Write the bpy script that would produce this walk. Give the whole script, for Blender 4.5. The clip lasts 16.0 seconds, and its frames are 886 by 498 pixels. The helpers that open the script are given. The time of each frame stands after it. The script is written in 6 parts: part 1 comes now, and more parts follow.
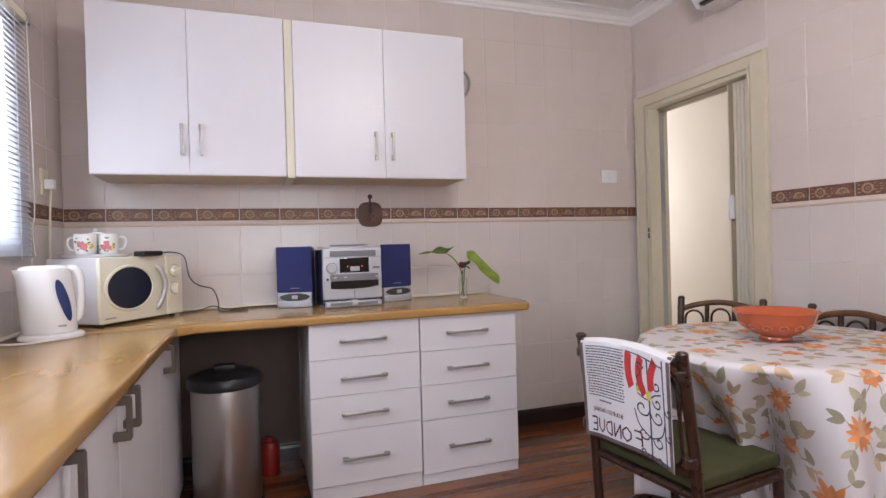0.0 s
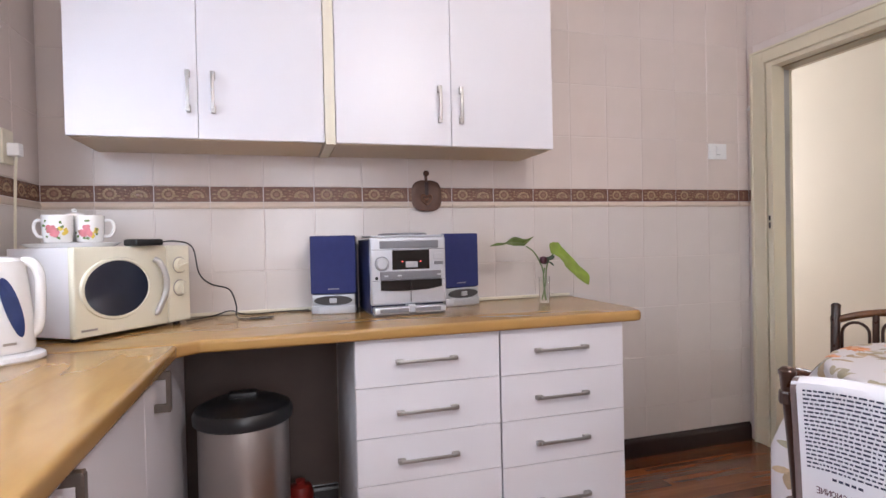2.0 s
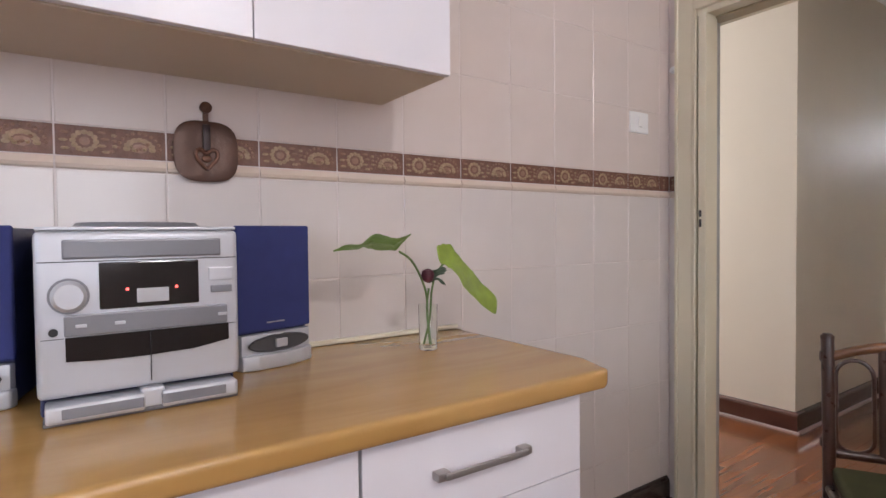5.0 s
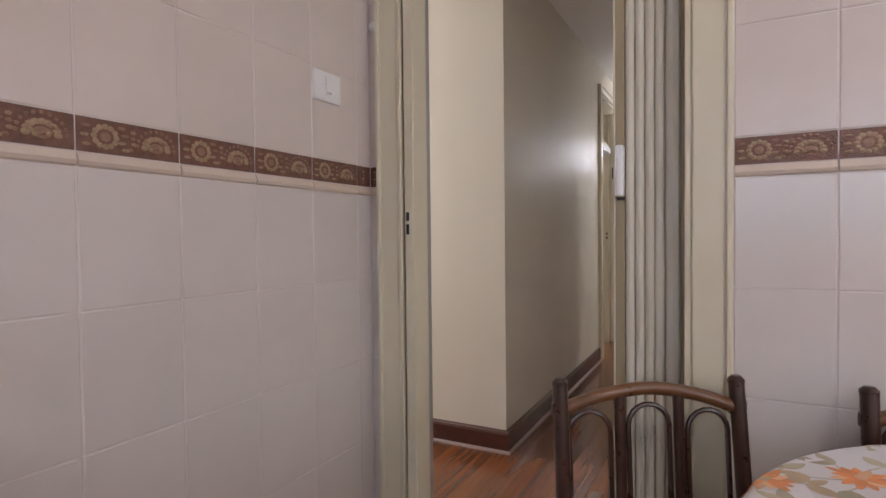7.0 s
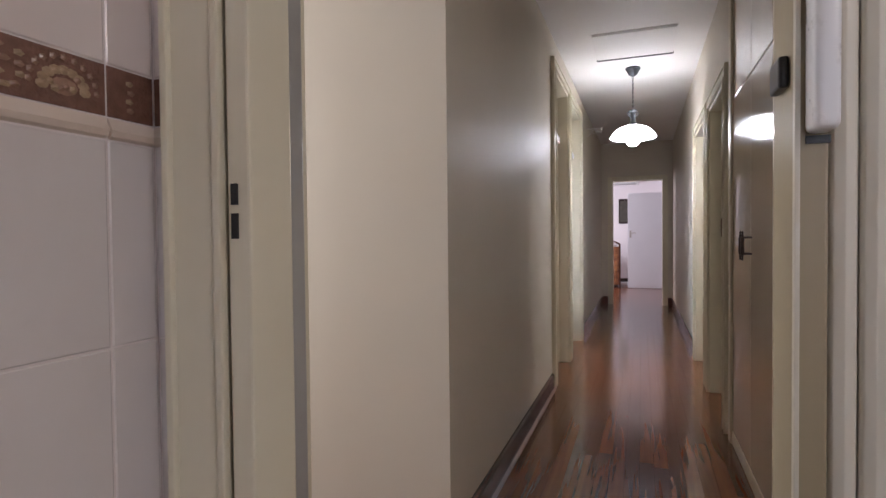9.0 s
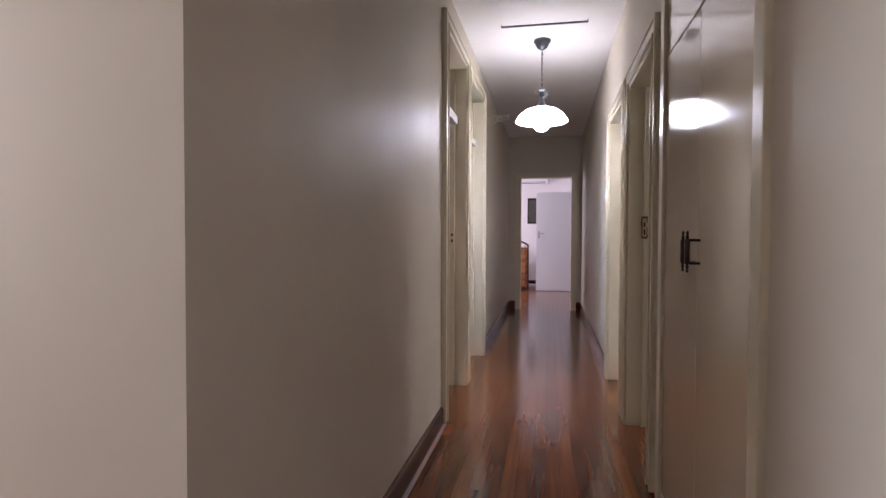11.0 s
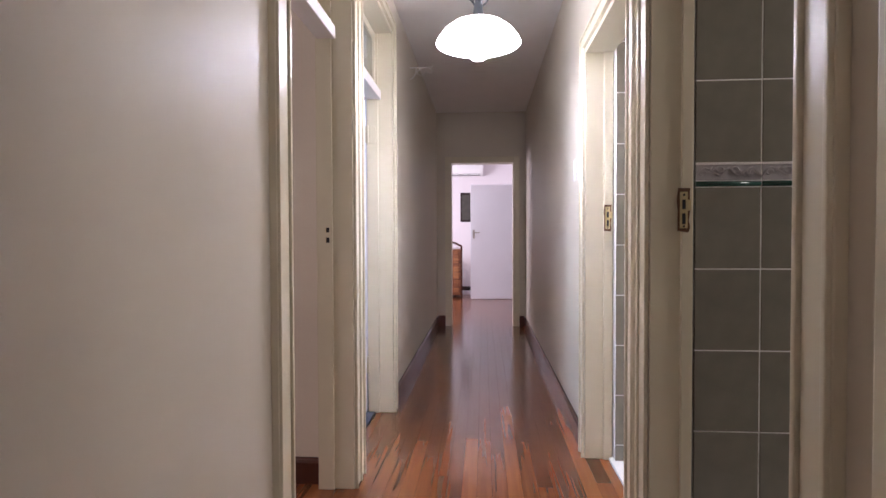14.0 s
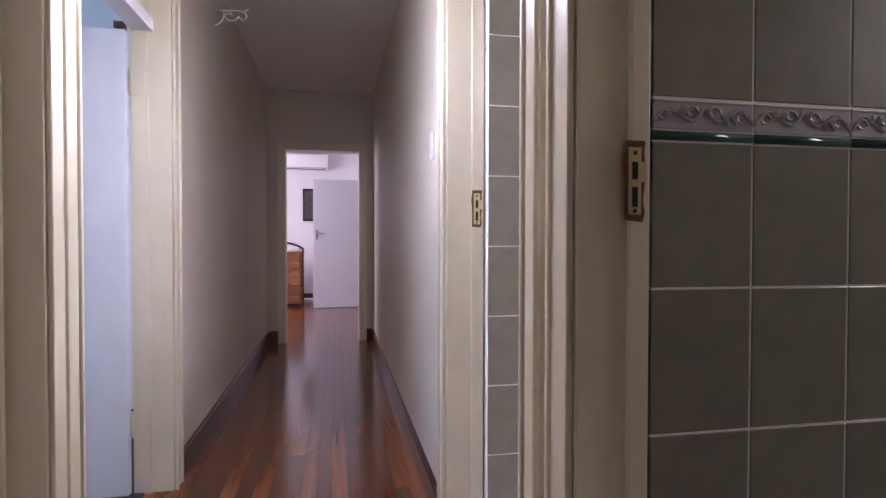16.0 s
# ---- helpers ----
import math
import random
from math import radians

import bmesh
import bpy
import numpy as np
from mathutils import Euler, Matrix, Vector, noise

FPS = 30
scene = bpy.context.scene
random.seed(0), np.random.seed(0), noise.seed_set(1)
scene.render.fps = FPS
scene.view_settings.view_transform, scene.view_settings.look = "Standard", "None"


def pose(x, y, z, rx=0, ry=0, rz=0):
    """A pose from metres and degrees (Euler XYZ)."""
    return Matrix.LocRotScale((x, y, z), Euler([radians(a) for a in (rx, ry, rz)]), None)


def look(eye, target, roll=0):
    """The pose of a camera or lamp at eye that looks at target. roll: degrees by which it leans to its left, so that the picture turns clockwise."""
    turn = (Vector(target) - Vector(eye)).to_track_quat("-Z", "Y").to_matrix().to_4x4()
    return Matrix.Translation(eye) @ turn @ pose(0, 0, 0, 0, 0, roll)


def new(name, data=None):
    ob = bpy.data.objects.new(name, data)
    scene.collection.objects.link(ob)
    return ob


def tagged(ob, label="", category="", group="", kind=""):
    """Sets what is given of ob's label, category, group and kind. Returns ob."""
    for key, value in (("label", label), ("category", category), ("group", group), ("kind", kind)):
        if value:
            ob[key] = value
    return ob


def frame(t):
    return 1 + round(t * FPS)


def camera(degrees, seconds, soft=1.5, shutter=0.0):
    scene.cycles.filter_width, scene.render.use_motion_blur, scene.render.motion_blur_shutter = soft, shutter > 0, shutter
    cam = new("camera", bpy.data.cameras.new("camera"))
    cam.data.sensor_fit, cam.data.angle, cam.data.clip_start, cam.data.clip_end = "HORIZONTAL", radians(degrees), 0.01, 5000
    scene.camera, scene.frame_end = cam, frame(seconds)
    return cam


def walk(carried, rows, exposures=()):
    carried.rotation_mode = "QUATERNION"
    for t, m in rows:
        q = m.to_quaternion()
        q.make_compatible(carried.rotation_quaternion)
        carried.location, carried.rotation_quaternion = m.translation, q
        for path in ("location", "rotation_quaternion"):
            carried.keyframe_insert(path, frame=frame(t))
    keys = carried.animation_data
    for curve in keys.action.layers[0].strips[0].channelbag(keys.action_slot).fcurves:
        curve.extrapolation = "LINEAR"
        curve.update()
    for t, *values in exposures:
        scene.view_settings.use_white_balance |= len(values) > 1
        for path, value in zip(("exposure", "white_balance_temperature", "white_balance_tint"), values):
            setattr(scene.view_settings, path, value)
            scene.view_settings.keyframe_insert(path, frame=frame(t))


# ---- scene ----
cam = camera(78.2, 16.0)
PATH = [
    (0, (-2.404, -2.995, 1.115), (-1.747, -1.106, 1.102), -1.6),
    (0.5, (-2.429, -2.909, 1.118), (-1.835, -1.0, 1.106), -1.6),
    (1, (-2.435, -2.746, 1.113), (-1.863, -0.829, 1.09), -1.4),
    (1.5, (-2.417, -2.533, 1.117), (-1.855, -0.613, 1.087), -1.3),
    (2, (-2.411, -2.323, 1.098), (-1.836, -0.408, 1.069), -1.3),
    (2.5, (-2.382, -2.13, 1.121), (-1.801, -0.217, 1.08), -1.2),
    (3, (-2.324, -1.917, 1.099), (-1.735, -0.006, 1.058), -1.1),
    (3.2, (-2.305, -1.823, 1.099), (-1.706, 0.085, 1.069), -1.0),
    (5.5, (-1.922, -1.253, 1.11), (-0.592, 0.24, 1.054), -0.5),
    (6, (-1.776, -1.17, 1.117), (-0.264, 0.137, 1.068), -0.5),
    (6.5, (-1.638, -1.055, 1.128), (0.039, 0.032, 1.068), -0.6),
    (7, (-1.406, -0.988, 1.121), (0.366, -0.062, 1.071), -0.6),
    (7.5, (-1.196, -0.948, 1.115), (0.615, -0.1, 1.062), -0.8),
    (8, (-0.954, -0.876, 1.132), (0.887, -0.095, 1.066), -0.9),
    (8.2, (-0.86, -0.85, 1.14), (0.986, -0.085, 1.071), -1.1),
    (9, (-0.545, -0.600, 1.125), (1.320, 0.080, 1.080), -0.6),
    (9.7, (-0.245, -0.515, 1.120), (1.650, 0.080, 1.072), 0.0),
    (10.3, (0.007, -0.59, 1.116), (1.944, -0.095, 1.063), 0.4),
    (10.5, (0.086, -0.588, 1.11), (2.032, -0.13, 1.06), 0.5),
    (11, (0.365, -0.6, 1.12), (2.327, -0.215, 1.069), 0.2),
    (11.5, (0.638, -0.587, 1.128), (2.61, -0.259, 1.075), 0.4),
    (12, (0.929, -0.58, 1.099), (2.909, -0.3, 1.051), 0.2),
    (12.5, (1.256, -0.576, 1.091), (3.24, -0.326, 1.048), 0.2),
    (13, (1.519, -0.559, 1.098), (3.506, -0.333, 1.049), 0.1),
    (13.5, (1.765, -0.546, 1.099), (3.756, -0.36, 1.053), -0.0),
    (14, (2.047, -0.553, 1.092), (4.041, -0.404, 1.047), -0.2),
    (14.5, (2.286, -0.562, 1.082), (4.282, -0.437, 1.039), -0.2),
    (15, (2.496, -0.564, 1.089), (4.494, -0.505, 1.051), -0.2),
    (15.5, (2.704, -0.602, 1.069), (4.7, -0.719, 1.033), 0.0),
    (16, (2.899, -0.671, 1.075), (4.862, -1.056, 1.038), 0.1),
]
walk(cam, [(t, look(eye, target, roll)) for t, eye, target, roll in PATH],
     [(0, 0.2, 6400, 12), (1, 0.42, 6400, 12), (2, 0.5, 6350, 12), (3, 0.35, 6300, 13), (5.5, 0.42, 6400, 12), (6.5, 0.12, 6440, 12), (8, 0.0, 6430, 13), (10.5, -0.5, 6250, 17),
      (11, -0.25, 6350, 20), (11.5, 0.08, 6450, 21), (12.5, 0.70, 6380, 19), (13.5, 0.46, 6380, 19), (14.5, -0.06, 6280, 25), (15.5, -0.25, 6230, 28), (16, -0.25, 6080, 27)])

# world, sun and large lights
world = bpy.data.worlds.new("sky")
scene.world = world
world.use_nodes = True
wn = world.node_tree.nodes
sky = wn.new("ShaderNodeTexSky")
sky.sky_type = "NISHITA"
sky.sun_disc = False
sky.sun_elevation = radians(40)
sky.sun_rotation = radians(200)
world.node_tree.links.new(sky.outputs[0], wn["Background"].inputs[0])
wn["Background"].inputs[1].default_value = 0.12


def area_lamp(name, m, sx, sy, watts, colour):
    data = bpy.data.lights.new(name, "AREA")
    data.shape, data.size, data.size_y, data.energy, data.color = "RECTANGLE", sx, sy, watts, colour
    ob = new(name, data)
    ob.matrix_world = m
    return ob


def bulb(name, place, watts, colour, radius=0.05):
    data = bpy.data.lights.new(name, "POINT")
    data.energy, data.color, data.shadow_soft_size = watts, colour, radius
    ob = new(name, data)
    ob.location = place
    return ob


# kitchen: windows behind and to the side of the walk
area_lamp("window_light", look((-3.345, -1.525, 1.575), (0, -1.525, 1.5)), 1.8, 0.8, 32, (0.88, 0.93, 1.0))
area_lamp("back_window_light", look((-1.9, -4.15, 1.5), (-1.0, 0, 1.3)), 1.6, 1.1, 20, (0.92, 0.94, 1.0))
bulb("kitchen_bulb", (-1.55, -2.35, 2.30), 36, (1.0, 0.94, 0.92), 0.045)
# hall: the pendant, the bedroom's daylight, unseen fill lamps added in the other spaces
area_lamp("end_room_fill", look((10.9, 1.98, 1.6), (11.0, -1.0, 1.2)), 1.6, 1.3, 105, (0.95, 0.92, 1.0))
area_lamp("bedroom_light", look((5.2, 2.9, 1.5), (5.0, 0, 1.2)), 1.4, 1.2, 48, (0.45, 0.71, 1.0))
area_lamp("near_room_fill", look((3.4, 2.9, 1.6), (4.0, 0, 1.3)), 1.4, 1.2, 24, (1.0, 0.94, 0.95))
area_lamp("vestibule_fill", look((0.9, 2.3, 1.6), (0.9, 0, 1.2)), 1.0, 1.6, 64, (0.87, 0.915, 1.0))
area_lamp("bathroom_fill", look((3.3, -3.0, 1.9), (4.0, -1.2, 1.2)), 0.6, 0.6, 12, (1.0, 0.97, 0.90))
area_lamp("second_bathroom_fill", look((4.3, -3.0, 1.9), (4.9, -1.2, 1.2)), 0.6, 0.6, 16, (1.0, 0.97, 0.92))

# materials


def mat(name, colour, rough=0.5, metal=0.0, vary=0.06, scale=4.0, bump=0.0, bump_scale=60.0, coat=0.0, emit=0.0, island=0.0, objvar=0.0, spec=0.5, upright=1.0):
    m = bpy.data.materials.new(name)
    m.use_nodes = True
    nt = m.node_tree
    n, l = nt.nodes, nt.links
    b = n["Principled BSDF"]
    b.inputs["Roughness"].default_value = rough
    b.inputs["Metallic"].default_value = metal
    b.inputs["Coat Weight"].default_value = coat
    b.inputs["Coat Roughness"].default_value = 0.12
    b.inputs["Specular IOR Level"].default_value = spec
    tc = n.new("ShaderNodeTexCoord")
    big = n.new("ShaderNodeTexNoise")
    big.inputs["Scale"].default_value = scale
    big.inputs["Detail"].default_value = 6
    l.new(tc.outputs["Object"], big.inputs["Vector"])
    mr = n.new("ShaderNodeMapRange")
    mr.inputs[1].default_value, mr.inputs[2].default_value = 0.15, 0.85
    mr.inputs[3].default_value, mr.inputs[4].default_value = 1 - vary, 1 + vary
    l.new(big.outputs[0], mr.inputs[0])
    hsv = n.new("ShaderNodeHueSaturation")
    hsv.inputs["Color"].default_value = (*colour, 1)
    value = mr.outputs[0]
    if objvar or island:
        src = n.new("ShaderNodeObjectInfo").outputs["Random"] if objvar else n.new("ShaderNodeNewGeometry").outputs["Random Per Island"]
        amount = objvar or island
        m2 = n.new("ShaderNodeMapRange")
        m2.inputs[3].default_value, m2.inputs[4].default_value = 1 - amount, 1 + amount
        l.new(src, m2.inputs[0])
        mul = n.new("ShaderNodeMath")
        mul.operation = "MULTIPLY"
        l.new(value, mul.inputs[0])
        l.new(m2.outputs[0], mul.inputs[1])
        value = mul.outputs[0]
    l.new(value, hsv.inputs["Value"])
    l.new(hsv.outputs[0], b.inputs["Base Color"])
    rr = n.new("ShaderNodeMapRange")
    rr.inputs[3].default_value, rr.inputs[4].default_value = max(0.02, rough * 0.92), min(1, rough * 1.08)
    fine = n.new("ShaderNodeTexNoise")
    fine.inputs["Scale"].default_value = bump_scale
    fine.inputs["Detail"].default_value = 4
    grain = n.new("ShaderNodeMapping")
    grain.inputs["Scale"].default_value = (1, 1, upright)
    l.new(tc.outputs["Object"], grain.inputs["Vector"])
    l.new(grain.outputs[0], fine.inputs["Vector"])
    l.new(fine.outputs[0], rr.inputs[0])
    l.new(rr.outputs[0], b.inputs["Roughness"])
    if bump:
        bp = n.new("ShaderNodeBump")
        bp.inputs["Strength"].default_value = bump
        bp.inputs["Distance"].default_value = 0.004
        l.new(fine.outputs[0], bp.inputs["Height"])
        l.new(bp.outputs[0], b.inputs["Normal"])
    if emit:
        l.new(hsv.outputs[0], b.inputs["Emission Color"])
        b.inputs["Emission Strength"].default_value = emit
    return m


M = {}
M["hall_paint"] = mat("glossy_cream_paint", (0.63, 0.568, 0.48), 0.50, vary=0.06, scale=1.2, bump=0.42, bump_scale=8, spec=0.20, upright=0.10)
M["pink_wall"] = mat("pinkish_wall_paint", (0.68, 0.60, 0.51), 0.45, vary=0.04, scale=2.0, bump=0.1)
M["white_wall"] = mat("white_wall_paint", (0.74, 0.70, 0.72), 0.5, vary=0.03, scale=2.0, bump=0.1)
M["ceiling"] = mat("ceiling_paint", (0.82, 0.80, 0.78), 0.6, vary=0.03, bump=0.1)
M["gloss"] = mat("cream_gloss_trim", (0.67, 0.61, 0.465), 0.34, vary=0.03, scale=6)
M["cup_gloss"] = mat("high_gloss_cream_paint", (0.62, 0.53, 0.395), 0.07, vary=0.05, scale=2.5, bump=0.20, bump_scale=9, coat=0.3, upright=0.22)
M["bath_grout"] = mat("pale_bath_grout", (0.86, 0.85, 0.82), 0.8, vary=0.05)
M["grout"] = mat("pale_grout", (0.67, 0.60, 0.57), 0.8, vary=0.05)
M["tile_hi"] = mat("pink_beige_tile", (0.665, 0.582, 0.540), 0.2, vary=0.035, scale=9, bump=0.05, bump_scale=12, objvar=0.02)
M["tile_lo"] = mat("pale_grey_beige_tile", (0.645, 0.59, 0.56), 0.16, vary=0.03, scale=9, bump=0.05, bump_scale=12, objvar=0.02)
M["listel"] = mat("cream_listel_tile", (0.66, 0.55, 0.46), 0.18, vary=0.05)
M["tile_grey"] = mat("grey_green_bath_tile", (0.225, 0.208, 0.168), 0.22, vary=0.14, scale=14, bump=0.05, bump_scale=30, objvar=0.04)
M["tile_green"] = mat("dark_green_tile", (0.03, 0.08, 0.065), 0.12)
M["relief"] = mat("grey_white_relief_tile", (0.78, 0.75, 0.74), 0.25, vary=0.1, scale=40)
M["skirt"] = mat("dark_red_brown_skirting", (0.075, 0.026, 0.018), 0.22, vary=0.2, scale=8, bump=0.05)
M["dark_skirt"] = mat("very_dark_skirting", (0.028, 0.018, 0.018), 0.25, vary=0.15)
M["white"] = mat("white_laminate", (0.745, 0.725, 0.755), 0.34, vary=0.015, scale=3)
M["cream_lam"] = mat("cream_laminate", (0.74, 0.69, 0.55), 0.35, vary=0.03)
M["white_plastic"] = mat("white_plastic", (0.80, 0.80, 0.80), 0.28, vary=0.02)
M["door_white"] = mat("white_door_paint", (0.74, 0.75, 0.80), 0.4, vary=0.02)
M["black"] = mat("black_plastic", (0.012, 0.012, 0.014), 0.3, vary=0.1)
M["steel"] = mat("brushed_steel", (0.46, 0.43, 0.41), 0.33, 0.95, vary=0.02, scale=2, bump_scale=4)
M["handle"] = mat("dull_nickel", (0.42, 0.40, 0.38), 0.35, 0.85, vary=0.06, scale=20)
M["dark_room"] = mat("dark_recess", (0.10, 0.085, 0.08), 0.6, vary=0.1)
# dark brown that puts the dimness under the worktop into colour
M["recess_dark"] = mat("dark_brown_recess_panel", (0.17, 0.125, 0.11), 0.8, vary=0.15, scale=6)
M["carpet"] = mat("dark_blue_carpet", (0.03, 0.035, 0.05), 0.9, vary=0.2, scale=30, bump=0.5, bump_scale=200)


def wood(name, lo, hi, rough=0.25, along="X", rand="object", coat=0.3, spread=0.5, stretch=14.0, scale=1.6, relief=0.12):
    m = bpy.data.materials.new(name)
    m.use_nodes = True
    n, l = m.node_tree.nodes, m.node_tree.links
    b = n["Principled BSDF"]
    tc = n.new("ShaderNodeTexCoord")
    mp = n.new("ShaderNodeMapping")
    mp.inputs["Scale"].default_value = [1.0 if a == along else stretch for a in "XYZ"]
    rnd = n.new("ShaderNodeObjectInfo").outputs["Random"] if rand == "object" else n.new("ShaderNodeNewGeometry").outputs["Random Per Island"]
    off = n.new("ShaderNodeMath")
    off.operation = "MULTIPLY"
    off.inputs[1].default_value = 37.0
    l.new(rnd, off.inputs[0])
    l.new(tc.outputs["Object"], mp.inputs["Vector"])
    comb = n.new("ShaderNodeCombineXYZ")
    for i in range(3):
        l.new(off.outputs[0], comb.inputs[i])
    l.new(comb.outputs[0], mp.inputs["Location"])
    nz = n.new("ShaderNodeTexNoise")
    nz.inputs["Scale"].default_value = scale
    nz.inputs["Detail"].default_value = 8
    nz.inputs["Distortion"].default_value = 0.6
    l.new(mp.outputs[0], nz.inputs["Vector"])
    mixf = n.new("ShaderNodeMath")
    mixf.operation = "MULTIPLY_ADD"
    mixf.inputs[1].default_value = spread
    l.new(rnd, mixf.inputs[0])
    sub = n.new("ShaderNodeMapRange")
    sub.inputs[1].default_value, sub.inputs[2].default_value = 0.3, 0.7
    sub.inputs[3].default_value, sub.inputs[4].default_value = -0.25 * (1 - spread) + 0.0, 1 - spread * 0.8
    l.new(nz.outputs[0], sub.inputs[0])
    l.new(sub.outputs[0], mixf.inputs[2])
    ramp = n.new("ShaderNodeValToRGB")
    ramp.color_ramp.elements[0].color = (*lo, 1)
    ramp.color_ramp.elements[1].color = (*hi, 1)
    l.new(mixf.outputs[0], ramp.inputs[0])
    l.new(ramp.outputs[0], b.inputs["Base Color"])
    rr = n.new("ShaderNodeMapRange")
    rr.inputs[3].default_value, rr.inputs[4].default_value = rough * 0.92, rough * 1.12
    l.new(nz.outputs[0], rr.inputs[0])
    l.new(rr.outputs[0], b.inputs["Roughness"])
    b.inputs["Coat Weight"].default_value = coat
    b.inputs["Coat Roughness"].default_value = 0.15
    bp = n.new("ShaderNodeBump")
    bp.inputs["Strength"].default_value = relief
    bp.inputs["Distance"].default_value = 0.002
    l.new(nz.outputs[0], bp.inputs["Height"])
    if relief:
        l.new(bp.outputs[0], b.inputs["Normal"])
    return m


M["plank"] = wood("red_brown_floorboard", (0.072, 0.020, 0.009), (0.240, 0.080, 0.025), 0.17, spread=0.72, stretch=24, relief=0.04)
M["plank_joined"] = wood("red_brown_floorboards_far", (0.072, 0.020, 0.009), (0.240, 0.080, 0.025), 0.17, rand="island", spread=0.72, stretch=24, relief=0.04)
M["counter"] = wood("honey_worktop", (0.40, 0.225, 0.072), (0.46, 0.268, 0.091), 0.2, along="X", coat=0.15, spread=0.0, stretch=5, scale=3.0, relief=0.0)
M["counter_y"] = wood("honey_worktop_side", (0.40, 0.225, 0.072), (0.46, 0.268, 0.091), 0.2, along="Y", coat=0.15, spread=0.0, stretch=5, scale=3.0, relief=0.0)

# shared builders


def box(x0, x1, y0, y1, z0, z1, bevel=0.0, bm=None, seg=2):
    own = bmesh.new()
    bmesh.ops.create_cube(own, size=1)
    bmesh.ops.scale(own, vec=(x1 - x0, y1 - y0, z1 - z0), verts=own.verts)
    bmesh.ops.translate(own, vec=((x0 + x1) / 2, (y0 + y1) / 2, (z0 + z1) / 2), verts=own.verts)
    if bevel:
        bmesh.ops.bevel(own, geom=own.edges[:], offset=bevel, segments=seg, profile=0.6, affect="EDGES")
    return join(bm, own)


def join(bm, own):
    if bm is None:
        return own
    me = bpy.data.meshes.new("tmp")
    own.to_mesh(me)
    own.free()
    bm.from_mesh(me)
    bpy.data.meshes.remove(me)
    return bm


def lathe(profile, centre=(0, 0, 0), steps=32, bm=None):
    own = bmesh.new()
    rings = []
    for r, z in profile:
        rings.append([own.verts.new((centre[0] + r * math.cos(2 * math.pi * i / steps), centre[1] + r * math.sin(2 * math.pi * i / steps), centre[2] + z)) for i in range(steps)])
    for a, b in zip(rings, rings[1:]):
        for i in range(steps):
            j = (i + 1) % steps
            own.faces.new((a[i], a[j], b[j], b[i]))
    if profile[0][0] > 1e-4:
        own.faces.new(rings[0][::-1])
    if profile[-1][0] > 1e-4:
        own.faces.new(rings[-1])
    bmesh.ops.remove_doubles(own, verts=own.verts, dist=1e-5)
    bmesh.ops.recalc_face_normals(own, faces=own.faces)
    return join(bm, own)


def tube(points, radius, steps=8, bm=None, closed=False):
    """A round bar along points; radius is a number or one for each point."""
    own = bmesh.new()
    pts = [Vector(p) for p in points]
    rad = radius if isinstance(radius, (list, tuple)) else [radius] * len(pts)
    rings, side = [], None
    for i, p in enumerate(pts):
        d = (pts[(i + 1) % len(pts)] - pts[i - 1]) if closed else (pts[min(i + 1, len(pts) - 1)] - pts[max(i - 1, 0)])
        d.normalize()
        if side is None:
            side = d.orthogonal().normalized()
        side = (side - d * side.dot(d)).normalized()
        up = d.cross(side)
        rings.append([own.verts.new(p + (side * math.cos(2 * math.pi * k / steps) + up * math.sin(2 * math.pi * k / steps)) * rad[i]) for k in range(steps)])
    pairs = list(zip(rings, rings[1:])) + ([(rings[-1], rings[0])] if closed else [])
    for a, b in pairs:
        for k in range(steps):
            j = (k + 1) % steps
            own.faces.new((a[k], a[j], b[j], b[k]))
    if not closed:
        own.faces.new(rings[0][::-1])
        own.faces.new(rings[-1])
    bmesh.ops.recalc_face_normals(own, faces=own.faces)
    return join(bm, own)


def smooth_path(points, n=6):
    """Catmull-Rom points through the given ones."""
    pts = [Vector(p) for p in points]
    out = []
    for i in range(len(pts) - 1):
        a, b, c, d = pts[max(i - 1, 0)], pts[i], pts[i + 1], pts[min(i + 2, len(pts) - 1)]
        for k in range(n):
            t = k / n
            out.append(0.5 * ((2 * b) + (c - a) * t + (2 * a - 5 * b + 4 * c - d) * t * t + (3 * b - a - 3 * c + d) * t ** 3))
    return out + [pts[-1]]


def prism(outline, z0, z1, bevel=0.0, bm=None, seg=2):
    """An outline in x and y, drawn up from z0 to z1."""
    own = bmesh.new()
    low = [own.verts.new((x, y, z0)) for x, y in outline]
    top = [own.verts.new((x, y, z1)) for x, y in outline]
    own.faces.new(low[::-1])
    own.faces.new(top)
    for i in range(len(low)):
        j = (i + 1) % len(low)
        own.faces.new((low[i], low[j], top[j], top[i]))
    bmesh.ops.recalc_face_normals(own, faces=own.faces)
    if bevel:
        bmesh.ops.bevel(own, geom=own.edges[:], offset=bevel, segments=seg, profile=0.6, affect="EDGES")
    return join(bm, own)


def turned(bm, m):
    bm.transform(m)
    return bm


def part(name, bm, material, parent=None, label="", smooth=False, kind=""):
    me = bpy.data.meshes.new(name)
    bm.to_mesh(me)
    bm.free()
    me.materials.append(M[material] if isinstance(material, str) else material)
    if smooth:
        me.polygons.foreach_set("use_smooth", [True] * len(me.polygons))
        me.set_sharp_from_angle(angle=radians(38))
    ob = new(name, me)
    if parent is not None:
        ob.parent = parent
    return tagged(ob, label=label, kind=kind)


def structure(name, bm, material, label="", parent=None):
    return part(name, bm, material, parent, label, kind="structure")


def thing(name, label, category, at=(0, 0, 0), group=""):
    ob = new(name)
    ob.location = at
    return tagged(ob, label=label, category=category, group=group)


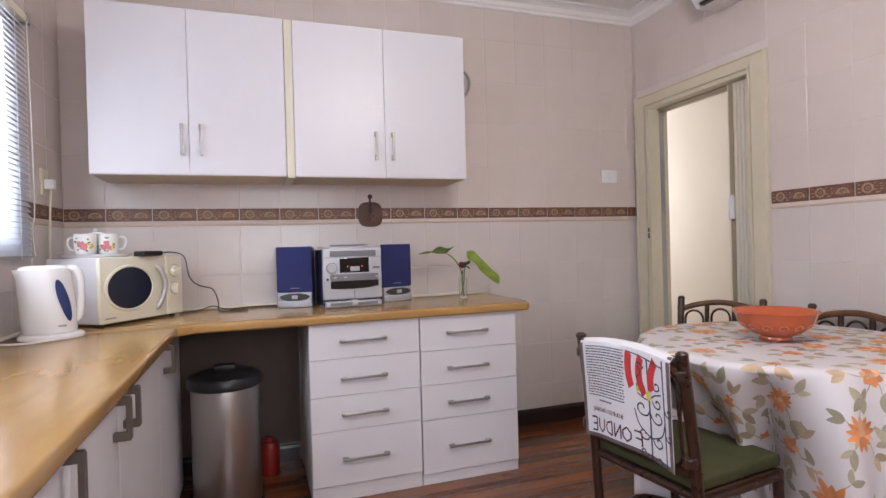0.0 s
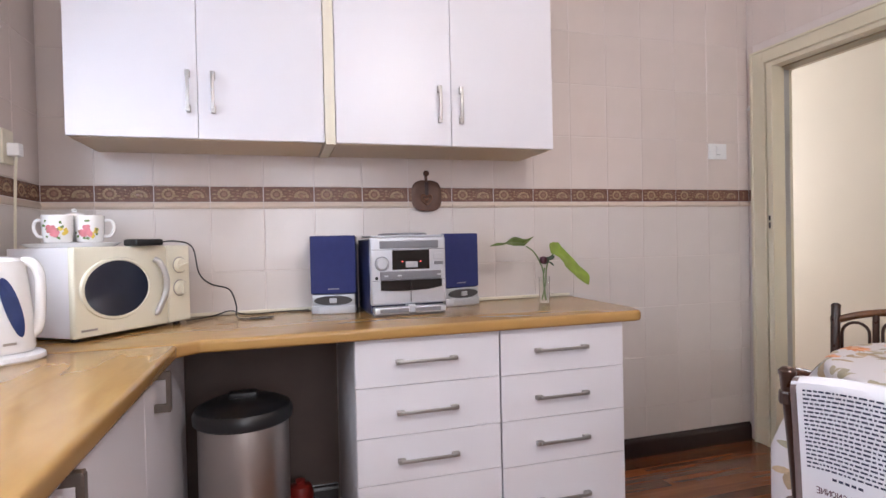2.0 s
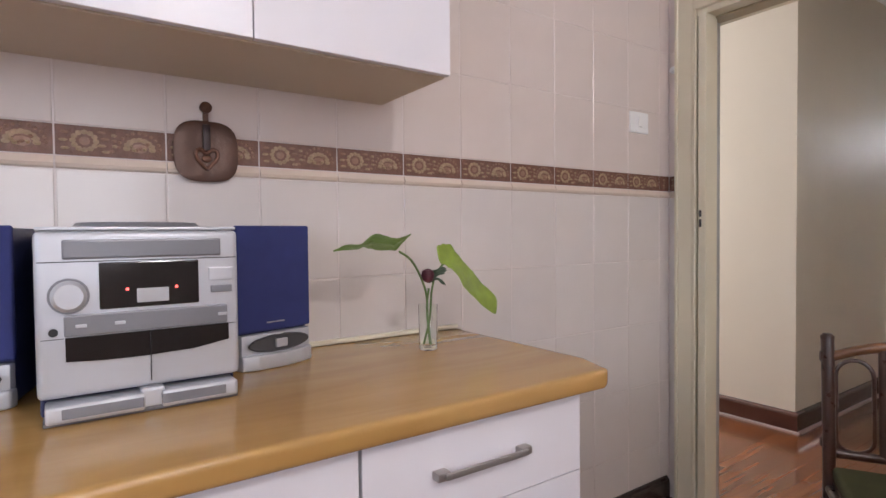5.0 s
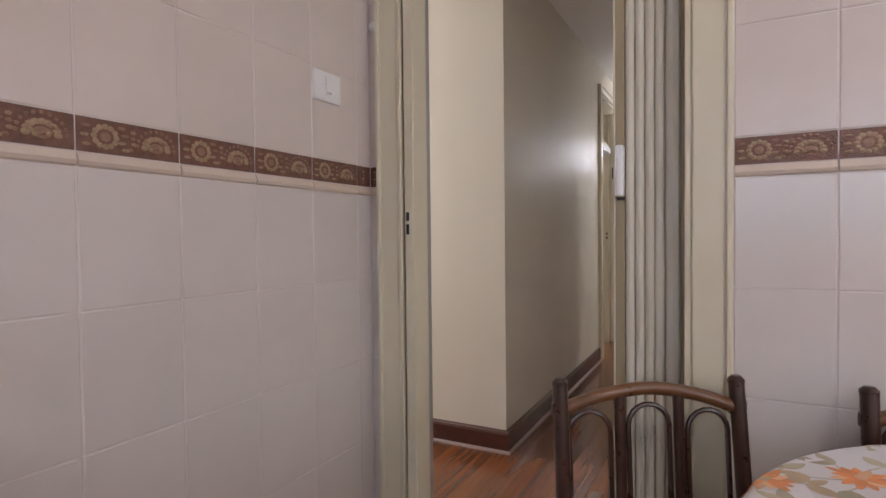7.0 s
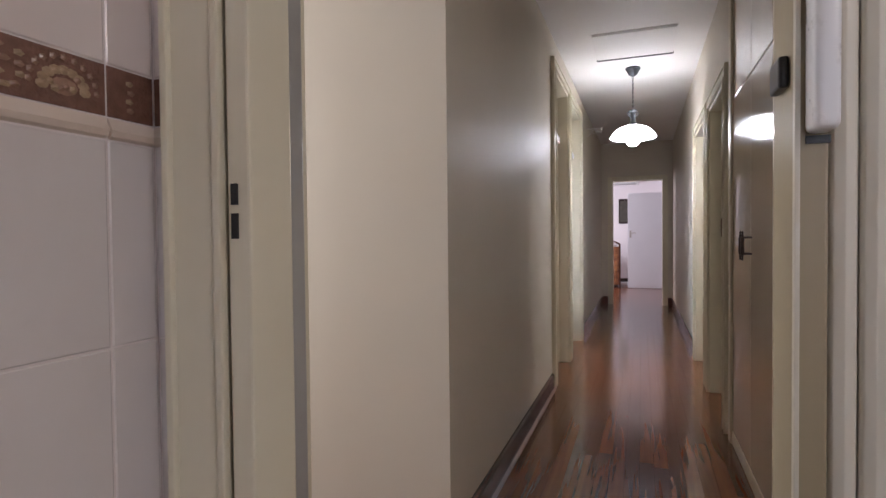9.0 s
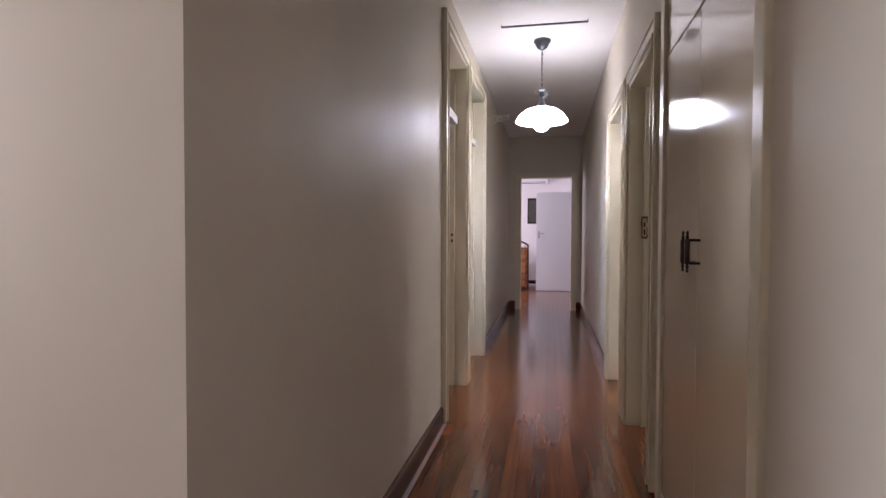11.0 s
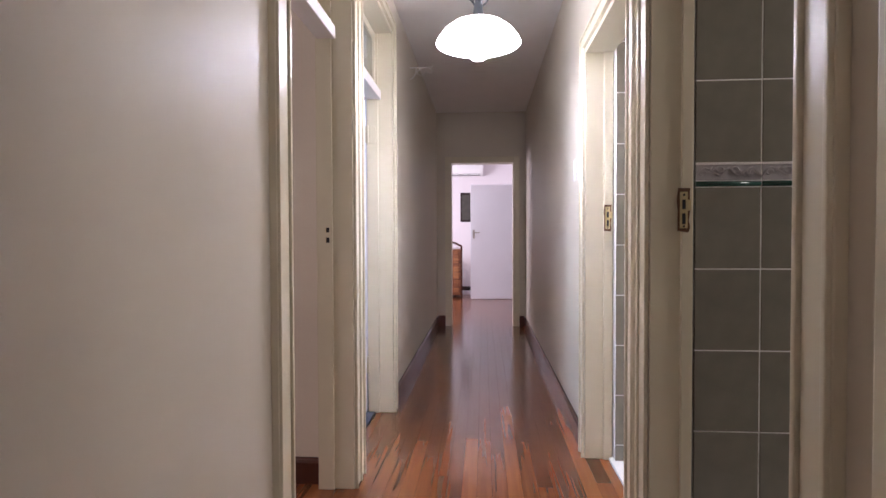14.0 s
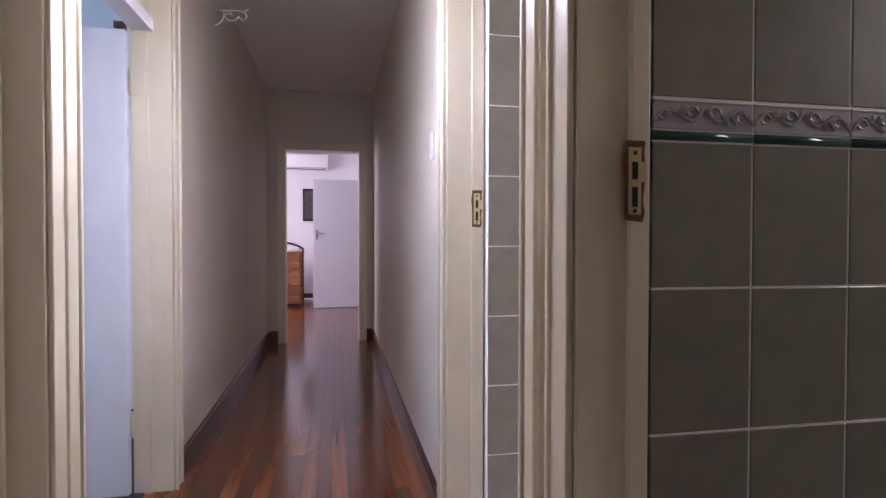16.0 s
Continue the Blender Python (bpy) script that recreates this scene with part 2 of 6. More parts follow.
# ---- the shell ----
KX0, KY0, CEIL = -3.24, -4.25, 2.60
HL, HR, HEND = 0.02, -1.06, 8.71
WY0, WY1, WZ0, WZ1 = -2.45, -0.60, 1.16, 1.99
ROOF = CEIL + 0.12

structure("wall_north", box(KX0 - 0.2, 0.16, 0.0016, 0.15, 0, ROOF), "grout", "pale grouted kitchen wall behind glazed tiles")
for b in ((0.0016, 0.16, -0.09, 0.0016, 0, ROOF), (0.0016, 0.16, -0.93, -0.09, 1.98, ROOF), (0.0016, 0.16, KY0, -0.93, 0, ROOF)):
    structure("wall_east", box(*b), "grout", "pale grouted kitchen wall with a doorway to the hall")
for b in ((KX0 - 0.2, KX0 - 0.0016, WY1, 0.004, 0, ROOF), (KX0 - 0.2, KX0 - 0.0016, KY0, WY0, 0, ROOF), (KX0 - 0.2, KX0 - 0.0016, WY0, WY1, 0, WZ0), (KX0 - 0.2, KX0 - 0.0016, WY0, WY1, WZ1, ROOF)):
    structure("wall_west", box(*b), "grout", "pale grouted kitchen wall with a wide window")
structure("wall_south", box(KX0 - 0.2, 0.16, KY0 - 0.15, KY0, 0, ROOF), "tile_lo", "plain pale kitchen wall")
structure("ceiling_kitchen", box(KX0 - 0.2, 0.0, KY0 - 0.1, 0.0, CEIL, ROOF), "ceiling", "white painted kitchen ceiling")

# vestibule and hall: doorways at 3.66 to 4.37 and 4.50 to 5.40, at 2.92 to 3.77 and 3.93 to 4.80
for b in ((1.205, 3.57, HL, HL + 0.14, 0, ROOF), (1.205, 1.384, HL + 0.14, 2.6, 0, ROOF), (3.57, 4.37, HL, HL + 0.14, 2.36, ROOF), (4.37, 4.50, HL, HL + 0.14, 0, ROOF), (4.50, 5.40, HL, HL + 0.14, 2.36, ROOF), (5.40, HEND + 0.14, HL, HL + 0.14, 0, ROOF)):
    structure("wall_hall_north", box(*b), "hall_paint", "glossy cream painted hall wall with two doorways")
for b in ((0.16, 1.64, HR - 0.14, HR, 0, ROOF), (2.77, 2.92, HR - 0.14, HR, 0, ROOF), (2.92, 3.73, HR - 0.14, HR, 2.0, ROOF), (3.73, 3.93, HR - 0.14, HR, 0, ROOF), (3.93, 4.77, HR - 0.14, HR, 2.0, ROOF), (4.77, HEND + 0.14, HR - 0.14, HR, 0, ROOF)):
    structure("wall_hall_south", box(*b), "hall_paint", "glossy cream painted hall wall with two bathroom doorways")
for b in ((HEND, HEND + 0.14, -0.16, HL, 0, ROOF), (HEND, HEND + 0.14, -0.91, -0.16, 2.0, ROOF), (HEND, HEND + 0.14, HR, -0.91, 0, ROOF)):
    structure("wall_hall_end", box(*b), "hall_paint", "cream wall at the end of the hall with an open doorway")
structure("wall_vestibule_north", box(0.0, 1.384, 2.6, 2.75, 0, ROOF), "hall_paint", "plain cream wall of the entry space")
structure("wall_vestibule_west", box(0.02, 0.16, 0.15, 2.6, 0, ROOF), "hall_paint", "plain cream wall beside the kitchen doorway")
structure("ceiling_hall", box(0.0, HEND + 0.14, -3.4, 3.2, CEIL, ROOF), "ceiling", "white painted hall ceiling")

# rooms beside the hall
structure("wall_near_room", box(4.40, 4.48, HL + 0.14, 3.1, 0, CEIL), "pink_wall", "pinkish painted wall between two rooms")
structure("wall_near_room_back", box(1.384, 4.40, 3.0, 3.14, 0, CEIL), "pink_wall", "pinkish back wall of a room")
structure("wall_bedroom_far", box(6.6, 6.74, HL + 0.14, 3.1, 0, CEIL), "white_wall", "pale bedroom wall")
structure("wall_bedroom_back", box(4.48, 6.6, 3.0, 3.14, 0, CEIL), "white_wall", "pale bedroom back wall")
bath_wall = structure("wall_bath", box(3.7015, 3.90, -3.3, -1.173, 0, CEIL), "bath_grout", "grey tiled wall between two bathrooms")
structure("wall_bath_back", box(1.5, 6.5, -3.4, -3.3, 0, CEIL), "tile_grey", "tiled back wall of the bathrooms")
structure("wall_bath_near", box(2.80, 2.88, -3.3, HR - 0.14, 0, CEIL), "tile_grey", "tiled wall behind the built-in cupboard")
bath_wall_2 = structure("wall_second_bath", box(4.7015, 4.95, -3.3, -1.182, 0, CEIL), "bath_grout", "grey tiled wall of the second bathroom")

# end room
structure("wall_end_room_far", box(12.75, 12.9, -3.2, 2.2, 0, CEIL), "white_wall", "pale lilac-white wall of the end room")
structure("wall_end_room_north", box(HEND + 0.14, 12.75, 2.06, 2.2, 0, CEIL), "white_wall", "pale wall of the end room")
structure("wall_end_room_south", box(HEND + 0.14, 12.75, -3.2, -3.06, 0, CEIL), "white_wall", "pale wall of the end room")
structure("wall_end_room_near", box(HEND, HEND + 0.14, HL + 0.14, 2.2, 0, CEIL), "white_wall", "pale wall of the end room")
structure("wall_end_room_near_south", box(HEND, HEND + 0.14, -3.2, HR - 0.14, 0, CEIL), "white_wall", "pale wall of the end room")
structure("ceiling_end_room", box(HEND + 0.14, 12.9, -3.2, 2.2, CEIL, ROOF), "ceiling", "white ceiling of the end room")

# ---- floors (boards are laid last) ----
floor = structure("floor", box(KX0 - 0.3, 12.9, KY0 - 0.2, 3.2, -0.12, -0.014), "dark_skirt", "red-brown polished timber board floor")
structure("carpet_bedroom", box(4.48, 6.6, HL + 0.10, 3.0, -0.013, 0.008), "carpet", "dark blue bedroom carpet")
structure("bath_floor", box(2.88, 4.81, -3.3, HR - 0.10, -0.013, 0.012, bevel=0.003), "ceiling", "pale bathroom floor")


# ---- trim of the shell ----
def run_profile(profile, a, b, out, material, name, label):
    """A moulding from a to b on plan; profile is (distance off the wall, z); out points off the wall."""
    bm = bmesh.new()
    ends = [[bm.verts.new((p[0] + out[0] * d, p[1] + out[1] * d, z)) for d, z in profile] for p in (a, b)]
    n = len(profile)
    for i in range(n):
        j = (i + 1) % n
        bm.faces.new((ends[0][i], ends[0][j], ends[1][j], ends[1][i]))
    bm.faces.new(ends[0][::-1])
    bm.faces.new(ends[1])
    bmesh.ops.recalc_face_normals(bm, faces=bm.faces)
    return structure(name, bm, material, label)


def skirting(a, b, out, h=0.115, material="skirt"):
    return run_profile([(-0.002, 0), (0.018, 0), (0.018, h - 0.022), (0.014, h - 0.010), (0.008, h - 0.004), (0.0065, h), (-0.002, h)], a, b, out, material, "baseboard", "dark red-brown varnished timber skirting board")


def quadrant(a, b, out):
    return run_profile([(0.018, 0), (0.032, 0), (0.031, 0.006), (0.027, 0.011), (0.018, 0.014)], a, b, out, "quad", "trim", "thin grey-white quadrant bead at the foot of the skirting")


M["quad"] = mat("grey_bead", (0.24, 0.17, 0.15), 0.6)
skirting((1.205, HL), (3.49, HL), (0, -1))
quadrant((1.205, HL), (3.49, HL), (0, -1))
skirting((1.205, HL - 0.018), (1.205, 2.6), (-1, 0))
quadrant((1.205, HL - 0.030), (1.205, 2.6), (-1, 0))
skirting((5.47, HL), (HEND, HL), (0, -1))
skirting((4.87, HR), (HEND, HR), (0, 1))
skirting((0.16, HR), (1.60, HR), (0, 1))
skirting((HEND, HL - 0.018), (HEND, -0.10), (-1, 0), 0.125)
skirting((HEND, -0.97), (HEND, HR + 0.018), (-1, 0), 0.125)
skirting((4.40, 0.17), (4.40, 3.0), (-1, 0))
skirting((12.75, -3.0), (12.75, 2.0), (-1, 0), material="dark_skirt")
skirting((-1.195, 0), (-0.02, 0), (0, -1), 0.095, "dark_skirt")
skirting((-3.2, 0), (-2.2, 0), (0, -1), 0.095, "dark_skirt")
skirting((0, -1.0), (0, KY0), (-1, 0), 0.095, "dark_skirt")

COVE = [(0, 2.525), (0.012, 2.525), (0.014, 2.54), (0.024, 2.548), (0.032, 2.57), (0.055, 2.586), (0.075, 2.59), (0.078, 2.601), (0, 2.601)]
run_profile(COVE, (KX0, 0), (0, 0), (0, -1), "ceiling", "trim", "white plaster cornice with stepped mouldings")
run_profile(COVE, (0, 0), (0, KY0), (-1, 0), "ceiling", "trim", "white plaster cornice with stepped mouldings")
run_profile(COVE, (KX0, KY0), (KX0, 0), (1, 0), "ceiling", "trim", "white plaster cornice with stepped mouldings")

# ---- door frames: cream gloss, stepped profile ----


def frame_set(name, u0, u1, top, face, back, along, out, label, arch=0.07, proud=0.022, left=None, thin=False):
    """A door frame with architraves on one wall face. along: 'x' or 'y'; face and back: the wall's two faces."""
    th = thing(name, label, "door frame")

    def slab(a0, a1, d0, d1, z0, z1, bevel=0.004):
        lo, hi = min(d0, d1), max(d0, d1)
        return box(a0, a1, lo, hi, z0, z1, bevel) if along == "x" else box(lo, hi, a0, a1, z0, z1, bevel)

    f = face + out * proud
    head = top + arch
    part("architrave", slab(u0 - (left or arch), u0 + 0.001, face - out * 0.001, f, 0, head), "gloss", th)
    part("architrave", slab(u1 - 0.001, u1 + arch, face - out * 0.001, f, 0, head), "gloss", th)
    part("architrave", slab(u0 + 0.001, u1 - 0.001, face - out * 0.001, f, top, head), "gloss", th)
    for u in (u0 + 0.004, u1 - 0.016):
        part("bead", slab(u, u + 0.012, f - out * 0.006, f + out * 0.007, 0, top + 0.01, 0.003), "gloss", th)
    for u in (u0 - (left or arch) + 0.002, u1 + arch - 0.014):
        part("bead", slab(u, u + 0.012, f - out * 0.003, f + out * 0.008, 0, head - 0.002, 0.003), "gloss", th)
    part("bead", slab(u0, u1, f - out * 0.006, f + out * 0.007, top + 0.002, top + 0.014, 0.003), "gloss", th)
    part("bead", slab(u0 - arch, u1 + arch, f - out * 0.003, f + out * 0.008, head - 0.013, head - 0.001, 0.003), "gloss", th)
    for u, s in ((u0, 1), (u1, -1)):
        thick = 0.008 if thin else 0.022
        part("lining", slab(min(u - 0.003 * s, u + thick * s), max(u - 0.003 * s, u + thick * s), f - out * 0.008, back, 0, top, 0.003), "gloss", th)
        if thin:
            continue
        part("stop", slab(min(u + 0.018 * s, u + 0.034 * s), max(u + 0.018 * s, u + 0.034 * s), f - out * 0.095, back + out * 0.004, 0, top - 0.02, 0.003), "gloss", th)
    part("lining", slab(u0, u1, f - out * 0.008, back, top - 0.022, top + 0.003, 0.003), "gloss", th)
    return th


door_1 = frame_set("kitchen_door_frame", -0.915, -0.115, 1.965, 0.0, 0.165, "y", -1, "cream gloss painted timber frame of the kitchen doorway", arch=0.075, left=0.085, thin=True)
door_2 = frame_set("bedroom_door_frame", 3.56, 4.37, 2.36, HL, HL + 0.145, "x", -1, "cream gloss door frame with an open fanlight above a transom", left=0.088)
door_3 = frame_set("bedroom_door_frame", 4.50, 5.40, 2.36, HL, HL + 0.145, "x", -1, "cream gloss door frame with a fanlight, its white door standing open", arch=0.068)
door_4 = frame_set("bathroom_door_frame", 2.92, 3.73, 2.0, HR, HR - 0.110, "x", 1, "cream gloss door frame of a grey-tiled bathroom", arch=0.075)
door_5 = frame_set("bathroom_door_frame", 3.93, 4.77, 2.0, HR, HR - 0.120, "x", 1, "cream gloss door frame of the second tiled bathroom", arch=0.072)
th = thing("end_door_frame", "plain cream painted door frame of the end room", "door frame")
part("lining", box(HEND - 0.022, HEND + 0.15, -0.163, -0.145, 0, 2.0, 0.003), "gloss", th)
part("lining", box(HEND - 0.022, HEND + 0.15, -0.925, -0.907, 0, 2.0, 0.003), "gloss", th)
part("lining", box(HEND - 0.022, HEND + 0.15, -0.907, -0.163, 1.985, 2.003, 0.003), "gloss", th)
part("architrave", box(HEND - 0.022, HEND + 0.001, -0.145, -0.085, 0, 2.06, 0.004), "gloss", th)
part("architrave", box(HEND - 0.022, HEND + 0.001, -0.985, -0.925, 0, 2.06, 0.004), "gloss", th)
part("architrave", box(HEND - 0.022, HEND + 0.001, -0.925, -0.145, 2.003, 2.06, 0.004), "gloss", th)

for d, u0, u1 in ((door_2, 3.57, 4.37), (door_3, 4.50, 5.40)):
    part("transom", box(u0 + 0.02, u1 - 0.02, 0.075, 0.155, 1.935, 1.99, 0.004), "white", d, "white painted transom")
M["pane"] = mat("fanlight_pane", (0.8, 0.8, 0.8), 0.05)
pb = M["pane"].node_tree.nodes["Principled BSDF"]
pb.inputs["Transmission Weight"].default_value = 1.0
th = thing("fanlight", "cream framed fanlight window tilted open above the transom", "window", at=(0, 0.10, 2.0))
th.rotation_euler = (radians(-34), 0, 0)
part("sash", box(3.605, 3.645, -0.014, 0.014, 0, 0.31, 0.003), "gloss", th)
part("sash", box(4.295, 4.335, -0.014, 0.014, 0, 0.31, 0.003), "gloss", th)
part("sash", box(3.645, 4.295, -0.014, 0.014, 0, 0.04, 0.003), "gloss", th)
part("sash", box(3.645, 4.295, -0.014, 0.014, 0.27, 0.31, 0.003), "gloss", th)
pane = part("pane", box(3.645, 4.295, -0.003, 0.003, 0.04, 0.27), "pane", th)
th = thing("fanlight", "white framed fanlight window closed above the transom", "window", at=(0, 0.12, 2.0))
part("sash", box(4.535, 4.575, -0.014, 0.014, 0, 0.33, 0.003), "gloss", th)
part("sash", box(5.325, 5.365, -0.014, 0.014, 0, 0.33, 0.003), "gloss", th)
part("sash", box(4.575, 5.325, -0.014, 0.014, 0, 0.04, 0.003), "gloss", th)
part("sash", box(4.575, 5.325, -0.014, 0.014, 0.29, 0.33, 0.003), "gloss", th)
part("pane", box(4.575, 5.325, -0.003, 0.003, 0.04, 0.29), "pane", th)


def strike(place, face, parent, brass=True):
    """A lock's strike plate with a bared, chipped surround; face: the way it looks along x or y."""
    m = Matrix.Translation(place) @ Matrix.Rotation(radians(face), 4, "Z")
    if brass:
        out = [(-0.017, -0.060), (0.014, -0.064), (0.019, -0.048), (0.015, -0.030), (0.020, 0.010), (0.017, 0.050), (0.019, 0.066), (-0.016, 0.066), (-0.020, 0.030), (-0.017, 0.0)]
        bm = prism(out, 0, 0.0012)
        part("bared_wood", turned(bm, m @ Matrix.Rotation(radians(90), 4, "X")), "raw", parent, "chipped bare brown timber round the strike plate")
        part("strike_plate", turned(box(-0.011, 0.011, -0.0030, -0.0012, -0.052, 0.055, 0.0006), m), "brass", parent, "worn brass strike plate")
        for z0, z1 in ((0.004, 0.032), (-0.040, -0.008)):
            part("slot", turned(box(-0.005, 0.005, -0.0036, -0.0028, z0, z1), m), "black", parent)
        part("lip", turned(box(0.010, 0.021, -0.0030, -0.0010, 0.000, 0.032, 0.0005), m), "brass", parent)
        for z in (0.046, -0.046):
            part("screw", turned(lathe([(0.0035, 0), (0.0035, 0.001)], (0, 0, 0), 10), m @ Matrix.Translation((0, -0.003, z)) @ Matrix.Rotation(radians(90), 4, "X")), "black", parent)
    else:
        for z0, z1 in ((0.012, 0.032), (-0.032, -0.010)):
            part("slot", turned(box(-0.007, 0.007, -0.0012, 0.002, z0, z1, 0.0004), m), "black", parent, "dark lock slot")
            part("slot_rim", turned(box(-0.009, -0.007, -0.0016, 0.002, z0 - 0.002, z1 + 0.002), m), "brass", parent)


M["raw"] = mat("bared_timber", (0.12, 0.05, 0.02), 0.7, vary=0.3, scale=60)
M["brass"] = mat("worn_brass", (0.62, 0.50, 0.28), 0.35, 0.8, vary=0.15, scale=60)
M["iron"] = mat("dark_iron", (0.045, 0.03, 0.03), 0.4, 0.5, vary=0.2, scale=40)
strike((3.6945, -1.137, 1.166), -90, door_4)
strike((4.7345, -1.150, 1.178), -90, door_5)
strike((4.335, 0.112, 1.10), -90, door_2, False)
for z0, z1 in ((1.165, 1.19), (1.125, 1.155)):
    part("slot", box(-0.026, -0.0205, -0.153, -0.145, z0, z1), "black", door_1, "dark lock slot")
part("inner_frame", box(-0.022, 0.06, -0.170, -0.137, 0, 1.945, 0.004), "gloss", door_1)
part("inner_frame", box(0.06, 0.125, -0.1385, -0.134, 0, 1.945, 0.003), "gloss", door_1)

# ---- kitchen door: folding door drawn aside ----
M["pvc"] = mat("cream_vinyl", (0.64, 0.60, 0.50), 0.38, vary=0.05, scale=5, bump=0.05)
M["pvc_dark"] = mat("tan_vinyl", (0.33, 0.27, 0.17), 0.42, vary=0.08, scale=5)
M["alu"] = mat("grey_aluminium", (0.45, 0.44, 0.43), 0.35, 0.6)
th = thing("folding_door", "cream vinyl concertina door folded aside in the kitchen doorway", "folding door")
edge = -0.7575
for k in range(5):
    wide = 0.0235 if k < 4 else 0.036
    y, h = edge - wide / 2, wide / 2 - 0.0006
    edge -= wide
    pts = [(0.036, y - h), (0.031, y - h * 0.75), (0.0285, y), (0.031, y + h * 0.75), (0.036, y + h), (0.070, y + h - 0.001), (0.118, y + h - 0.001), (0.122, y), (0.118, y - h + 0.001), (0.070, y - h + 0.001)]
    part("pleat", prism(pts, 0.02, 1.935, 0.001), "pvc", th, smooth=True)
    part("hinge_strip", box(0.045, 0.115, edge - 0.0006, edge + 0.0006, 0.02, 1.935), "pvc_dark", th)
part("lead_post", box(0.030, 0.120, -0.7570, -0.731, 0.02, 1.935, 0.003), "pvc_dark", th, "tan edge post")
part("lead_edge", box(0.026, 0.034, -0.7340, -0.7295, 0.02, 1.935, 0.001), "pvc", th)
part("wall_post", box(0.020, 0.130, -0.9065, -0.8885, 0.02, 1.935, 0.003), "pvc_dark", th)
for z in (0.45, 0.965, 1.345, 1.80):
    part("screw", turned(lathe([(0.003, 0), (0.003, 0.002), (0.0005, 0.003)], (0, 0, 0), 10), Matrix.Translation((0.020, -0.8975, z)) @ Matrix.Rotation(radians(-90), 4, "Y")), "black", th)
part("latch", box(0.000, 0.032, -0.7585, -0.7375, 1.213, 1.342, 0.008, seg=4), "white_plastic", th, "white plastic latch handle", smooth=True)
# black strip on the post, drawn as the shadow below the latch
part("latch_shadow_strip", box(0.028, 0.031, -0.7575, -0.7385, 1.205, 1.212), "black", th)
part("catch", box(0.05, 0.09, -0.7305, -0.7215, 1.262, 1.292, 0.003), "black", th)
part("track", box(0.045, 0.115, -0.890, -0.140, 1.935, 1.944, 0.002), "pvc_dark", th, "brown overhead track")
part("closing_strip", box(0.072, 0.112, -0.153, -0.137, 0.0, 1.934, 0.003), "alu", th, "grey aluminium closing strip")
part("striker", box(0.066, 0.0725, -0.152, -0.143, 1.262, 1.27), "black", th)

# ---- built-in hall cupboard ----
th = thing("hall_cupboard", "tall built-in cream gloss cupboard with two lower and two upper doors", "cupboard")
F = HR + 0.018
DF = F - 0.014
GX = 2.199
part("frame_post", box(1.64, 1.705, F - 0.10, F, 0, CEIL - 0.002, 0.004), "gloss", th)
part("frame_post", box(2.70, 2.77, F - 0.10, F, 0, CEIL - 0.002, 0.004), "gloss", th)
part("carcass", box(1.64, 2.77, F - 0.62, F - 0.10, 0, CEIL - 0.002), "gloss", th)
part("plinth", box(1.705, 2.70, F - 0.10, F - 0.01, 0, 0.07, 0.003), "gloss", th)
for x0, x1, z0, z1 in ((1.707, GX - 0.0006, 0.072, 1.8325), (GX + 0.0006, 2.698, 0.072, 1.8325), (1.707, GX - 0.0006, 1.8375, CEIL - 0.02), (GX + 0.0006, 2.698, 1.8375, CEIL - 0.02)):
    part("door", box(x0, x1, DF - 0.022, DF + 0.001, z0, z1, 0.003), "cup_gloss", th)
M_hinges = ((2.7, 1.60), (2.7, 0.30), (1.706, 1.60), (1.706, 0.30))
for x, z in M_hinges:
    h = part("hinge", lathe([(0.006, -0.045), (0.006, 0.045)], (x, DF + 0.004, z), 10), "gloss", th)
for x in (2.170, 2.226):
    rod = lathe([(r, z * 0.88) for r, z in [(0.001, -0.075), (0.005, -0.068), (0.003, -0.060), (0.006, -0.053), (0.004, -0.046), (0.0085, -0.038), (0.0075, 0.0), (0.0085, 0.038), (0.004, 0.046), (0.006, 0.053), (0.003, 0.060), (0.005, 0.068), (0.001, 0.075)]], (x, DF + 0.038, 1.071), 14)
    h = part("handle", rod, "iron", th, "dark turned iron pull handle", smooth=True)
    for z in (1.035, 1.107):
        part("arm", tube([(x, DF, z), (x, DF + 0.038, z)], 0.0045, 8), "iron", h)


# ---- picture in the vestibule ----
def ring_frame(x0, x1, z0, z1, w, d, axis_y, parent, material, name="frame"):
    part(name, box(x0, x0 + w, axis_y, axis_y + d, z0, z1, 0.005), material, parent)
    part(name, box(x1 - w, x1, axis_y, axis_y + d, z0, z1, 0.005), material, parent)
    part(name, box(x0 + w, x1 - w, axis_y, axis_y + d, z0, z0 + w, 0.005), material, parent)
    part(name, box(x0 + w, x1 - w, axis_y, axis_y + d, z1 - w, z1, 0.005), material, parent)


M["mahogany"] = wood("dark_mahogany", (0.028, 0.009, 0.005), (0.12, 0.04, 0.018), 0.3, along="Z", spread=0.0)
M["canvas"] = mat("dark_canvas", (0.05, 0.045, 0.035), 0.6, vary=0.5, scale=12)
th = thing("picture", "dark painting in a wide moulded mahogany frame on the cream wall", "picture")
ring_frame(0.47, 1.155, 1.31, 1.85, 0.07, 0.024, HR, th, "mahogany")
ring_frame(0.525, 1.100, 1.365, 1.795, 0.022, 0.034, HR, th, "mahogany", "inner_frame")
ring_frame(0.465, 1.160, 1.305, 1.855, 0.010, 0.030, HR, th, "iron", "edge_bead")
part("canvas", box(0.54, 1.09, HR + 0.002, HR + 0.012, 1.38, 1.78), "canvas", th)

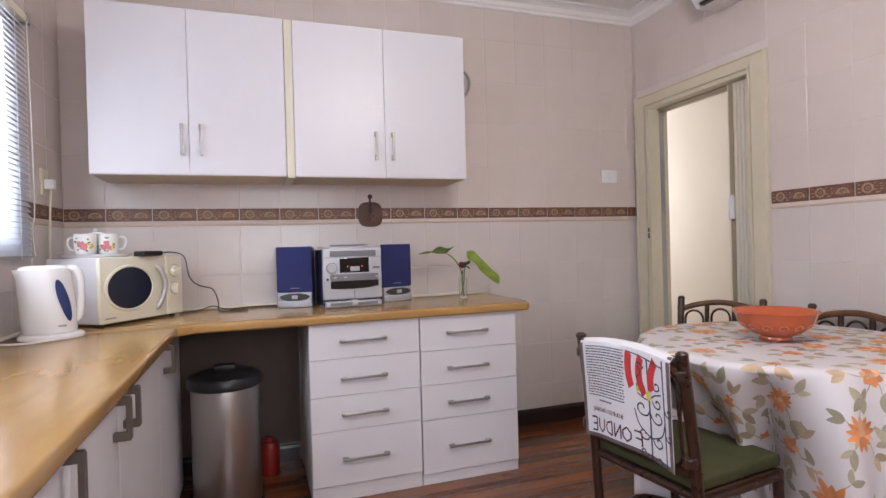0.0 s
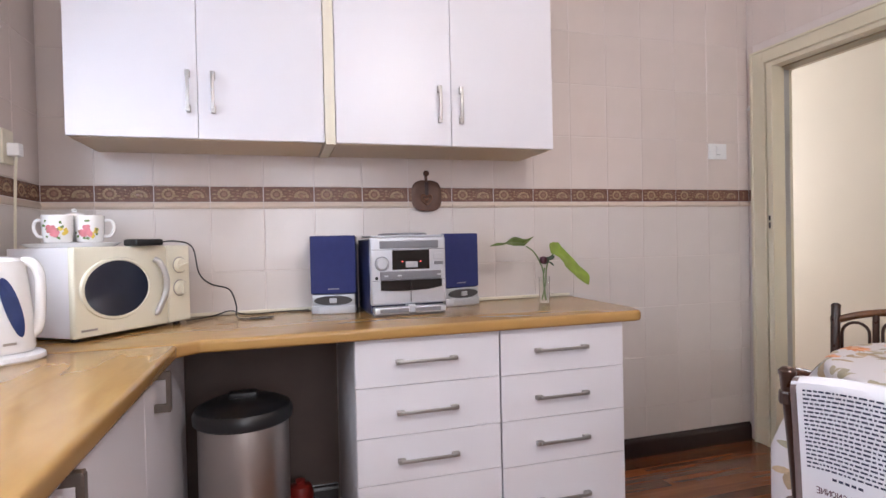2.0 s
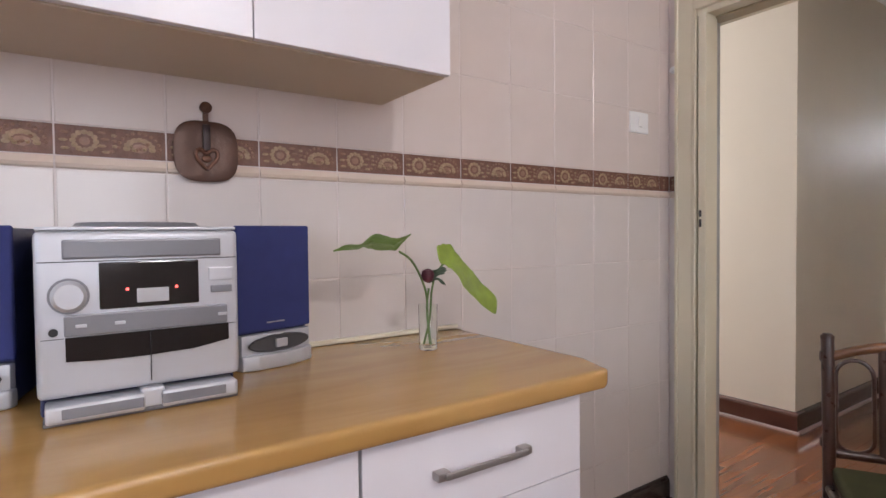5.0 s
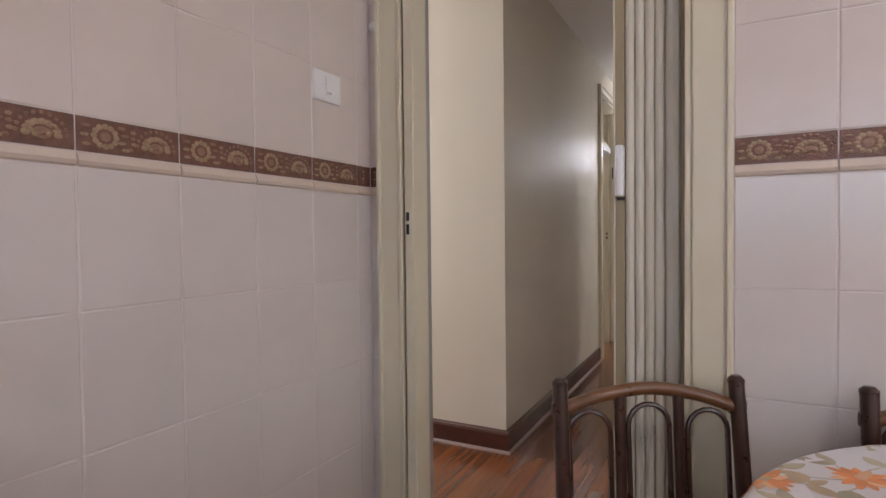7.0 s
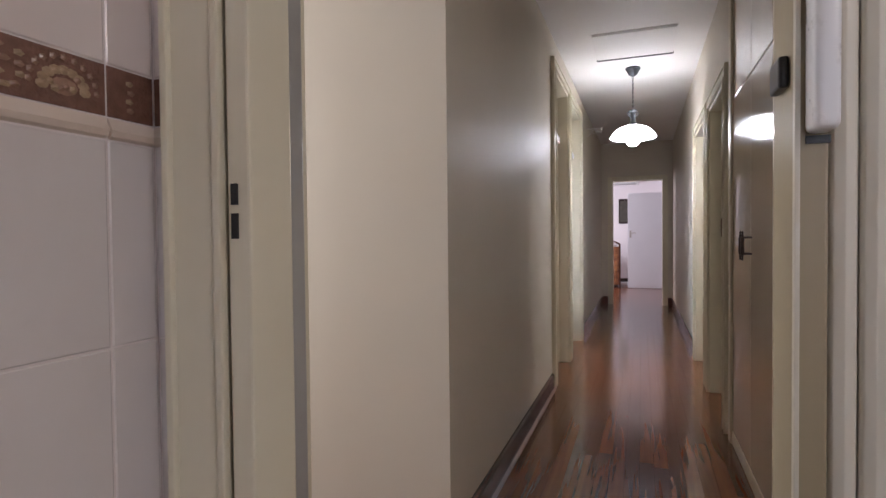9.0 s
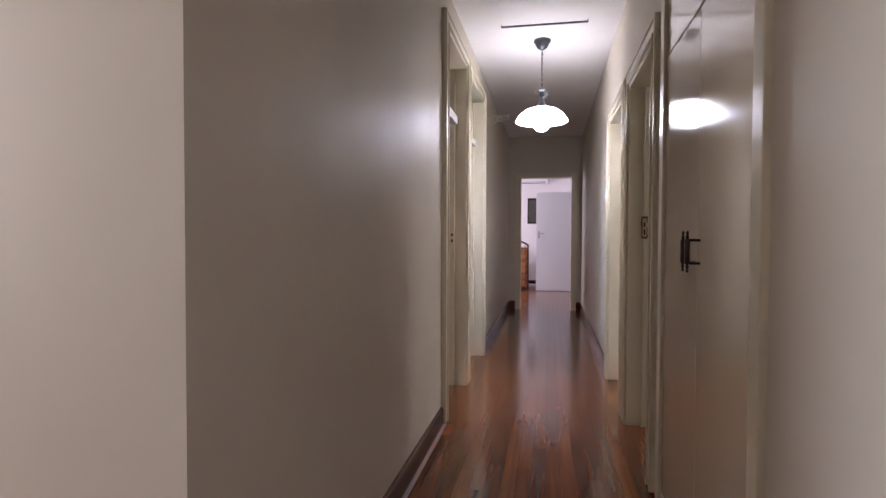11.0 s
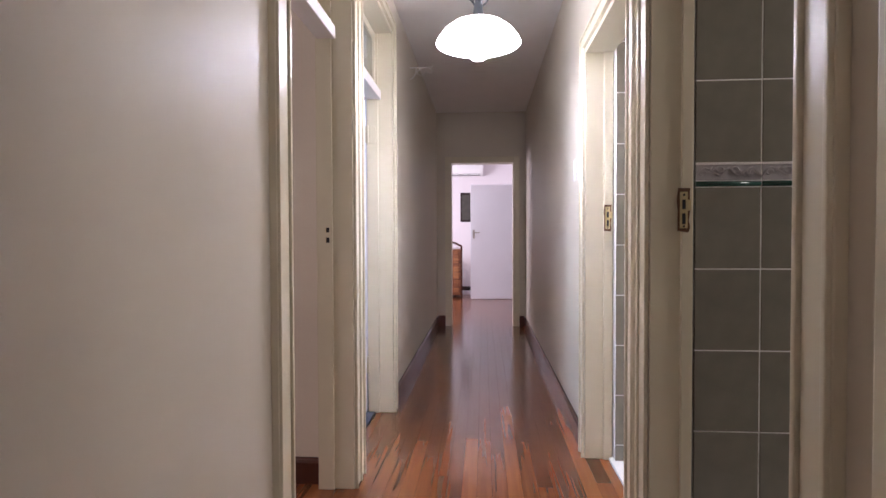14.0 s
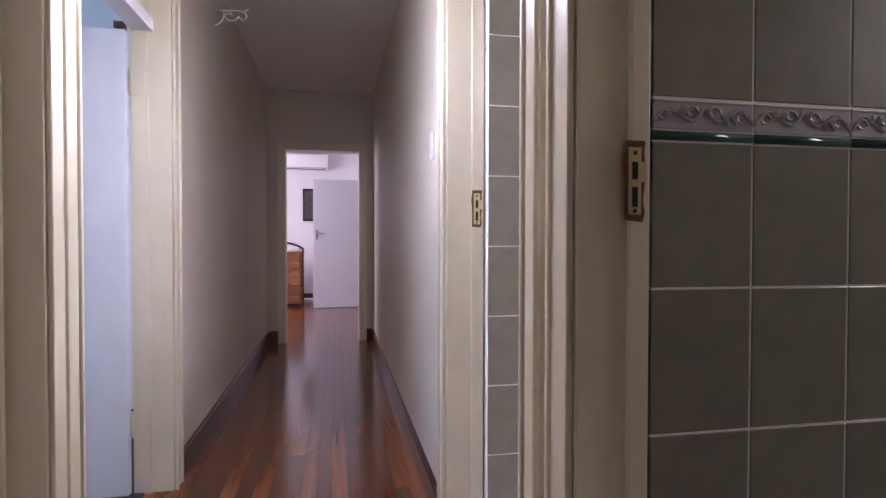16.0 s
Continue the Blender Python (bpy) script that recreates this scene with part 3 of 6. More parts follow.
# ---- pendant ----
M["shade"] = mat("lit_white_glass", (0.93, 0.945, 1.0), 0.3, vary=0.0, emit=21)
M["glow"] = mat("lit_bulb_glass", (0.93, 0.945, 1.0), 0.3, vary=0.0, emit=140)
LX, LY = 4.6, -0.53
th = thing("pendant_lamp", "lit white glass dish pendant on a dark chain and scrolled holder", "ceiling lamp", at=(LX, LY, CEIL))
prof = [(0.190, -0.650), (0.196, -0.646), (0.186, -0.625), (0.160, -0.590), (0.120, -0.560), (0.070, -0.543), (0.030, -0.538), (0.030, -0.543), (0.070, -0.549), (0.118, -0.566), (0.156, -0.596), (0.180, -0.630), (0.186, -0.650)]
sh = part("shade", lathe(prof, (0, 0, 0.031), 48), "shade", th, "glowing white glass dish", smooth=True)
part("bulb", lathe([(0.002, -0.690), (0.030, -0.685), (0.050, -0.667), (0.055, -0.645), (0.046, -0.615), (0.022, -0.585), (0.018, -0.535)], (0, 0, 0), 28), "glow", th, "glowing bulb below the rim", smooth=True)
M["pewter"] = mat("dark_pewter", (0.09, 0.10, 0.11), 0.35, 0.7)
part("canopy", lathe([(0.060, 0.0), (0.064, -0.006), (0.064, -0.016), (0.054, -0.026), (0.048, -0.040), (0.036, -0.062), (0.014, -0.074), (0.007, -0.078), (0.001, -0.080)], (0, 0, 0), 28), "pewter", th, smooth=True)
part("holder", lathe([(0.002, -0.400), (0.030, -0.404), (0.034, -0.412), (0.020, -0.422), (0.014, -0.445), (0.020, -0.470), (0.024, -0.500), (0.036, -0.528), (0.040, -0.545), (0.030, -0.548)], (0, 0, 0.031), 20), "pewter", th, smooth=True)
for k in range(4):
    a = math.pi / 2 * k + 0.5
    c, s = math.cos(a), math.sin(a)
    curl = smooth_path([(0.018 * c, 0.018 * s, -0.470), (0.040 * c, 0.040 * s, -0.452), (0.052 * c, 0.052 * s, -0.430), (0.042 * c, 0.042 * s, -0.418), (0.036 * c, 0.036 * s, -0.430)], 4)
    part("scroll", turned(tube(curl, 0.0035, 6), Matrix.Translation((0, 0, 0.031))), "pewter", th, smooth=True)
for k in range(15):
    z = -0.082 - k * 0.0196
    ring = [(0.006 * math.cos(t), 0, 0.0125 * math.sin(t)) for t in [math.pi / 5 * i for i in range(10)]]
    link = tube(ring, 0.0018, 5, closed=True)
    part("chain_link", turned(link, Matrix.Translation((0, 0, z)) @ Matrix.Rotation(radians(90 * (k % 2)), 4, "Z")), "pewter", th)
part("cable", tube(smooth_path([(0, 0, -0.07), (0.004, 0.003, -0.17), (-0.004, 0, -0.28), (0, 0, -0.374)], 5), 0.002, 5), "black", th)

# ---- ceiling hatch ----
th = thing("ceiling_hatch", "white ceiling hatch panel with a dark gap along one edge", "hatch")
part("panel", box(3.66, 4.245, -0.84, -0.255, CEIL - 0.012, CEIL, 0.003), "ceiling", th)
part("gap", box(4.246, 4.270, -0.845, -0.250, CEIL - 0.016, CEIL), "black", th)
part("edge", box(3.64, 3.652, -0.845, -0.250, CEIL - 0.008, CEIL, 0.002), "ceiling", th)


# ---- switches ----
def switch_plate(place, turn, label, w=0.075, h=0.115):
    th = thing("light_switch", label, "light switch", at=place)
    th.rotation_euler = (0, 0, radians(turn))
    part("plate", box(-w / 2, w / 2, -0.008, 0.0, -h / 2, h / 2, 0.003), "white_plastic", th)
    part("rocker", turned(box(-0.012, 0.012, -0.013, -0.007, -0.022, 0.022, 0.002), Matrix.Rotation(radians(4), 4, "X")), "white_plastic", th)
    return th


sw = switch_plate((-0.2065, 0, 1.533), 0, "white plastic double light switch on pink-beige tiles", 0.113, 0.081)
part("rocker", box(-0.012, 0.012, -0.010, -0.007, 0.012, 0.034, 0.001), "white_plastic", sw)
# raised black strips that stand in for shadow lines on the rockers
part("shadow_strip", box(-0.010, 0.010, -0.0134, -0.0128, 0.008, 0.0095), "black", sw)
part("shadow_strip", box(-0.010, 0.010, -0.0134, -0.0128, -0.018, -0.0165), "black", sw)
switch_plate((5.10, HR, 1.455), 180, "white light switch on the cream hall wall")
switch_plate((4.40, 0.36, 1.42), -90, "white light switch on the pinkish room wall", 0.08, 0.12)

th = thing("wall_hook", "small white plastic hook on the tiles beside the doorway", "hook", at=(0.0, -0.020, 1.765))
part("plate", turned(lathe([(0.014, 0), (0.014, 0.006), (0.009, 0.010), (0.002, 0.011)], (0, 0, 0), 18), Matrix.Rotation(radians(-90), 4, "Y")), "white_plastic", th, smooth=True)
part("peg", box(-0.024, -0.008, -0.004, 0.004, -0.012, -0.004, 0.002), "white_plastic", th)

# ---- wrought bracket on the hall wall ----
th = thing("scroll_bracket", "thin cream wrought-iron scroll bracket high on the hall wall", "bracket", at=(6.30, HL, 2.38))
part("bar", tube([(0, 0, 0.03), (0, -0.16, 0.03), (0, -0.19, 0.045)], 0.004, 6), "white_plastic", th)
sp = [(0, -0.085 - (0.045 - 0.006 * t) * math.cos(t), 0.0 - (0.036 - 0.005 * t) * math.sin(t)) for t in [0.55 * i for i in range(12)]]
part("scroll", tube(smooth_path(sp, 3), 0.0035, 6), "white_plastic", th)
part("scroll", tube(smooth_path([(0, -0.13, 0.0), (0, -0.155, -0.02), (0, -0.175, 0.0), (0, -0.165, 0.025), (0, -0.150, 0.020)], 5), 0.0035, 6), "white_plastic", th)
part("stay", tube(smooth_path([(0, 0, -0.06), (0, -0.02, -0.05), (0, -0.045, -0.02), (0, -0.05, 0.03)], 4), 0.0035, 6), "white_plastic", th)

# ---- open doors ----
th = thing("open_door", "white flush door standing open against a bedroom wall", "door")
part("leaf", box(5.335, 5.372, 0.170, 0.930, 0.012, 1.925, 0.003), "door_white", th)
for z in (0.30, 1.72):
    part("hinge_plate", box(5.362, 5.366, 0.105, 0.150, z - 0.055, z + 0.055, 0.001), "gloss", th)
    part("hinge_pin", lathe([(0.006, z - 0.055), (0.006, z + 0.055)], (5.356, 0.156, 0), 10), "gloss", th)
    part("hinge", box(5.360, 5.380, 0.150, 0.172, z - 0.05, z + 0.05, 0.002), "gloss", th)
part("closer", box(5.33, 5.375, 0.175, 0.21, 1.9255, 1.955, 0.003), "raw", th, "small brown block on top")
th = thing("open_door", "white flush door with a silver lever handle ajar in the end room", "door", at=(11.56, -1.085, 0))
th.rotation_euler = (0, 0, radians(2.5))
part("leaf", box(-0.02, 0.02, 0.0, 0.76, 0.01, 1.99, 0.003), "door_white", th)
h = part("handle", box(-0.026, -0.02, 0.690, 0.725, 1.06, 1.21, 0.002), "steel", th)
part("lever", tube([(-0.022, 0.707, 1.16), (-0.06, 0.707, 1.16), (-0.062, 0.60, 1.16)], 0.008, 8), "steel", h)
th = thing("door_return", "white wall return behind the open door", "wall return")
part("panel", box(11.60, 12.75, -1.20, -1.11, 0, CEIL), "white_wall", th)

# ---- end room things ----
def aircon(name, m, label):
    th = thing(name, label, "air conditioner")
    th.matrix_world = m
    out = [(0, 0), (0.15, 0.0), (0.19, 0.05), (0.20, 0.12), (0.19, 0.25), (0.17, 0.265), (0, 0.265)]
    bm = turned(prism([(a, b) for a, b in out], 0, 0.80, 0.006), Matrix(((0, 0, 1, 0), (-1, 0, 0, 0), (0, 1, 0, 0), (0, 0, 0, 1))))
    part("body", bm, "white_plastic", th, smooth=True)
    part("air_slot", turned(box(0.05, 0.75, -0.178, -0.150, -0.002, 0.030), Matrix.Identity(4)), "black", th)
    part("louvre", turned(box(0.052, 0.748, -0.186, -0.170, 0.010, 0.022, 0.002), Matrix.Rotation(radians(0), 4, "X")), "white_plastic", th)
    return th


aircon("air_conditioner", Matrix.Translation((0, -0.71, 2.328)) @ Matrix.Rotation(radians(-90), 4, "Z"), "white split air conditioner above the kitchen doorway")
aircon("air_conditioner", Matrix.Translation((12.75, 0.26, 2.27)) @ Matrix.Rotation(radians(-90), 4, "Z"), "white split air conditioner in the end room")
th = thing("picture", "dark narrow picture on the pale end room wall", "picture")
part("frame", box(12.728, 12.75, -0.42, -0.10, 1.38, 1.95, 0.004), "dark_skirt", th)
part("print", box(12.724, 12.730, -0.39, -0.13, 1.42, 1.91), "canvas", th)
M["pine"] = wood("orange_brown_wood", (0.16, 0.05, 0.02), (0.42, 0.18, 0.07), 0.35, along="Y", spread=0.0)
th = thing("chest_of_drawers", "orange-brown wooden chest of drawers with a curved top rail", "chest of drawers")
part("body", box(11.75, 12.20, -0.14, 0.90, 0.05, 0.84, 0.006), "pine", th)
part("top", box(11.73, 12.22, -0.16, 0.92, 0.84, 0.865, 0.006), "pine", th)
for k in range(4):
    d = part("drawer", box(11.735, 11.75, -0.11, 0.87, 0.09 + 0.186 * k, 0.265 + 0.186 * k, 0.005), "pine", th)
    for y in (0.05, 0.70):
        part("knob", lathe([(0.004, 0), (0.014, 0.012), (0.012, 0.022), (0.002, 0.026)], (0, 0, 0), 12), "iron", d).matrix_local = Matrix.Translation((11.735, y, 0.18 + 0.186 * k)) @ Matrix.Rotation(radians(-90), 4, "Y")
part("side_post", box(11.72, 11.76, -0.175, -0.14, 0.0, 0.93, 0.008), "skirt", th)
part("top_rail", tube(smooth_path([(11.74, -0.157, 0.92), (11.74, -0.02, 0.985), (11.74, 0.25, 1.03), (11.74, 0.6, 1.03)], 5), 0.018, 8), "skirt", th)
th = thing("folded_cloth", "white folded cloth on the chest of drawers", "cloth")
part("cloth", box(11.78, 12.05, -0.10, 0.25, 0.866, 0.93, 0.02, seg=3), "white", th, smooth=True)
th = thing("paper_box", "flat white box on the floor by the end room wall", "box")
part("box", box(12.30, 12.60, -0.33, -0.10, 0.0, 0.05, 0.01), "white", th)

# ---- bathroom wall tiles ----
def tile_mesh(w, h, d, material, inset=0.0016, extra=None):
    """A tile facing -Y, centred on x and z, with eased edges."""
    bm = bmesh.new()
    a = [bm.verts.new((x, d, z)) for x, z in ((-w / 2, -h / 2), (w / 2, -h / 2), (w / 2, h / 2), (-w / 2, h / 2))]
    b = [bm.verts.new((x, 0.0012, z)) for x, z in ((-w / 2, -h / 2), (w / 2, -h / 2), (w / 2, h / 2), (-w / 2, h / 2))]
    i = inset
    c = [bm.verts.new((x, 0.0, z)) for x, z in ((-w / 2 + i, -h / 2 + i), (w / 2 - i, -h / 2 + i), (w / 2 - i, h / 2 - i), (-w / 2 + i, h / 2 - i))]
    for p, q in ((a, b), (b, c)):
        for k in range(4):
            j = (k + 1) % 4
            bm.faces.new((p[k], p[j], q[j], q[k]))
    bm.faces.new(c)
    bmesh.ops.recalc_face_normals(bm, faces=bm.faces)
    me = bpy.data.meshes.new("tile")
    if extra:
        extra(bm)
    bm.to_mesh(me)
    bm.free()
    for m in material if isinstance(material, (list, tuple)) else [material]:
        me.materials.append(M[m])
    return me


MESHES = {}


def tile(w, h, material, parent, m, name="tile", d=0.008):
    key = (round(w, 4), round(h, 4), material, d)
    if key not in MESHES:
        MESHES[key] = tile_mesh(w, h, d, material)
    ob = new(name, MESHES[key])
    ob.parent = parent
    ob.matrix_basis = m
    tagged(ob, kind="")
    return ob

M["dull_bronze"] = mat("grey_brown_metal", (0.17, 0.14, 0.12), 0.38, 0.7, vary=0.1)
M["handle_silver"] = mat("satin_silver_grip", (0.52, 0.51, 0.50), 0.3, 0.4, vary=0.03)
M["dark_stem"] = mat("dark_green_stem", (0.03, 0.06, 0.03), 0.5)
# ---- window with a venetian blind ----
th = thing("window_1", "white framed kitchen window behind a lowered white venetian blind", "window")
tagged(th, kind="structure")
for a in ((WY0, WY0 + 0.05, WZ0, WZ1), (WY1 - 0.05, WY1, WZ0, WZ1), (WY0 + 0.05, WY1 - 0.05, WZ0, WZ0 + 0.05), (WY0 + 0.05, WY1 - 0.05, WZ1 - 0.05, WZ1), (-1.52, -1.48, WZ0 + 0.05, WZ1 - 0.05)):
    part("window_frame", box(KX0 - 0.14, KX0 - 0.09, a[0], a[1], a[2], a[3], 0.003), "white_plastic", th)
p = part("pane", box(KX0 - 0.122, KX0 - 0.116, WY0 + 0.05, WY1 - 0.05, WZ0 + 0.05, WZ1 - 0.05), "pane", th)
p.visible_shadow = False
part("window_sill", box(KX0 - 0.13, KX0 - 0.002, WY0, WY1, WZ0 - 0.004, WZ0 + 0.004, 0.001), "white", th)
M["slat"] = mat("thin_white_slat", (0.86, 0.88, 0.92), 0.45, vary=0.02)
nt = M["slat"].node_tree
thin, blend = nt.nodes.new("ShaderNodeBsdfTranslucent"), nt.nodes.new("ShaderNodeMixShader")
thin.inputs["Color"].default_value = (0.85, 0.88, 0.93, 1)
blend.inputs[0].default_value = 0.72
nt.links.new(nt.nodes["Principled BSDF"].outputs[0], blend.inputs[1])
nt.links.new(thin.outputs[0], blend.inputs[2])
nt.links.new(blend.outputs[0], nt.nodes["Material Output"].inputs[0])
th = thing("venetian_blind", "white slatted venetian blind hanging before the daylit window", "blind")
BX0, BY0, BY1, BZ0, BZ1 = KX0 + 0.022, -2.55, -0.475, 1.108, 2.045
part("head_rail", box(BX0 - 0.018, BX0 + 0.018, BY0, BY1, BZ1 - 0.030, BZ1, 0.003), "cream_lam", th, "cream head rail")
part("bottom_rail", box(BX0 - 0.013, BX0 + 0.013, BY0, BY1, BZ0, BZ0 + 0.010, 0.003), "handle", th, "grey bottom rail")
for y in (BY1 - 0.012, BY0 + 0.012):
    part("bracket", box(BX0 - 0.022, BX0 + 0.024, y - 0.013, y + 0.013, BZ1 - 0.034, BZ1 + 0.006, 0.003), "handle", th)
slat = turned(box(-0.0125, 0.0125, BY0 + 0.004, BY1 - 0.004, -0.0004, 0.0004), Matrix.Rotation(radians(56), 4, "Y"))
first = part("slat", slat, "slat", th)
first.location = (BX0, 0, BZ0 + 0.022)
for k in range(1, 43):
    o = new("slat", first.data)
    o.parent = th
    o.location = (BX0, 0, BZ0 + 0.022 + k * 0.0208)
for y in (-0.60, -1.1, -1.6, -2.1):
    part("ladder_cord", tube([(BX0 + 0.013, y, BZ0), (BX0 + 0.013, y, BZ1 - 0.03)], 0.0012, 5), "white_plastic", th)
part("pull_cord", tube(smooth_path([(BX0 + 0.018, -0.500, BZ1 - 0.03), (BX0 + 0.020, -0.490, 1.60), (BX0 + 0.014, -0.468, 1.30), (KX0 + 0.012, -0.420, 1.22), (KX0 + 0.010, -0.390, 1.12)], 6), 0.0022, 6), "white_plastic", th, "white pull cord")

# ---- wall units ----
M["underside"] = mat("cream_board", (0.62, 0.52, 0.40), 0.5, vary=0.04)


def bow_handle(parent, place, length, out, vertical=True, material="handle"):
    """A flat bow handle with broad feet; out: the unit vector off the door."""
    o = Vector(out)
    along = Vector((0, 0, 1)) if vertical else Vector((1, 0, 0))
    side = along.cross(o)
    bm = bmesh.new()
    c = Vector(place)
    rot = Matrix((side, along, o)).transposed().to_4x4()
    for s in (-1, 1):
        own = box(-0.0075, 0.0075, s * length / 2 - 0.013, s * length / 2 + 0.013, 0, 0.020, 0.003)
        join(bm, turned(own, Matrix.Translation(c) @ rot))
    own = box(-0.0055, 0.0055, -length / 2, length / 2, 0.018, 0.026, 0.003)
    join(bm, turned(own, Matrix.Translation(c) @ rot))
    return part("handle", bm, material, parent, "dull nickel bow handle", smooth=True)


def wall_unit(x0, x1, gap, handles, label):
    th = thing("wall_cabinet", label, "kitchen wall cabinet")
    y = -0.323
    part("carcass", box(x0 + 0.001, x1 - 0.001, y + 0.019, 0.0, 1.468, 2.198, 0.001), "white", th)
    part("bottom_panel", box(x0 + 0.003, x1 - 0.003, y + 0.021, -0.001, 1.460, 1.4675, 0.001), "underside", th, "cream underside board")
    for a, b, h in ((x0, gap - 0.0004, handles[0]), (gap + 0.0004, x1, handles[1])):
        d = part("door", box(a + 0.0006, b - 0.0006, y, y + 0.017, 1.462, 2.204, 0.0015), "white", th, "white laminate door")
        bow_handle(d, (h, y, 1.618), 0.115, (0, -1, 0))
    return th


wall_unit(-3.052, -2.244, -2.661, (-2.690, -2.612), "white laminate double wall cabinet, doors shut, on the tiled wall")
wall_unit(-2.204, -1.332, -1.765, (-1.812, -1.727), "white laminate double wall cabinet, doors shut, beside bare tiles")
th = thing("filler_strip", "cream filler strip between two white wall cabinets", "filler strip")
part("strip", box(-2.242, -2.206, -0.326, 0, 1.455, 2.200, 0.001), "cream_lam", th)

# ---- drawer units ----
def drawer_unit(x0, x1, edges, label):
    th = thing("drawer_unit", label, "kitchen drawer unit")
    y = -0.575
    part("carcass", box(x0 + 0.001, x1 - 0.001, y + 0.020, -0.02, 0.0, 0.795, 0.001), "white", th)
    part("plinth", box(x0 + 0.002, x1 - 0.002, y + 0.008, y + 0.019, 0.0, edges[-1] - 0.003, 0.001), "white", th)
    for top, low in zip(edges, edges[1:]):
        d = part("drawer", box(x0 + 0.002, x1 - 0.002, y, y + 0.017, low + 0.0012, top - 0.0012, 0.001), "white", th, "white laminate drawer front")
        bow_handle(d, ((x0 + x1) / 2 - 0.012, y, (top + low) / 2 - 0.005), 0.185, (0, -1, 0), False)
    return th


drawer_unit(-2.190, -1.690, (0.797, 0.628, 0.464, 0.310, 0.070), "white four-drawer kitchen base unit beside the open bin space")
drawer_unit(-1.688, -1.195, (0.797, 0.624, 0.464, 0.302, 0.052), "white four-drawer kitchen base unit at the end of the worktop")

# ---- side base unit ----
th = thing("base_cabinet", "long white kitchen base cabinet under the window worktop", "kitchen base cabinet")
part("carcass", box(KX0, -2.745, -3.55, -0.330, 0.08, 0.785, 0.001), "white", th)
part("plinth", box(KX0, -2.790, -3.55, -0.34, 0.0, 0.079), "white", th)
for a, b, hy in ((-0.888, -0.332, -0.781), (-1.478, -0.890, -1.425), (-1.852, -1.481, -1.532), (-2.330, -1.855, -1.905), (-2.800, -2.333, -2.385), (-3.30, -2.803, -2.86)):
    d = part("door", box(-2.743, -2.726, a + 0.001, b - 0.001, 0.085, 0.782, 0.0015), "white", th, "white laminate door")
    h = part("handle", turned(box(-0.006, 0.006, -0.008, 0.008, -0.048, 0.048, 0.002), Matrix.Translation((-2.692, hy, 0.728))), "dull_bronze", d, "square grey-brown handle")
    for z in (0.686, 0.770):
        part("handle_foot", box(-2.727, -2.688, hy - 0.009, hy + 0.009, z - 0.010, z + 0.010, 0.002), "dull_bronze", h)


# ---- worktop ----
def worktop(outline, material, name, label):
    th = thing(name, label, "worktop")
    part("top", prism(outline, 0.786, 0.825, 0.012, seg=4), material, th, smooth=True)
    return th


worktop([(-3.238, -0.002), (-1.092, -0.002), (-1.092, -0.500), (-1.128, -0.592), (-1.150, -0.602), (-2.640, -0.602), (-2.690, -0.648), (-3.238, -0.648)], "counter", "worktop", "honey-coloured wood-effect laminate worktop on white drawer units")
worktop([(-3.238, -0.650), (-2.692, -0.650), (-2.692, -3.58), (-3.238, -3.58)], "counter_y", "worktop", "honey-coloured wood-effect laminate worktop under the window")
M["end_grain"] = mat("darker_honey_edge", (0.40, 0.215, 0.07), 0.3, vary=0.12, scale=60)
part("end_strip", turned(box(-0.043, 0.043, -0.0015, 0.0015, 0.793, 0.818, 0.0008), Matrix.Translation((-1.1095, -0.5465, 0)) @ Matrix.Rotation(math.atan2(-0.092, -0.036), 4, "Z")), "end_grain", bpy.data.objects["worktop"], "darker cut end of the worktop")
th = thing("sealing_strip", "cream sealing strip along the back of the worktop", "trim strip")
part("strip", box(-3.22, -1.092, -0.014, 0.0, 0.826, 0.838, 0.003), "cream_lam", th)
th = thing("sealing_strip", "cream sealing strip along the window wall worktop", "trim strip")
part("strip", box(KX0, KX0 + 0.014, -3.55, -0.016, 0.826, 0.838, 0.003), "cream_lam", th)

# dark brown sheet over the tiles, added to darken the space under the worktop
structure("wall_recess", box(-3.238, -2.192, -0.005, -0.001, 0.0, 0.785), "recess_dark", "dark brown panel that darkens the open space under the worktop")

# ---- bin ----
BX, BY = -2.535, -0.455
th = thing("pedal_bin", "brushed steel pedal bin with a black domed lid under the worktop", "bin", at=(BX, BY, 0))
part("body", lathe([(0.134, 0.03), (0.139, 0.04), (0.139, 0.533), (0.136, 0.543)], (0, 0, 0), 48), "steel", th, "brushed steel drum", smooth=True)
part("base_ring", lathe([(0.150, 0.0), (0.152, 0.01), (0.150, 0.035), (0.140, 0.038)], (0, 0, 0), 48), "black", th, smooth=True)
lid = part("lid", lathe([(0.146, 0.538), (0.152, 0.544), (0.153, 0.568), (0.145, 0.584), (0.110, 0.600), (0.060, 0.608), (0.002, 0.610)], (0, 0, 0), 48), "black", th, "black plastic domed lid", smooth=True)
part("lid_tab", box(-0.045, 0.045, -0.01, 0.035, 0.602, 0.626, 0.008, seg=3), "black", lid, smooth=True)
part("hinge_block", box(-0.04, 0.04, 0.145, 0.175, 0.49, 0.56, 0.006), "black", th)
part("pedal", box(-0.035, 0.035, -0.185, -0.145, 0.012, 0.024, 0.004), "black", th)
M["red"] = mat("dull_red_paint", (0.26, 0.02, 0.015), 0.35, vary=0.1)
th = thing("canister", "small red canister on the floor behind the bin", "canister", at=(-2.355, -0.13, 0))
part("body", lathe([(0.045, 0.0), (0.048, 0.006), (0.048, 0.135), (0.040, 0.158), (0.018, 0.166), (0.018, 0.180), (0.002, 0.183)], (0, 0, 0), 24), "red", th, smooth=True)

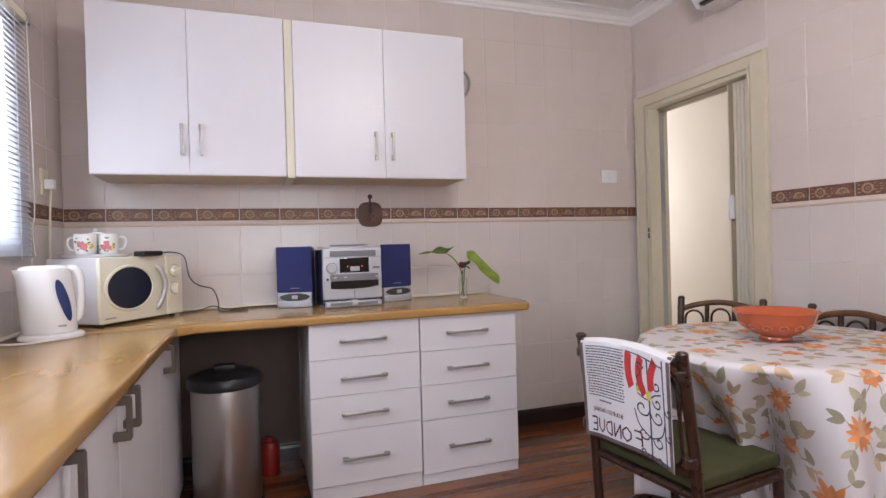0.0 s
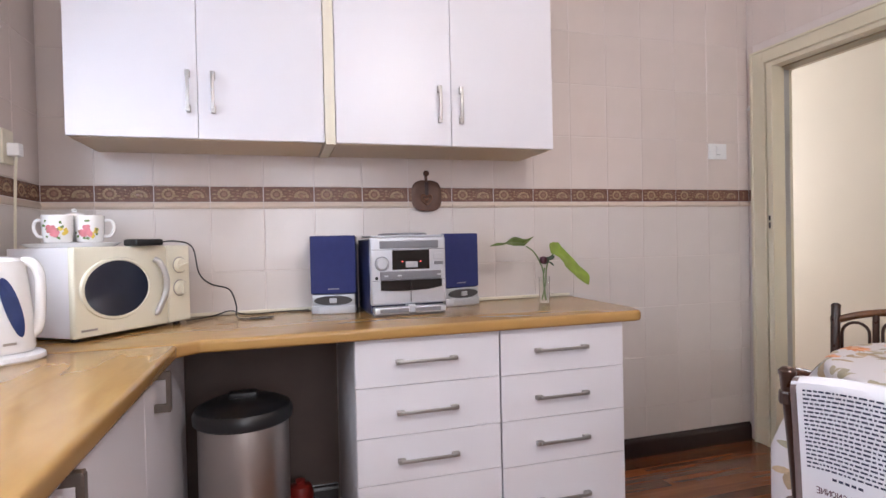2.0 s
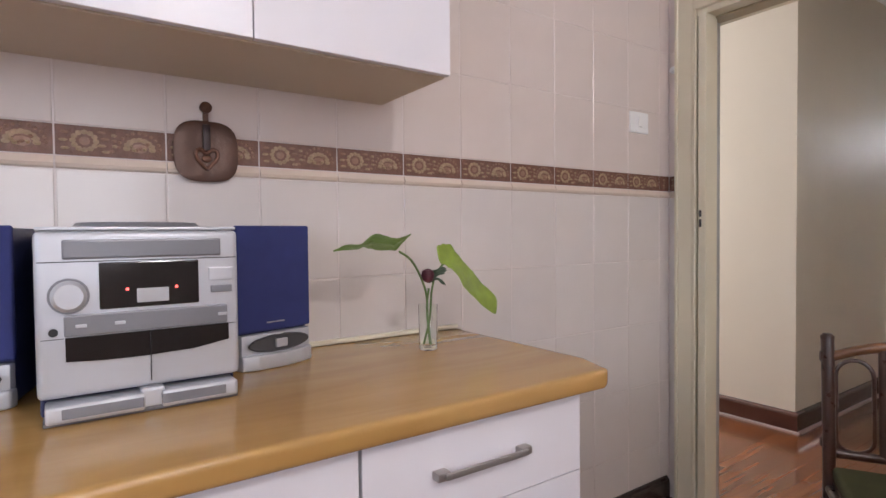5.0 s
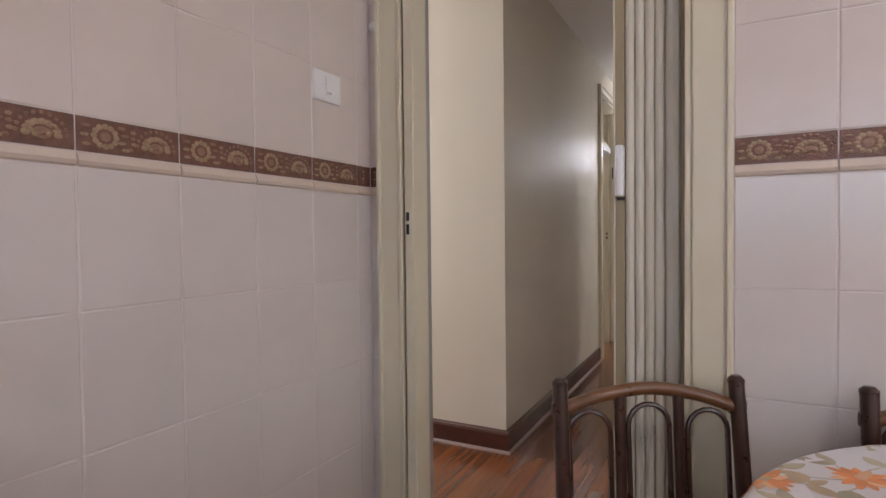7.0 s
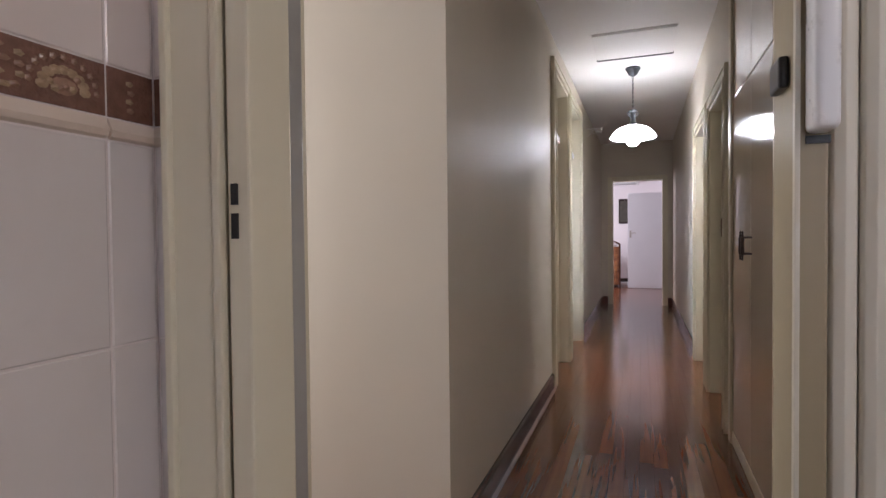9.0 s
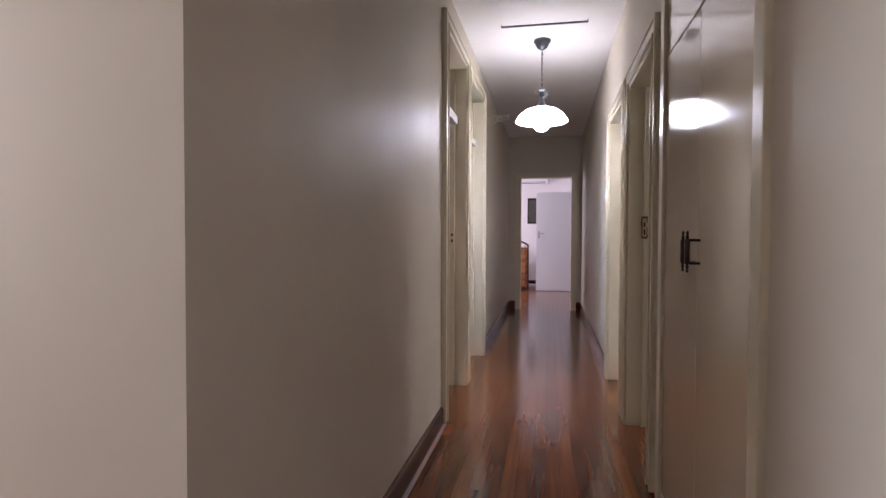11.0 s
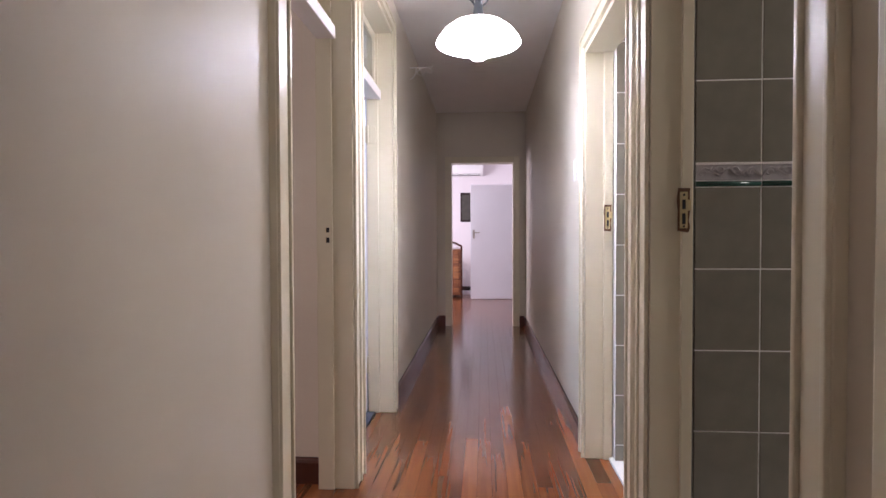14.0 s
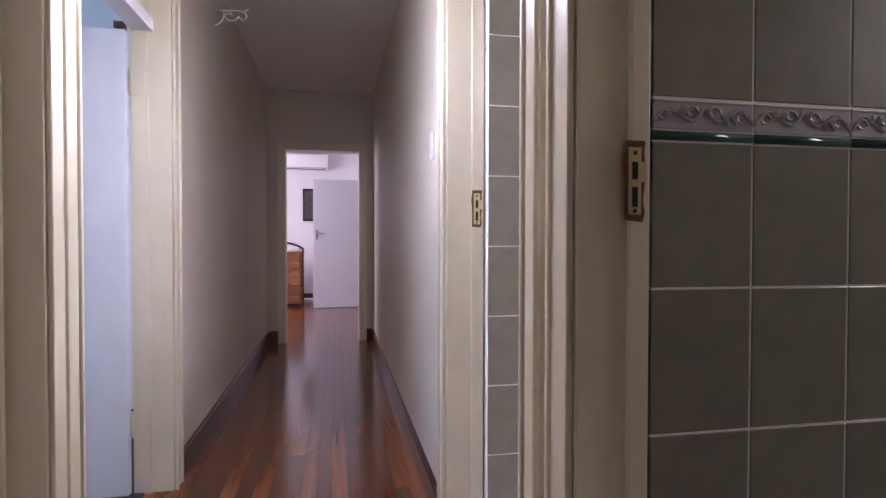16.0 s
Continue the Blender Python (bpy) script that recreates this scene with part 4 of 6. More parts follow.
# ---- kettle ----
M["kettle_white"] = mat("glossy_white_plastic", (0.82, 0.82, 0.83), 0.2, vary=0.01)
M["blue_window"] = mat("dark_blue_gauge", (0.03, 0.05, 0.16), 0.15, vary=0.2, scale=20)


def ellipse_loft(rows, steps=36):
    """rows: (z, centre x, radius x, radius y)."""
    bm = bmesh.new()
    rings = [[bm.verts.new((cx + rx * math.cos(2 * math.pi * i / steps), ry * math.sin(2 * math.pi * i / steps), z)) for i in range(steps)] for z, cx, rx, ry in rows]
    for a, b in zip(rings, rings[1:]):
        for i in range(steps):
            j = (i + 1) % steps
            bm.faces.new((a[i], a[j], b[j], b[i]))
    bm.faces.new(rings[0][::-1])
    bm.faces.new(rings[-1])
    bmesh.ops.recalc_face_normals(bm, faces=bm.faces)
    return bm


th = thing("kettle", "white plastic jug kettle with a blue water gauge on its base", "kettle", at=(-3.092, -0.712, 0.825))
th.rotation_euler, th.scale = (0, 0, radians(13)), (1, 1, 1.035)
part("power_base", ellipse_loft([(0, 0.005, 0.096, 0.086), (0.004, 0.005, 0.100, 0.090), (0.014, 0.005, 0.098, 0.088), (0.020, 0.005, 0.088, 0.078)]), "kettle_white", th, smooth=True)
part("body", ellipse_loft([(0.022, 0, 0.080, 0.072), (0.030, 0, 0.083, 0.074), (0.10, -0.003, 0.084, 0.072), (0.18, -0.010, 0.083, 0.067), (0.225, -0.014, 0.082, 0.062), (0.238, -0.014, 0.079, 0.060)]), "kettle_white", th, "white jug body", smooth=True)
part("lid", ellipse_loft([(0.2385, -0.014, 0.077, 0.058), (0.246, -0.013, 0.068, 0.050), (0.250, -0.012, 0.040, 0.030)]), "kettle_white", th, smooth=True)
part("spout", turned(ellipse_loft([(0, 0, 0.010, 0.020), (0.042, -0.006, 0.019, 0.034)]), Matrix.Translation((-0.080, 0, 0.196))), "kettle_white", th, smooth=True)
hd = smooth_path([(0.058, 0, 0.236), (0.080, 0, 0.232), (0.094, 0, 0.200), (0.094, 0, 0.130), (0.088, 0, 0.075), (0.074, 0, 0.060)], 5)
part("handle", tube(hd, 0.013, 10), "kettle_white", th, smooth=True)
gz = bmesh.new()
ring = []
for i in range(24):
    a = 2 * math.pi * i / 24
    z = 0.130 + 0.072 * math.sin(a)
    ang = radians(-52) + radians(13) * math.cos(a) + radians(11) * (z - 0.13) / -0.072
    rx, ry, cx = 0.0860, 0.0745 - 0.045 * max(0, z - 0.1), -0.003 - 0.07 * max(0, z - 0.1)
    ring.append(gz.verts.new((cx + rx * math.cos(ang), ry * math.sin(ang) - 0.0008, z)))
gz.faces.new(ring)
part("water_gauge", gz, "blue_window", th, "dark blue curved water gauge")
part("badge", turned(box(-0.014, 0.014, -0.0006, 0.0006, -0.003, 0.003), Matrix.Translation((0.040, -0.0665, 0.046)) @ Matrix.Rotation(radians(32), 4, "Z")), "handle", th)
th = thing("kettle_cable", "white kettle cable coiled on the worktop", "cable")
part("cable", tube(smooth_path([(-3.04, -0.80, 0.831), (-3.12, -0.86, 0.831), (-3.195, -0.84, 0.832), (-3.222, -0.78, 0.832), (-3.222, -0.66, 0.832), (-3.215, -0.50, 0.832), (-3.222, -0.30, 0.832)], 6), 0.0035, 6), "white_plastic", th, smooth=True)
th = thing("wall_socket", "cream wall socket with plugs beside the window", "socket", at=(KX0, -0.255, 1.43))
part("plate", box(0, 0.010, -0.036, 0.036, -0.055, 0.055, 0.003), "cream_lam", th)
part("plug", box(0.010, 0.045, -0.018, 0.018, -0.03, 0.012, 0.005), "white_plastic", th)
part("cable", tube(smooth_path([(0.03, 0, -0.03), (0.022, 0.004, -0.15), (0.018, 0.0, -0.40), (0.02, 0.0, -0.57)], 5), 0.0045, 6), "cream_lam", th)

# ---- microwave ----
M["mw_cream"] = mat("cream_enamel", (0.82, 0.795, 0.66), 0.25, vary=0.02)
M["mw_glass"] = mat("dark_microwave_glass", (0.02, 0.025, 0.045), 0.08, vary=0.1, coat=0.5)
FL, FR = Vector((-2.980, -0.520, 0)), Vector((-2.722, -0.172, 0))
W = (FR - FL).length
th = thing("microwave", "cream microwave with a dark oval window standing askew in the corner", "microwave", at=(FL.x, FL.y, 0.825))
th.rotation_euler = (0, 0, math.atan2(FR.y - FL.y, FR.x - FL.x))
H0, H1, D = 0.012, 0.280, 0.29
part("body", box(0.004, W - 0.004, 0.022, D, H0, H1 - 0.001, 0.004), "white", th, "white enamelled case")
part("front", box(0, W * 0.77, 0, 0.024, H0, H1, 0.008, seg=3), "mw_cream", th, "cream door", smooth=True)
part("control_panel", box(W * 0.772, W, 0.0, 0.024, H0, H1, 0.008, seg=3), "mw_cream", th, smooth=True)
ov = bmesh.new()
n = 40
CX, CZ, RX, RZ = W * 0.325, (H0 + H1) / 2 + 0.004, W * 0.255, 0.086
rings = []
for r, y in ((1.13, -0.0005), (1.10, -0.006), (1.02, -0.007), (1.0, -0.002)):
    rings.append([ov.verts.new((CX + RX * r * math.cos(2 * math.pi * i / n), y, CZ + RZ * r * math.sin(2 * math.pi * i / n))) for i in range(n)])
for a, b in zip(rings, rings[1:]):
    for i in range(n):
        j = (i + 1) % n
        ov.faces.new((a[i], a[j], b[j], b[i]))
part("window_rim", ov, "mw_cream", th, smooth=True)
ov = bmesh.new()
ov.faces.new([ov.verts.new((CX + RX * math.cos(2 * math.pi * i / n), -0.003, CZ + RZ * math.sin(2 * math.pi * i / n))) for i in range(n)])
part("window", ov, "mw_glass", th, "dark oval glass")
hp = smooth_path([(W * 0.635, -0.004, H1 - 0.045), (W * 0.665, -0.018, H1 - 0.060), (W * 0.700, -0.026, CZ + 0.02), (W * 0.695, -0.024, CZ - 0.03), (W * 0.650, -0.010, H0 + 0.050), (W * 0.638, -0.004, H0 + 0.045)], 6)
part("handle", tube(hp, 0.010, 10), "handle_silver", th, "silver-grey curved handle", smooth=True)
for z in (H1 - 0.070, H1 - 0.150):
    k = part("dial", turned(lathe([(0.026, 0), (0.026, 0.010), (0.022, 0.016), (0.002, 0.016)], (0, 0, 0), 28), Matrix.Translation((W * 0.885, 0.0, z)) @ Matrix.Rotation(radians(90), 4, "X")), "mw_cream", th, smooth=True)
    part("dial_ring", turned(lathe([(0.028, 0.0), (0.029, 0.002), (0.0265, 0.003)], (0, 0, 0), 28), Matrix.Translation((W * 0.885, 0.0, z)) @ Matrix.Rotation(radians(90), 4, "X")), "handle", k)
    part("grip", turned(box(-0.004, 0.004, -0.022, -0.012, -0.022, 0.022, 0.002), Matrix.Translation((W * 0.885, 0.0, z)) @ Matrix.Rotation(radians(70 if z > 0.2 else 5), 4, "Y")), "mw_cream", k)
part("badge", box(0.02, 0.07, -0.0012, 0.0, H0 + 0.018, H0 + 0.024), "handle", th)
for x, y in ((0.03, 0.04), (W - 0.03, 0.04), (0.03, D - 0.03), (W - 0.03, D - 0.03)):
    part("foot", lathe([(0.012, 0.0), (0.012, 0.014)], (x, y, 0), 14), "black", th)
for k in range(4):
    part("vent_slot", box(0.0025, 0.0045, 0.150, 0.163, 0.060 + 0.012 * k, 0.064 + 0.012 * k), "black", th)
MWT = 0.825 + H1

# tray, cups and charger on it
M["china"] = mat("white_china", (0.82, 0.81, 0.80), 0.12, vary=0.01)
M["rose"] = mat("pink_rose_print", (0.60, 0.20, 0.23), 0.2, vary=0.3, scale=80)
M["print_green"] = mat("green_leaf_print", (0.14, 0.22, 0.08), 0.2, vary=0.3, scale=80)
M["print_yellow"] = mat("yellow_flower_print", (0.70, 0.52, 0.10), 0.2, vary=0.2, scale=80)
TX, TY = -3.030, -0.360
th = thing("tray", "white shallow tray on the microwave", "tray", at=(TX, TY, MWT))
part("tray", ellipse_loft([(0.0, 0, 0.115, 0.075), (0.004, 0, 0.122, 0.080), (0.012, 0, 0.135, 0.090), (0.013, 0, 0.132, 0.087), (0.006, 0, 0.115, 0.075)]), "china", th, smooth=True)


def mug(x, y, turn, label):
    th = thing("mug", label, "mug", at=(x, y, MWT + 0.0135), group="rose mugs")
    th.rotation_euler = (0, 0, radians(turn))
    part("cup", lathe([(0.032, 0.0), (0.036, 0.003), (0.040, 0.03), (0.042, 0.085), (0.0395, 0.085), (0.037, 0.03), (0.002, 0.008)], (0, 0, 0), 28), "china", th, smooth=True)
    hp = smooth_path([(0.038, 0, 0.070), (0.060, 0, 0.068), (0.066, 0, 0.045), (0.055, 0, 0.022), (0.037, 0, 0.020)], 5)
    part("handle", tube(hp, 0.005, 8), "china", th, smooth=True)
    rng = random.Random(int(turn) + 7)
    front = radians(-90 - turn)
    for name, material, count, size, reach, z0, z1 in (("rose_print", "rose", 14, 0.0085, 0.30, 0.022, 0.050), ("leaf_print", "print_green", 12, 0.0045, 0.85, 0.010, 0.068), ("flower_print", "print_yellow", 4, 0.007, 0.25, 0.015, 0.045)):
        bm = bmesh.new()
        for _ in range(count):
            a, z = front + rng.uniform(-reach, reach) + (0.65 if material == "print_yellow" else 0), rng.uniform(z0, z1)
            bl = []
            for k in range(9):
                q = 2 * math.pi * k / 9
                r = size * rng.uniform(0.7, 1.15)
                aa, zz = a + r * math.cos(q) / 0.041, z + r * math.sin(q)
                rad = 0.0406 + 0.0018 * max(0, min(1, zz / 0.085)) + (0.0004 if material == "rose" else 0.0002)
                bl.append(bm.verts.new((rad * math.cos(aa), rad * math.sin(aa), zz)))
            bm.faces.new(bl)
        part(name, bm, material, th)
    return th


mug(-3.058, -0.385, 175, "white china mug with pink roses, handle out, on the tray")
mug(-2.985, -0.345, 12, "white china mug with pink and yellow flowers on the tray")
th = thing("sugar_bowl", "small lidded white china bowl behind the mugs", "bowl", at=(-3.045, -0.285, MWT + 0.0135))
part("bowl", lathe([(0.02, 0), (0.034, 0.01), (0.042, 0.04), (0.038, 0.070), (0.030, 0.080)], (0, 0, 0), 24), "china", th, smooth=True)
part("lid", lathe([(0.036, 0.0802), (0.028, 0.094), (0.008, 0.100), (0.010, 0.108), (0.002, 0.113)], (0, 0, 0), 24), "china", th, smooth=True)
th = thing("charger", "black flat charger with its cable hanging over the microwave", "charger", at=(-2.835, -0.325, MWT))
th.rotation_euler = (0, 0, math.atan2(FR.y - FL.y, FR.x - FL.x))
part("body", box(-0.055, 0.05, -0.03, 0.03, 0, 0.022, 0.008, seg=3), "black", th, smooth=True)
th = thing("charger_cable", "thin black cable looping over the worktop", "cable")
part("cable", tube(smooth_path([(-2.81, -0.28, MWT + 0.010), (-2.76, -0.19, MWT + 0.014), (-2.715, -0.15, MWT - 0.01), (-2.695, -0.15, 1.00), (-2.66, -0.10, 0.955), (-2.60, -0.07, 0.93), (-2.575, -0.09, 0.87), (-2.57, -0.14, 0.832), (-2.53, -0.20, 0.829), (-2.46, -0.20, 0.829), (-2.44, -0.185, 0.829), (-2.52, -0.175, 0.829)], 7), 0.0028, 6), "black", th, smooth=True)
part("cable", tube(smooth_path([(-2.74, -0.16, 0.829), (-2.66, -0.06, 0.830), (-2.60, -0.05, 0.845), (-2.54, -0.06, 0.829), (-2.40, -0.03, 0.829), (-2.30, -0.03, 0.829)], 7), 0.0026, 6), "black", th, smooth=True)

# ---- stereo and loudspeakers ----
M["silver"] = mat("silver_plastic", (0.50, 0.51, 0.545), 0.40, 0.4, vary=0.02)
M["silver_dark"] = mat("grey_silver_plastic", (0.19, 0.19, 0.21), 0.36, 0.3, vary=0.03)
M["port_dark"] = mat("dark_grey_plastic", (0.06, 0.06, 0.065), 0.35, 0.2, vary=0.05)
M["grille"] = mat("navy_speaker_cloth", (0.022, 0.030, 0.135), 0.85, vary=0.12, scale=30, bump=0.5, bump_scale=600)
M["navy"] = mat("navy_case", (0.025, 0.03, 0.09), 0.4, vary=0.05)
M["display"] = mat("black_display", (0.008, 0.006, 0.006), 0.1)
M["lcd"] = mat("grey_display_window", (0.42, 0.42, 0.44), 0.25)
M["red_led"] = mat("lit_red_diode", (1.0, 0.10, 0.08), 0.3, vary=0.0, emit=2.0)
M["handle_silver"] = mat("satin_silver_grip", (0.52, 0.51, 0.50), 0.3, 0.4, vary=0.03)


def speaker(x0, y0, x1, y1, label, d=0.15):
    a, b = Vector((x0, y0, 0)), Vector((x1, y1, 0))
    w = (b - a).length
    th = thing("loudspeaker", label, "loudspeaker", at=(x0, y0, 0.825), group="stereo loudspeakers")
    th.rotation_euler = (0, 0, math.atan2(y1 - y0, x1 - x0))
    part("case", box(0.004, w - 0.004, 0.012, d, 0.004, 0.300, 0.004), "navy", th)
    part("grille", box(0, w, 0.0, 0.014, 0.078, 0.304, 0.005, seg=3), "grille", th, "navy cloth grille")
    pts = [(0.0, 0.012), (0.004, -0.010), (w * 0.2, -0.022), (w * 0.5, -0.028), (w * 0.8, -0.022), (w - 0.004, -0.010), (w, 0.012)]
    part("foot_panel", prism(pts, 0.0, 0.032, 0.005, seg=3), "silver", th, "silver curved foot panel", smooth=True)
    part("foot_upper", prism([(0.002, 0.012), (0.006, -0.004), (w * 0.5, -0.016), (w - 0.006, -0.004), (w - 0.002, 0.012)], 0.030, 0.074, 0.004, seg=2), "silver", th, smooth=True)
    ov = turned(ellipse_loft([(0, 0, w * 0.42, 0.019), (0.004, 0, w * 0.40, 0.016)], 24), Matrix.Translation((w / 2, -0.014, 0.052)) @ Matrix.Rotation(radians(90), 4, "X"))
    part("port", ov, "port_dark", th, "dark oval port")
    part("port_badge", turned(box(-0.014, 0.014, -0.024, -0.012, -0.009, 0.009, 0.002), Matrix.Translation((w / 2, 0, 0.052))), "silver", th)
    part("name_bar", box(w / 2 - 0.022, w / 2 + 0.022, -0.0008, 0.001, 0.094, 0.097), "handle", th)
    return th


speaker(-2.298, -0.142, -2.126, -0.178, "navy blue loudspeaker with a silver foot beside the stereo")
speaker(-1.765, -0.165, -1.592, -0.118, "navy blue loudspeaker with a silver foot partly behind the stereo")
th = thing("stereo", "silver compact stereo with a black display on the worktop", "stereo", at=(-2.092, -0.330, 0.825))
w = 0.285
th.rotation_euler = (0, 0, radians(1))
part("case", box(0.003, w - 0.003, 0.03, 0.30, 0.006, 0.278, 0.006), "navy", th, "dark blue-grey case")
part("front", box(0.0, w, 0.0, 0.032, 0.038, 0.284, 0.010, seg=3), "silver", th, "silver front panel", smooth=True)
part("top_cap", box(0.002, w - 0.002, 0.004, 0.20, 0.2845, 0.290, 0.002), "silver", th)
part("disc_lid", turned(ellipse_loft([(0, 0, 0.100, 0.085), (0.008, 0, 0.092, 0.078)], 32), Matrix.Translation((w * 0.52, 0.12, 0.2905))), "silver_dark", th, "grey disc lid")
part("visor", box(w * 0.12, w * 0.90, -0.004, 0.002, 0.242, 0.271, 0.003), "silver_dark", th)
disp = part("display", box(w * 0.28, w * 0.775, -0.003, 0.002, 0.165, 0.236, 0.002), "display", th, "black display panel")
part("display_window", box(w * 0.455, w * 0.615, -0.0042, -0.0025, 0.172, 0.194, 0.001), "lcd", disp)
for x in (0.41, 0.655):
    part("diode", box(w * x - 0.002, w * x + 0.002, -0.0042, -0.0028, 0.192, 0.196), "red_led", disp)
kn = part("volume_knob", turned(lathe([(0.023, 0), (0.023, 0.010), (0.018, 0.015), (0.002, 0.015)], (0, 0, 0), 28), Matrix.Translation((w * 0.145, 0.0, 0.188)) @ Matrix.Rotation(radians(90), 4, "X")), "silver", th, smooth=True)
part("knob_ring", turned(lathe([(0.026, 0.0), (0.0265, 0.003), (0.0235, 0.003)], (0, 0, 0), 28), Matrix.Translation((w * 0.145, 0.0, 0.188)) @ Matrix.Rotation(radians(90), 4, "X")), "silver_dark", kn)
part("jack", turned(lathe([(0.006, 0), (0.006, 0.0015)], (0, 0, 0), 14), Matrix.Translation((w * 0.075, 0.0, 0.136)) @ Matrix.Rotation(radians(90), 4, "X")), "black", th)
part("side_buttons", box(w * 0.84, w * 0.96, -0.003, 0.002, 0.180, 0.192, 0.001), "silver_dark", th)
part("button", box(w * 0.83, w * 0.97, -0.002, 0.002, 0.200, 0.222, 0.002), "silver", th)
part("key_strip", box(w * 0.12, w * 0.93, -0.006, 0.002, 0.128, 0.160, 0.003), "silver_dark", th, "grey strip of keys")
for k in (0, 2, 8):
    part("key", box(w * (0.17 + 0.088 * k), w * (0.22 + 0.088 * k), -0.008, -0.005, 0.141, 0.146, 0.001), "silver", th)
pts = [(w * 0.125, 0.127), (w * 0.935, 0.127), (w * 0.935, 0.100), (w * 0.75, 0.091), (w * 0.5, 0.088), (w * 0.28, 0.089), (w * 0.125, 0.092)]
bm = turned(prism(pts, 0.0, 0.004), Matrix(((1, 0, 0, 0), (0, 0, -1, 0), (0, 1, 0, 0), (0, 0, 0, 1))))
part("cassette_window", bm, "display", th, "black cassette windows")
part("seam", box(w * 0.515, w * 0.519, -0.0055, 0.0, 0.048, 0.127), "black", th)
for a, b in ((0.006, w * 0.12), (w * 0.93, w - 0.006)):
    part("seam", box(a, b, -0.0006, 0.0, 0.1255, 0.1265), "black", th)
for a, b in ((0.10, 0.47), (0.56, 0.90)):
    part("foot_inset", box(w * a, w * b, -0.0215, -0.018, 0.012, 0.027, 0.001), "silver_dark", th)
part("seam", box(0.004, w - 0.004, -0.0006, 0.0, 0.2375, 0.2390), "black", th)
for a, b in ((0.03, 0.48), (0.56, 0.97)):
    part("foot_bar", box(w * a, w * b, -0.020, 0.030, 0.006, 0.032, 0.006, seg=3), "silver", th, smooth=True)
part("base", box(0.006, w - 0.006, -0.006, 0.29, 0.0, 0.007, 0.002), "silver_dark", th)
part("foot_link", box(w * 0.46, w * 0.58, -0.012, 0.030, 0.008, 0.038, 0.004), "silver", th)
th.scale = (1.02, 1, 1.03)

# ---- wall plate ornament ----
M["bronze"] = mat("dark_bronze_brown", (0.085, 0.040, 0.026), 0.35, 0.3, vary=0.3, scale=25, bump=0.3, bump_scale=60)
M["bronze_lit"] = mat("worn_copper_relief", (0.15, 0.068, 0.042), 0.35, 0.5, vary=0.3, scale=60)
th = thing("wall_plate", "dark bronze square-round wall plate on a knobbed hanger", "wall ornament", at=(-1.787, -0.003, 1.298))
rows = []
for r, y in ((0.058, 0.0), (0.067, -0.006), (0.068, -0.010), (0.060, -0.012), (0.040, -0.010), (0.002, -0.009)):
    rows.append((r, y))
bm = bmesh.new()
rings = []
for r, y in rows:
    rg = []
    for i in range(40):
        a = 2 * math.pi * i / 40
        f = 1 / ((abs(math.cos(a)) ** 3.2 + abs(math.sin(a)) ** 3.2) ** (1 / 3.2))
        rg.append(bm.verts.new((r * f * math.cos(a), y, r * f * math.sin(a))))
    rings.append(rg)
for a, b in zip(rings, rings[1:]):
    for i in range(40):
        bm.faces.new((a[i], a[(i + 1) % 40], b[(i + 1) % 40], b[i]))
bm.faces.new(rings[-1])
part("plate", bm, "bronze", th, smooth=True)
heart = [(0.0, -0.034), (-0.020, -0.012), (-0.022, 0.004), (-0.012, 0.010), (0.0, 0.002), (0.012, 0.010), (0.022, 0.004), (0.020, -0.012), (0.0, -0.034)]
part("relief", tube(smooth_path([(x, -0.013, z - 0.006) for x, z in heart], 4), 0.0045, 8), "bronze_lit", th, "worn copper relief", smooth=True)
part("relief", turned(ellipse_loft([(0, 0, 0.012, 0.009), (0.004, 0, 0.010, 0.007), (0.006, 0, 0.003, 0.002)], 18), Matrix.Translation((0, -0.011, -0.016)) @ Matrix.Rotation(radians(90), 4, "X")), "bronze_lit", th, smooth=True)
part("tongue", box(-0.008, 0.008, -0.017, -0.010, 0.002, 0.060, 0.003), "iron", th, smooth=True)
part("neck", box(-0.006, 0.006, -0.010, -0.002, 0.060, 0.092, 0.002), "bronze", th)
part("knob", turned(lathe([(0.006, 0), (0.013, 0.006), (0.013, 0.012), (0.002, 0.018)], (0, 0, 0), 18), Matrix.Translation((0, -0.002, 0.098)) @ Matrix.Rotation(radians(90), 4, "X")), "bronze", th, smooth=True)
th = thing("wall_clock", "round silver-rimmed object on the wall beside the cabinet", "wall ornament", at=(-1.262, -0.001, 2.060))
part("rim", turned(lathe([(0.086, 0), (0.096, 0.008), (0.094, 0.022), (0.082, 0.026), (0.078, 0.020)], (0, 0, 0), 40), Matrix.Rotation(radians(90), 4, "X")), "steel", th, smooth=True)
part("face", turned(lathe([(0.080, 0.006), (0.080, 0.014)], (0, 0, 0), 40), Matrix.Rotation(radians(90), 4, "X")), "china", th)

# ---- glass with leaves ----
M["leaf"] = mat("fresh_green_leaf", (0.095, 0.155, 0.025), 0.42, vary=0.3, scale=30, bump=0.6, bump_scale=70)
M["leaf_light"] = mat("yellow_green_leaf", (0.22, 0.31, 0.04), 0.42, vary=0.3, scale=30, bump=0.6, bump_scale=70)
M["stem"] = mat("green_stem", (0.10, 0.17, 0.04), 0.45, vary=0.1)
M["glass"] = mat("clear_glass", (0.96, 0.98, 0.96), 0.03, vary=0.0)
M["glass"].node_tree.nodes["Principled BSDF"].inputs["Transmission Weight"].default_value = 1.0
M["glass"].node_tree.nodes["Principled BSDF"].inputs["IOR"].default_value = 1.35
M["rosebud"] = mat("dark_red_bud", (0.07, 0.010, 0.022), 0.5, vary=0.3, scale=60)
VX, VY = -1.325, -0.207
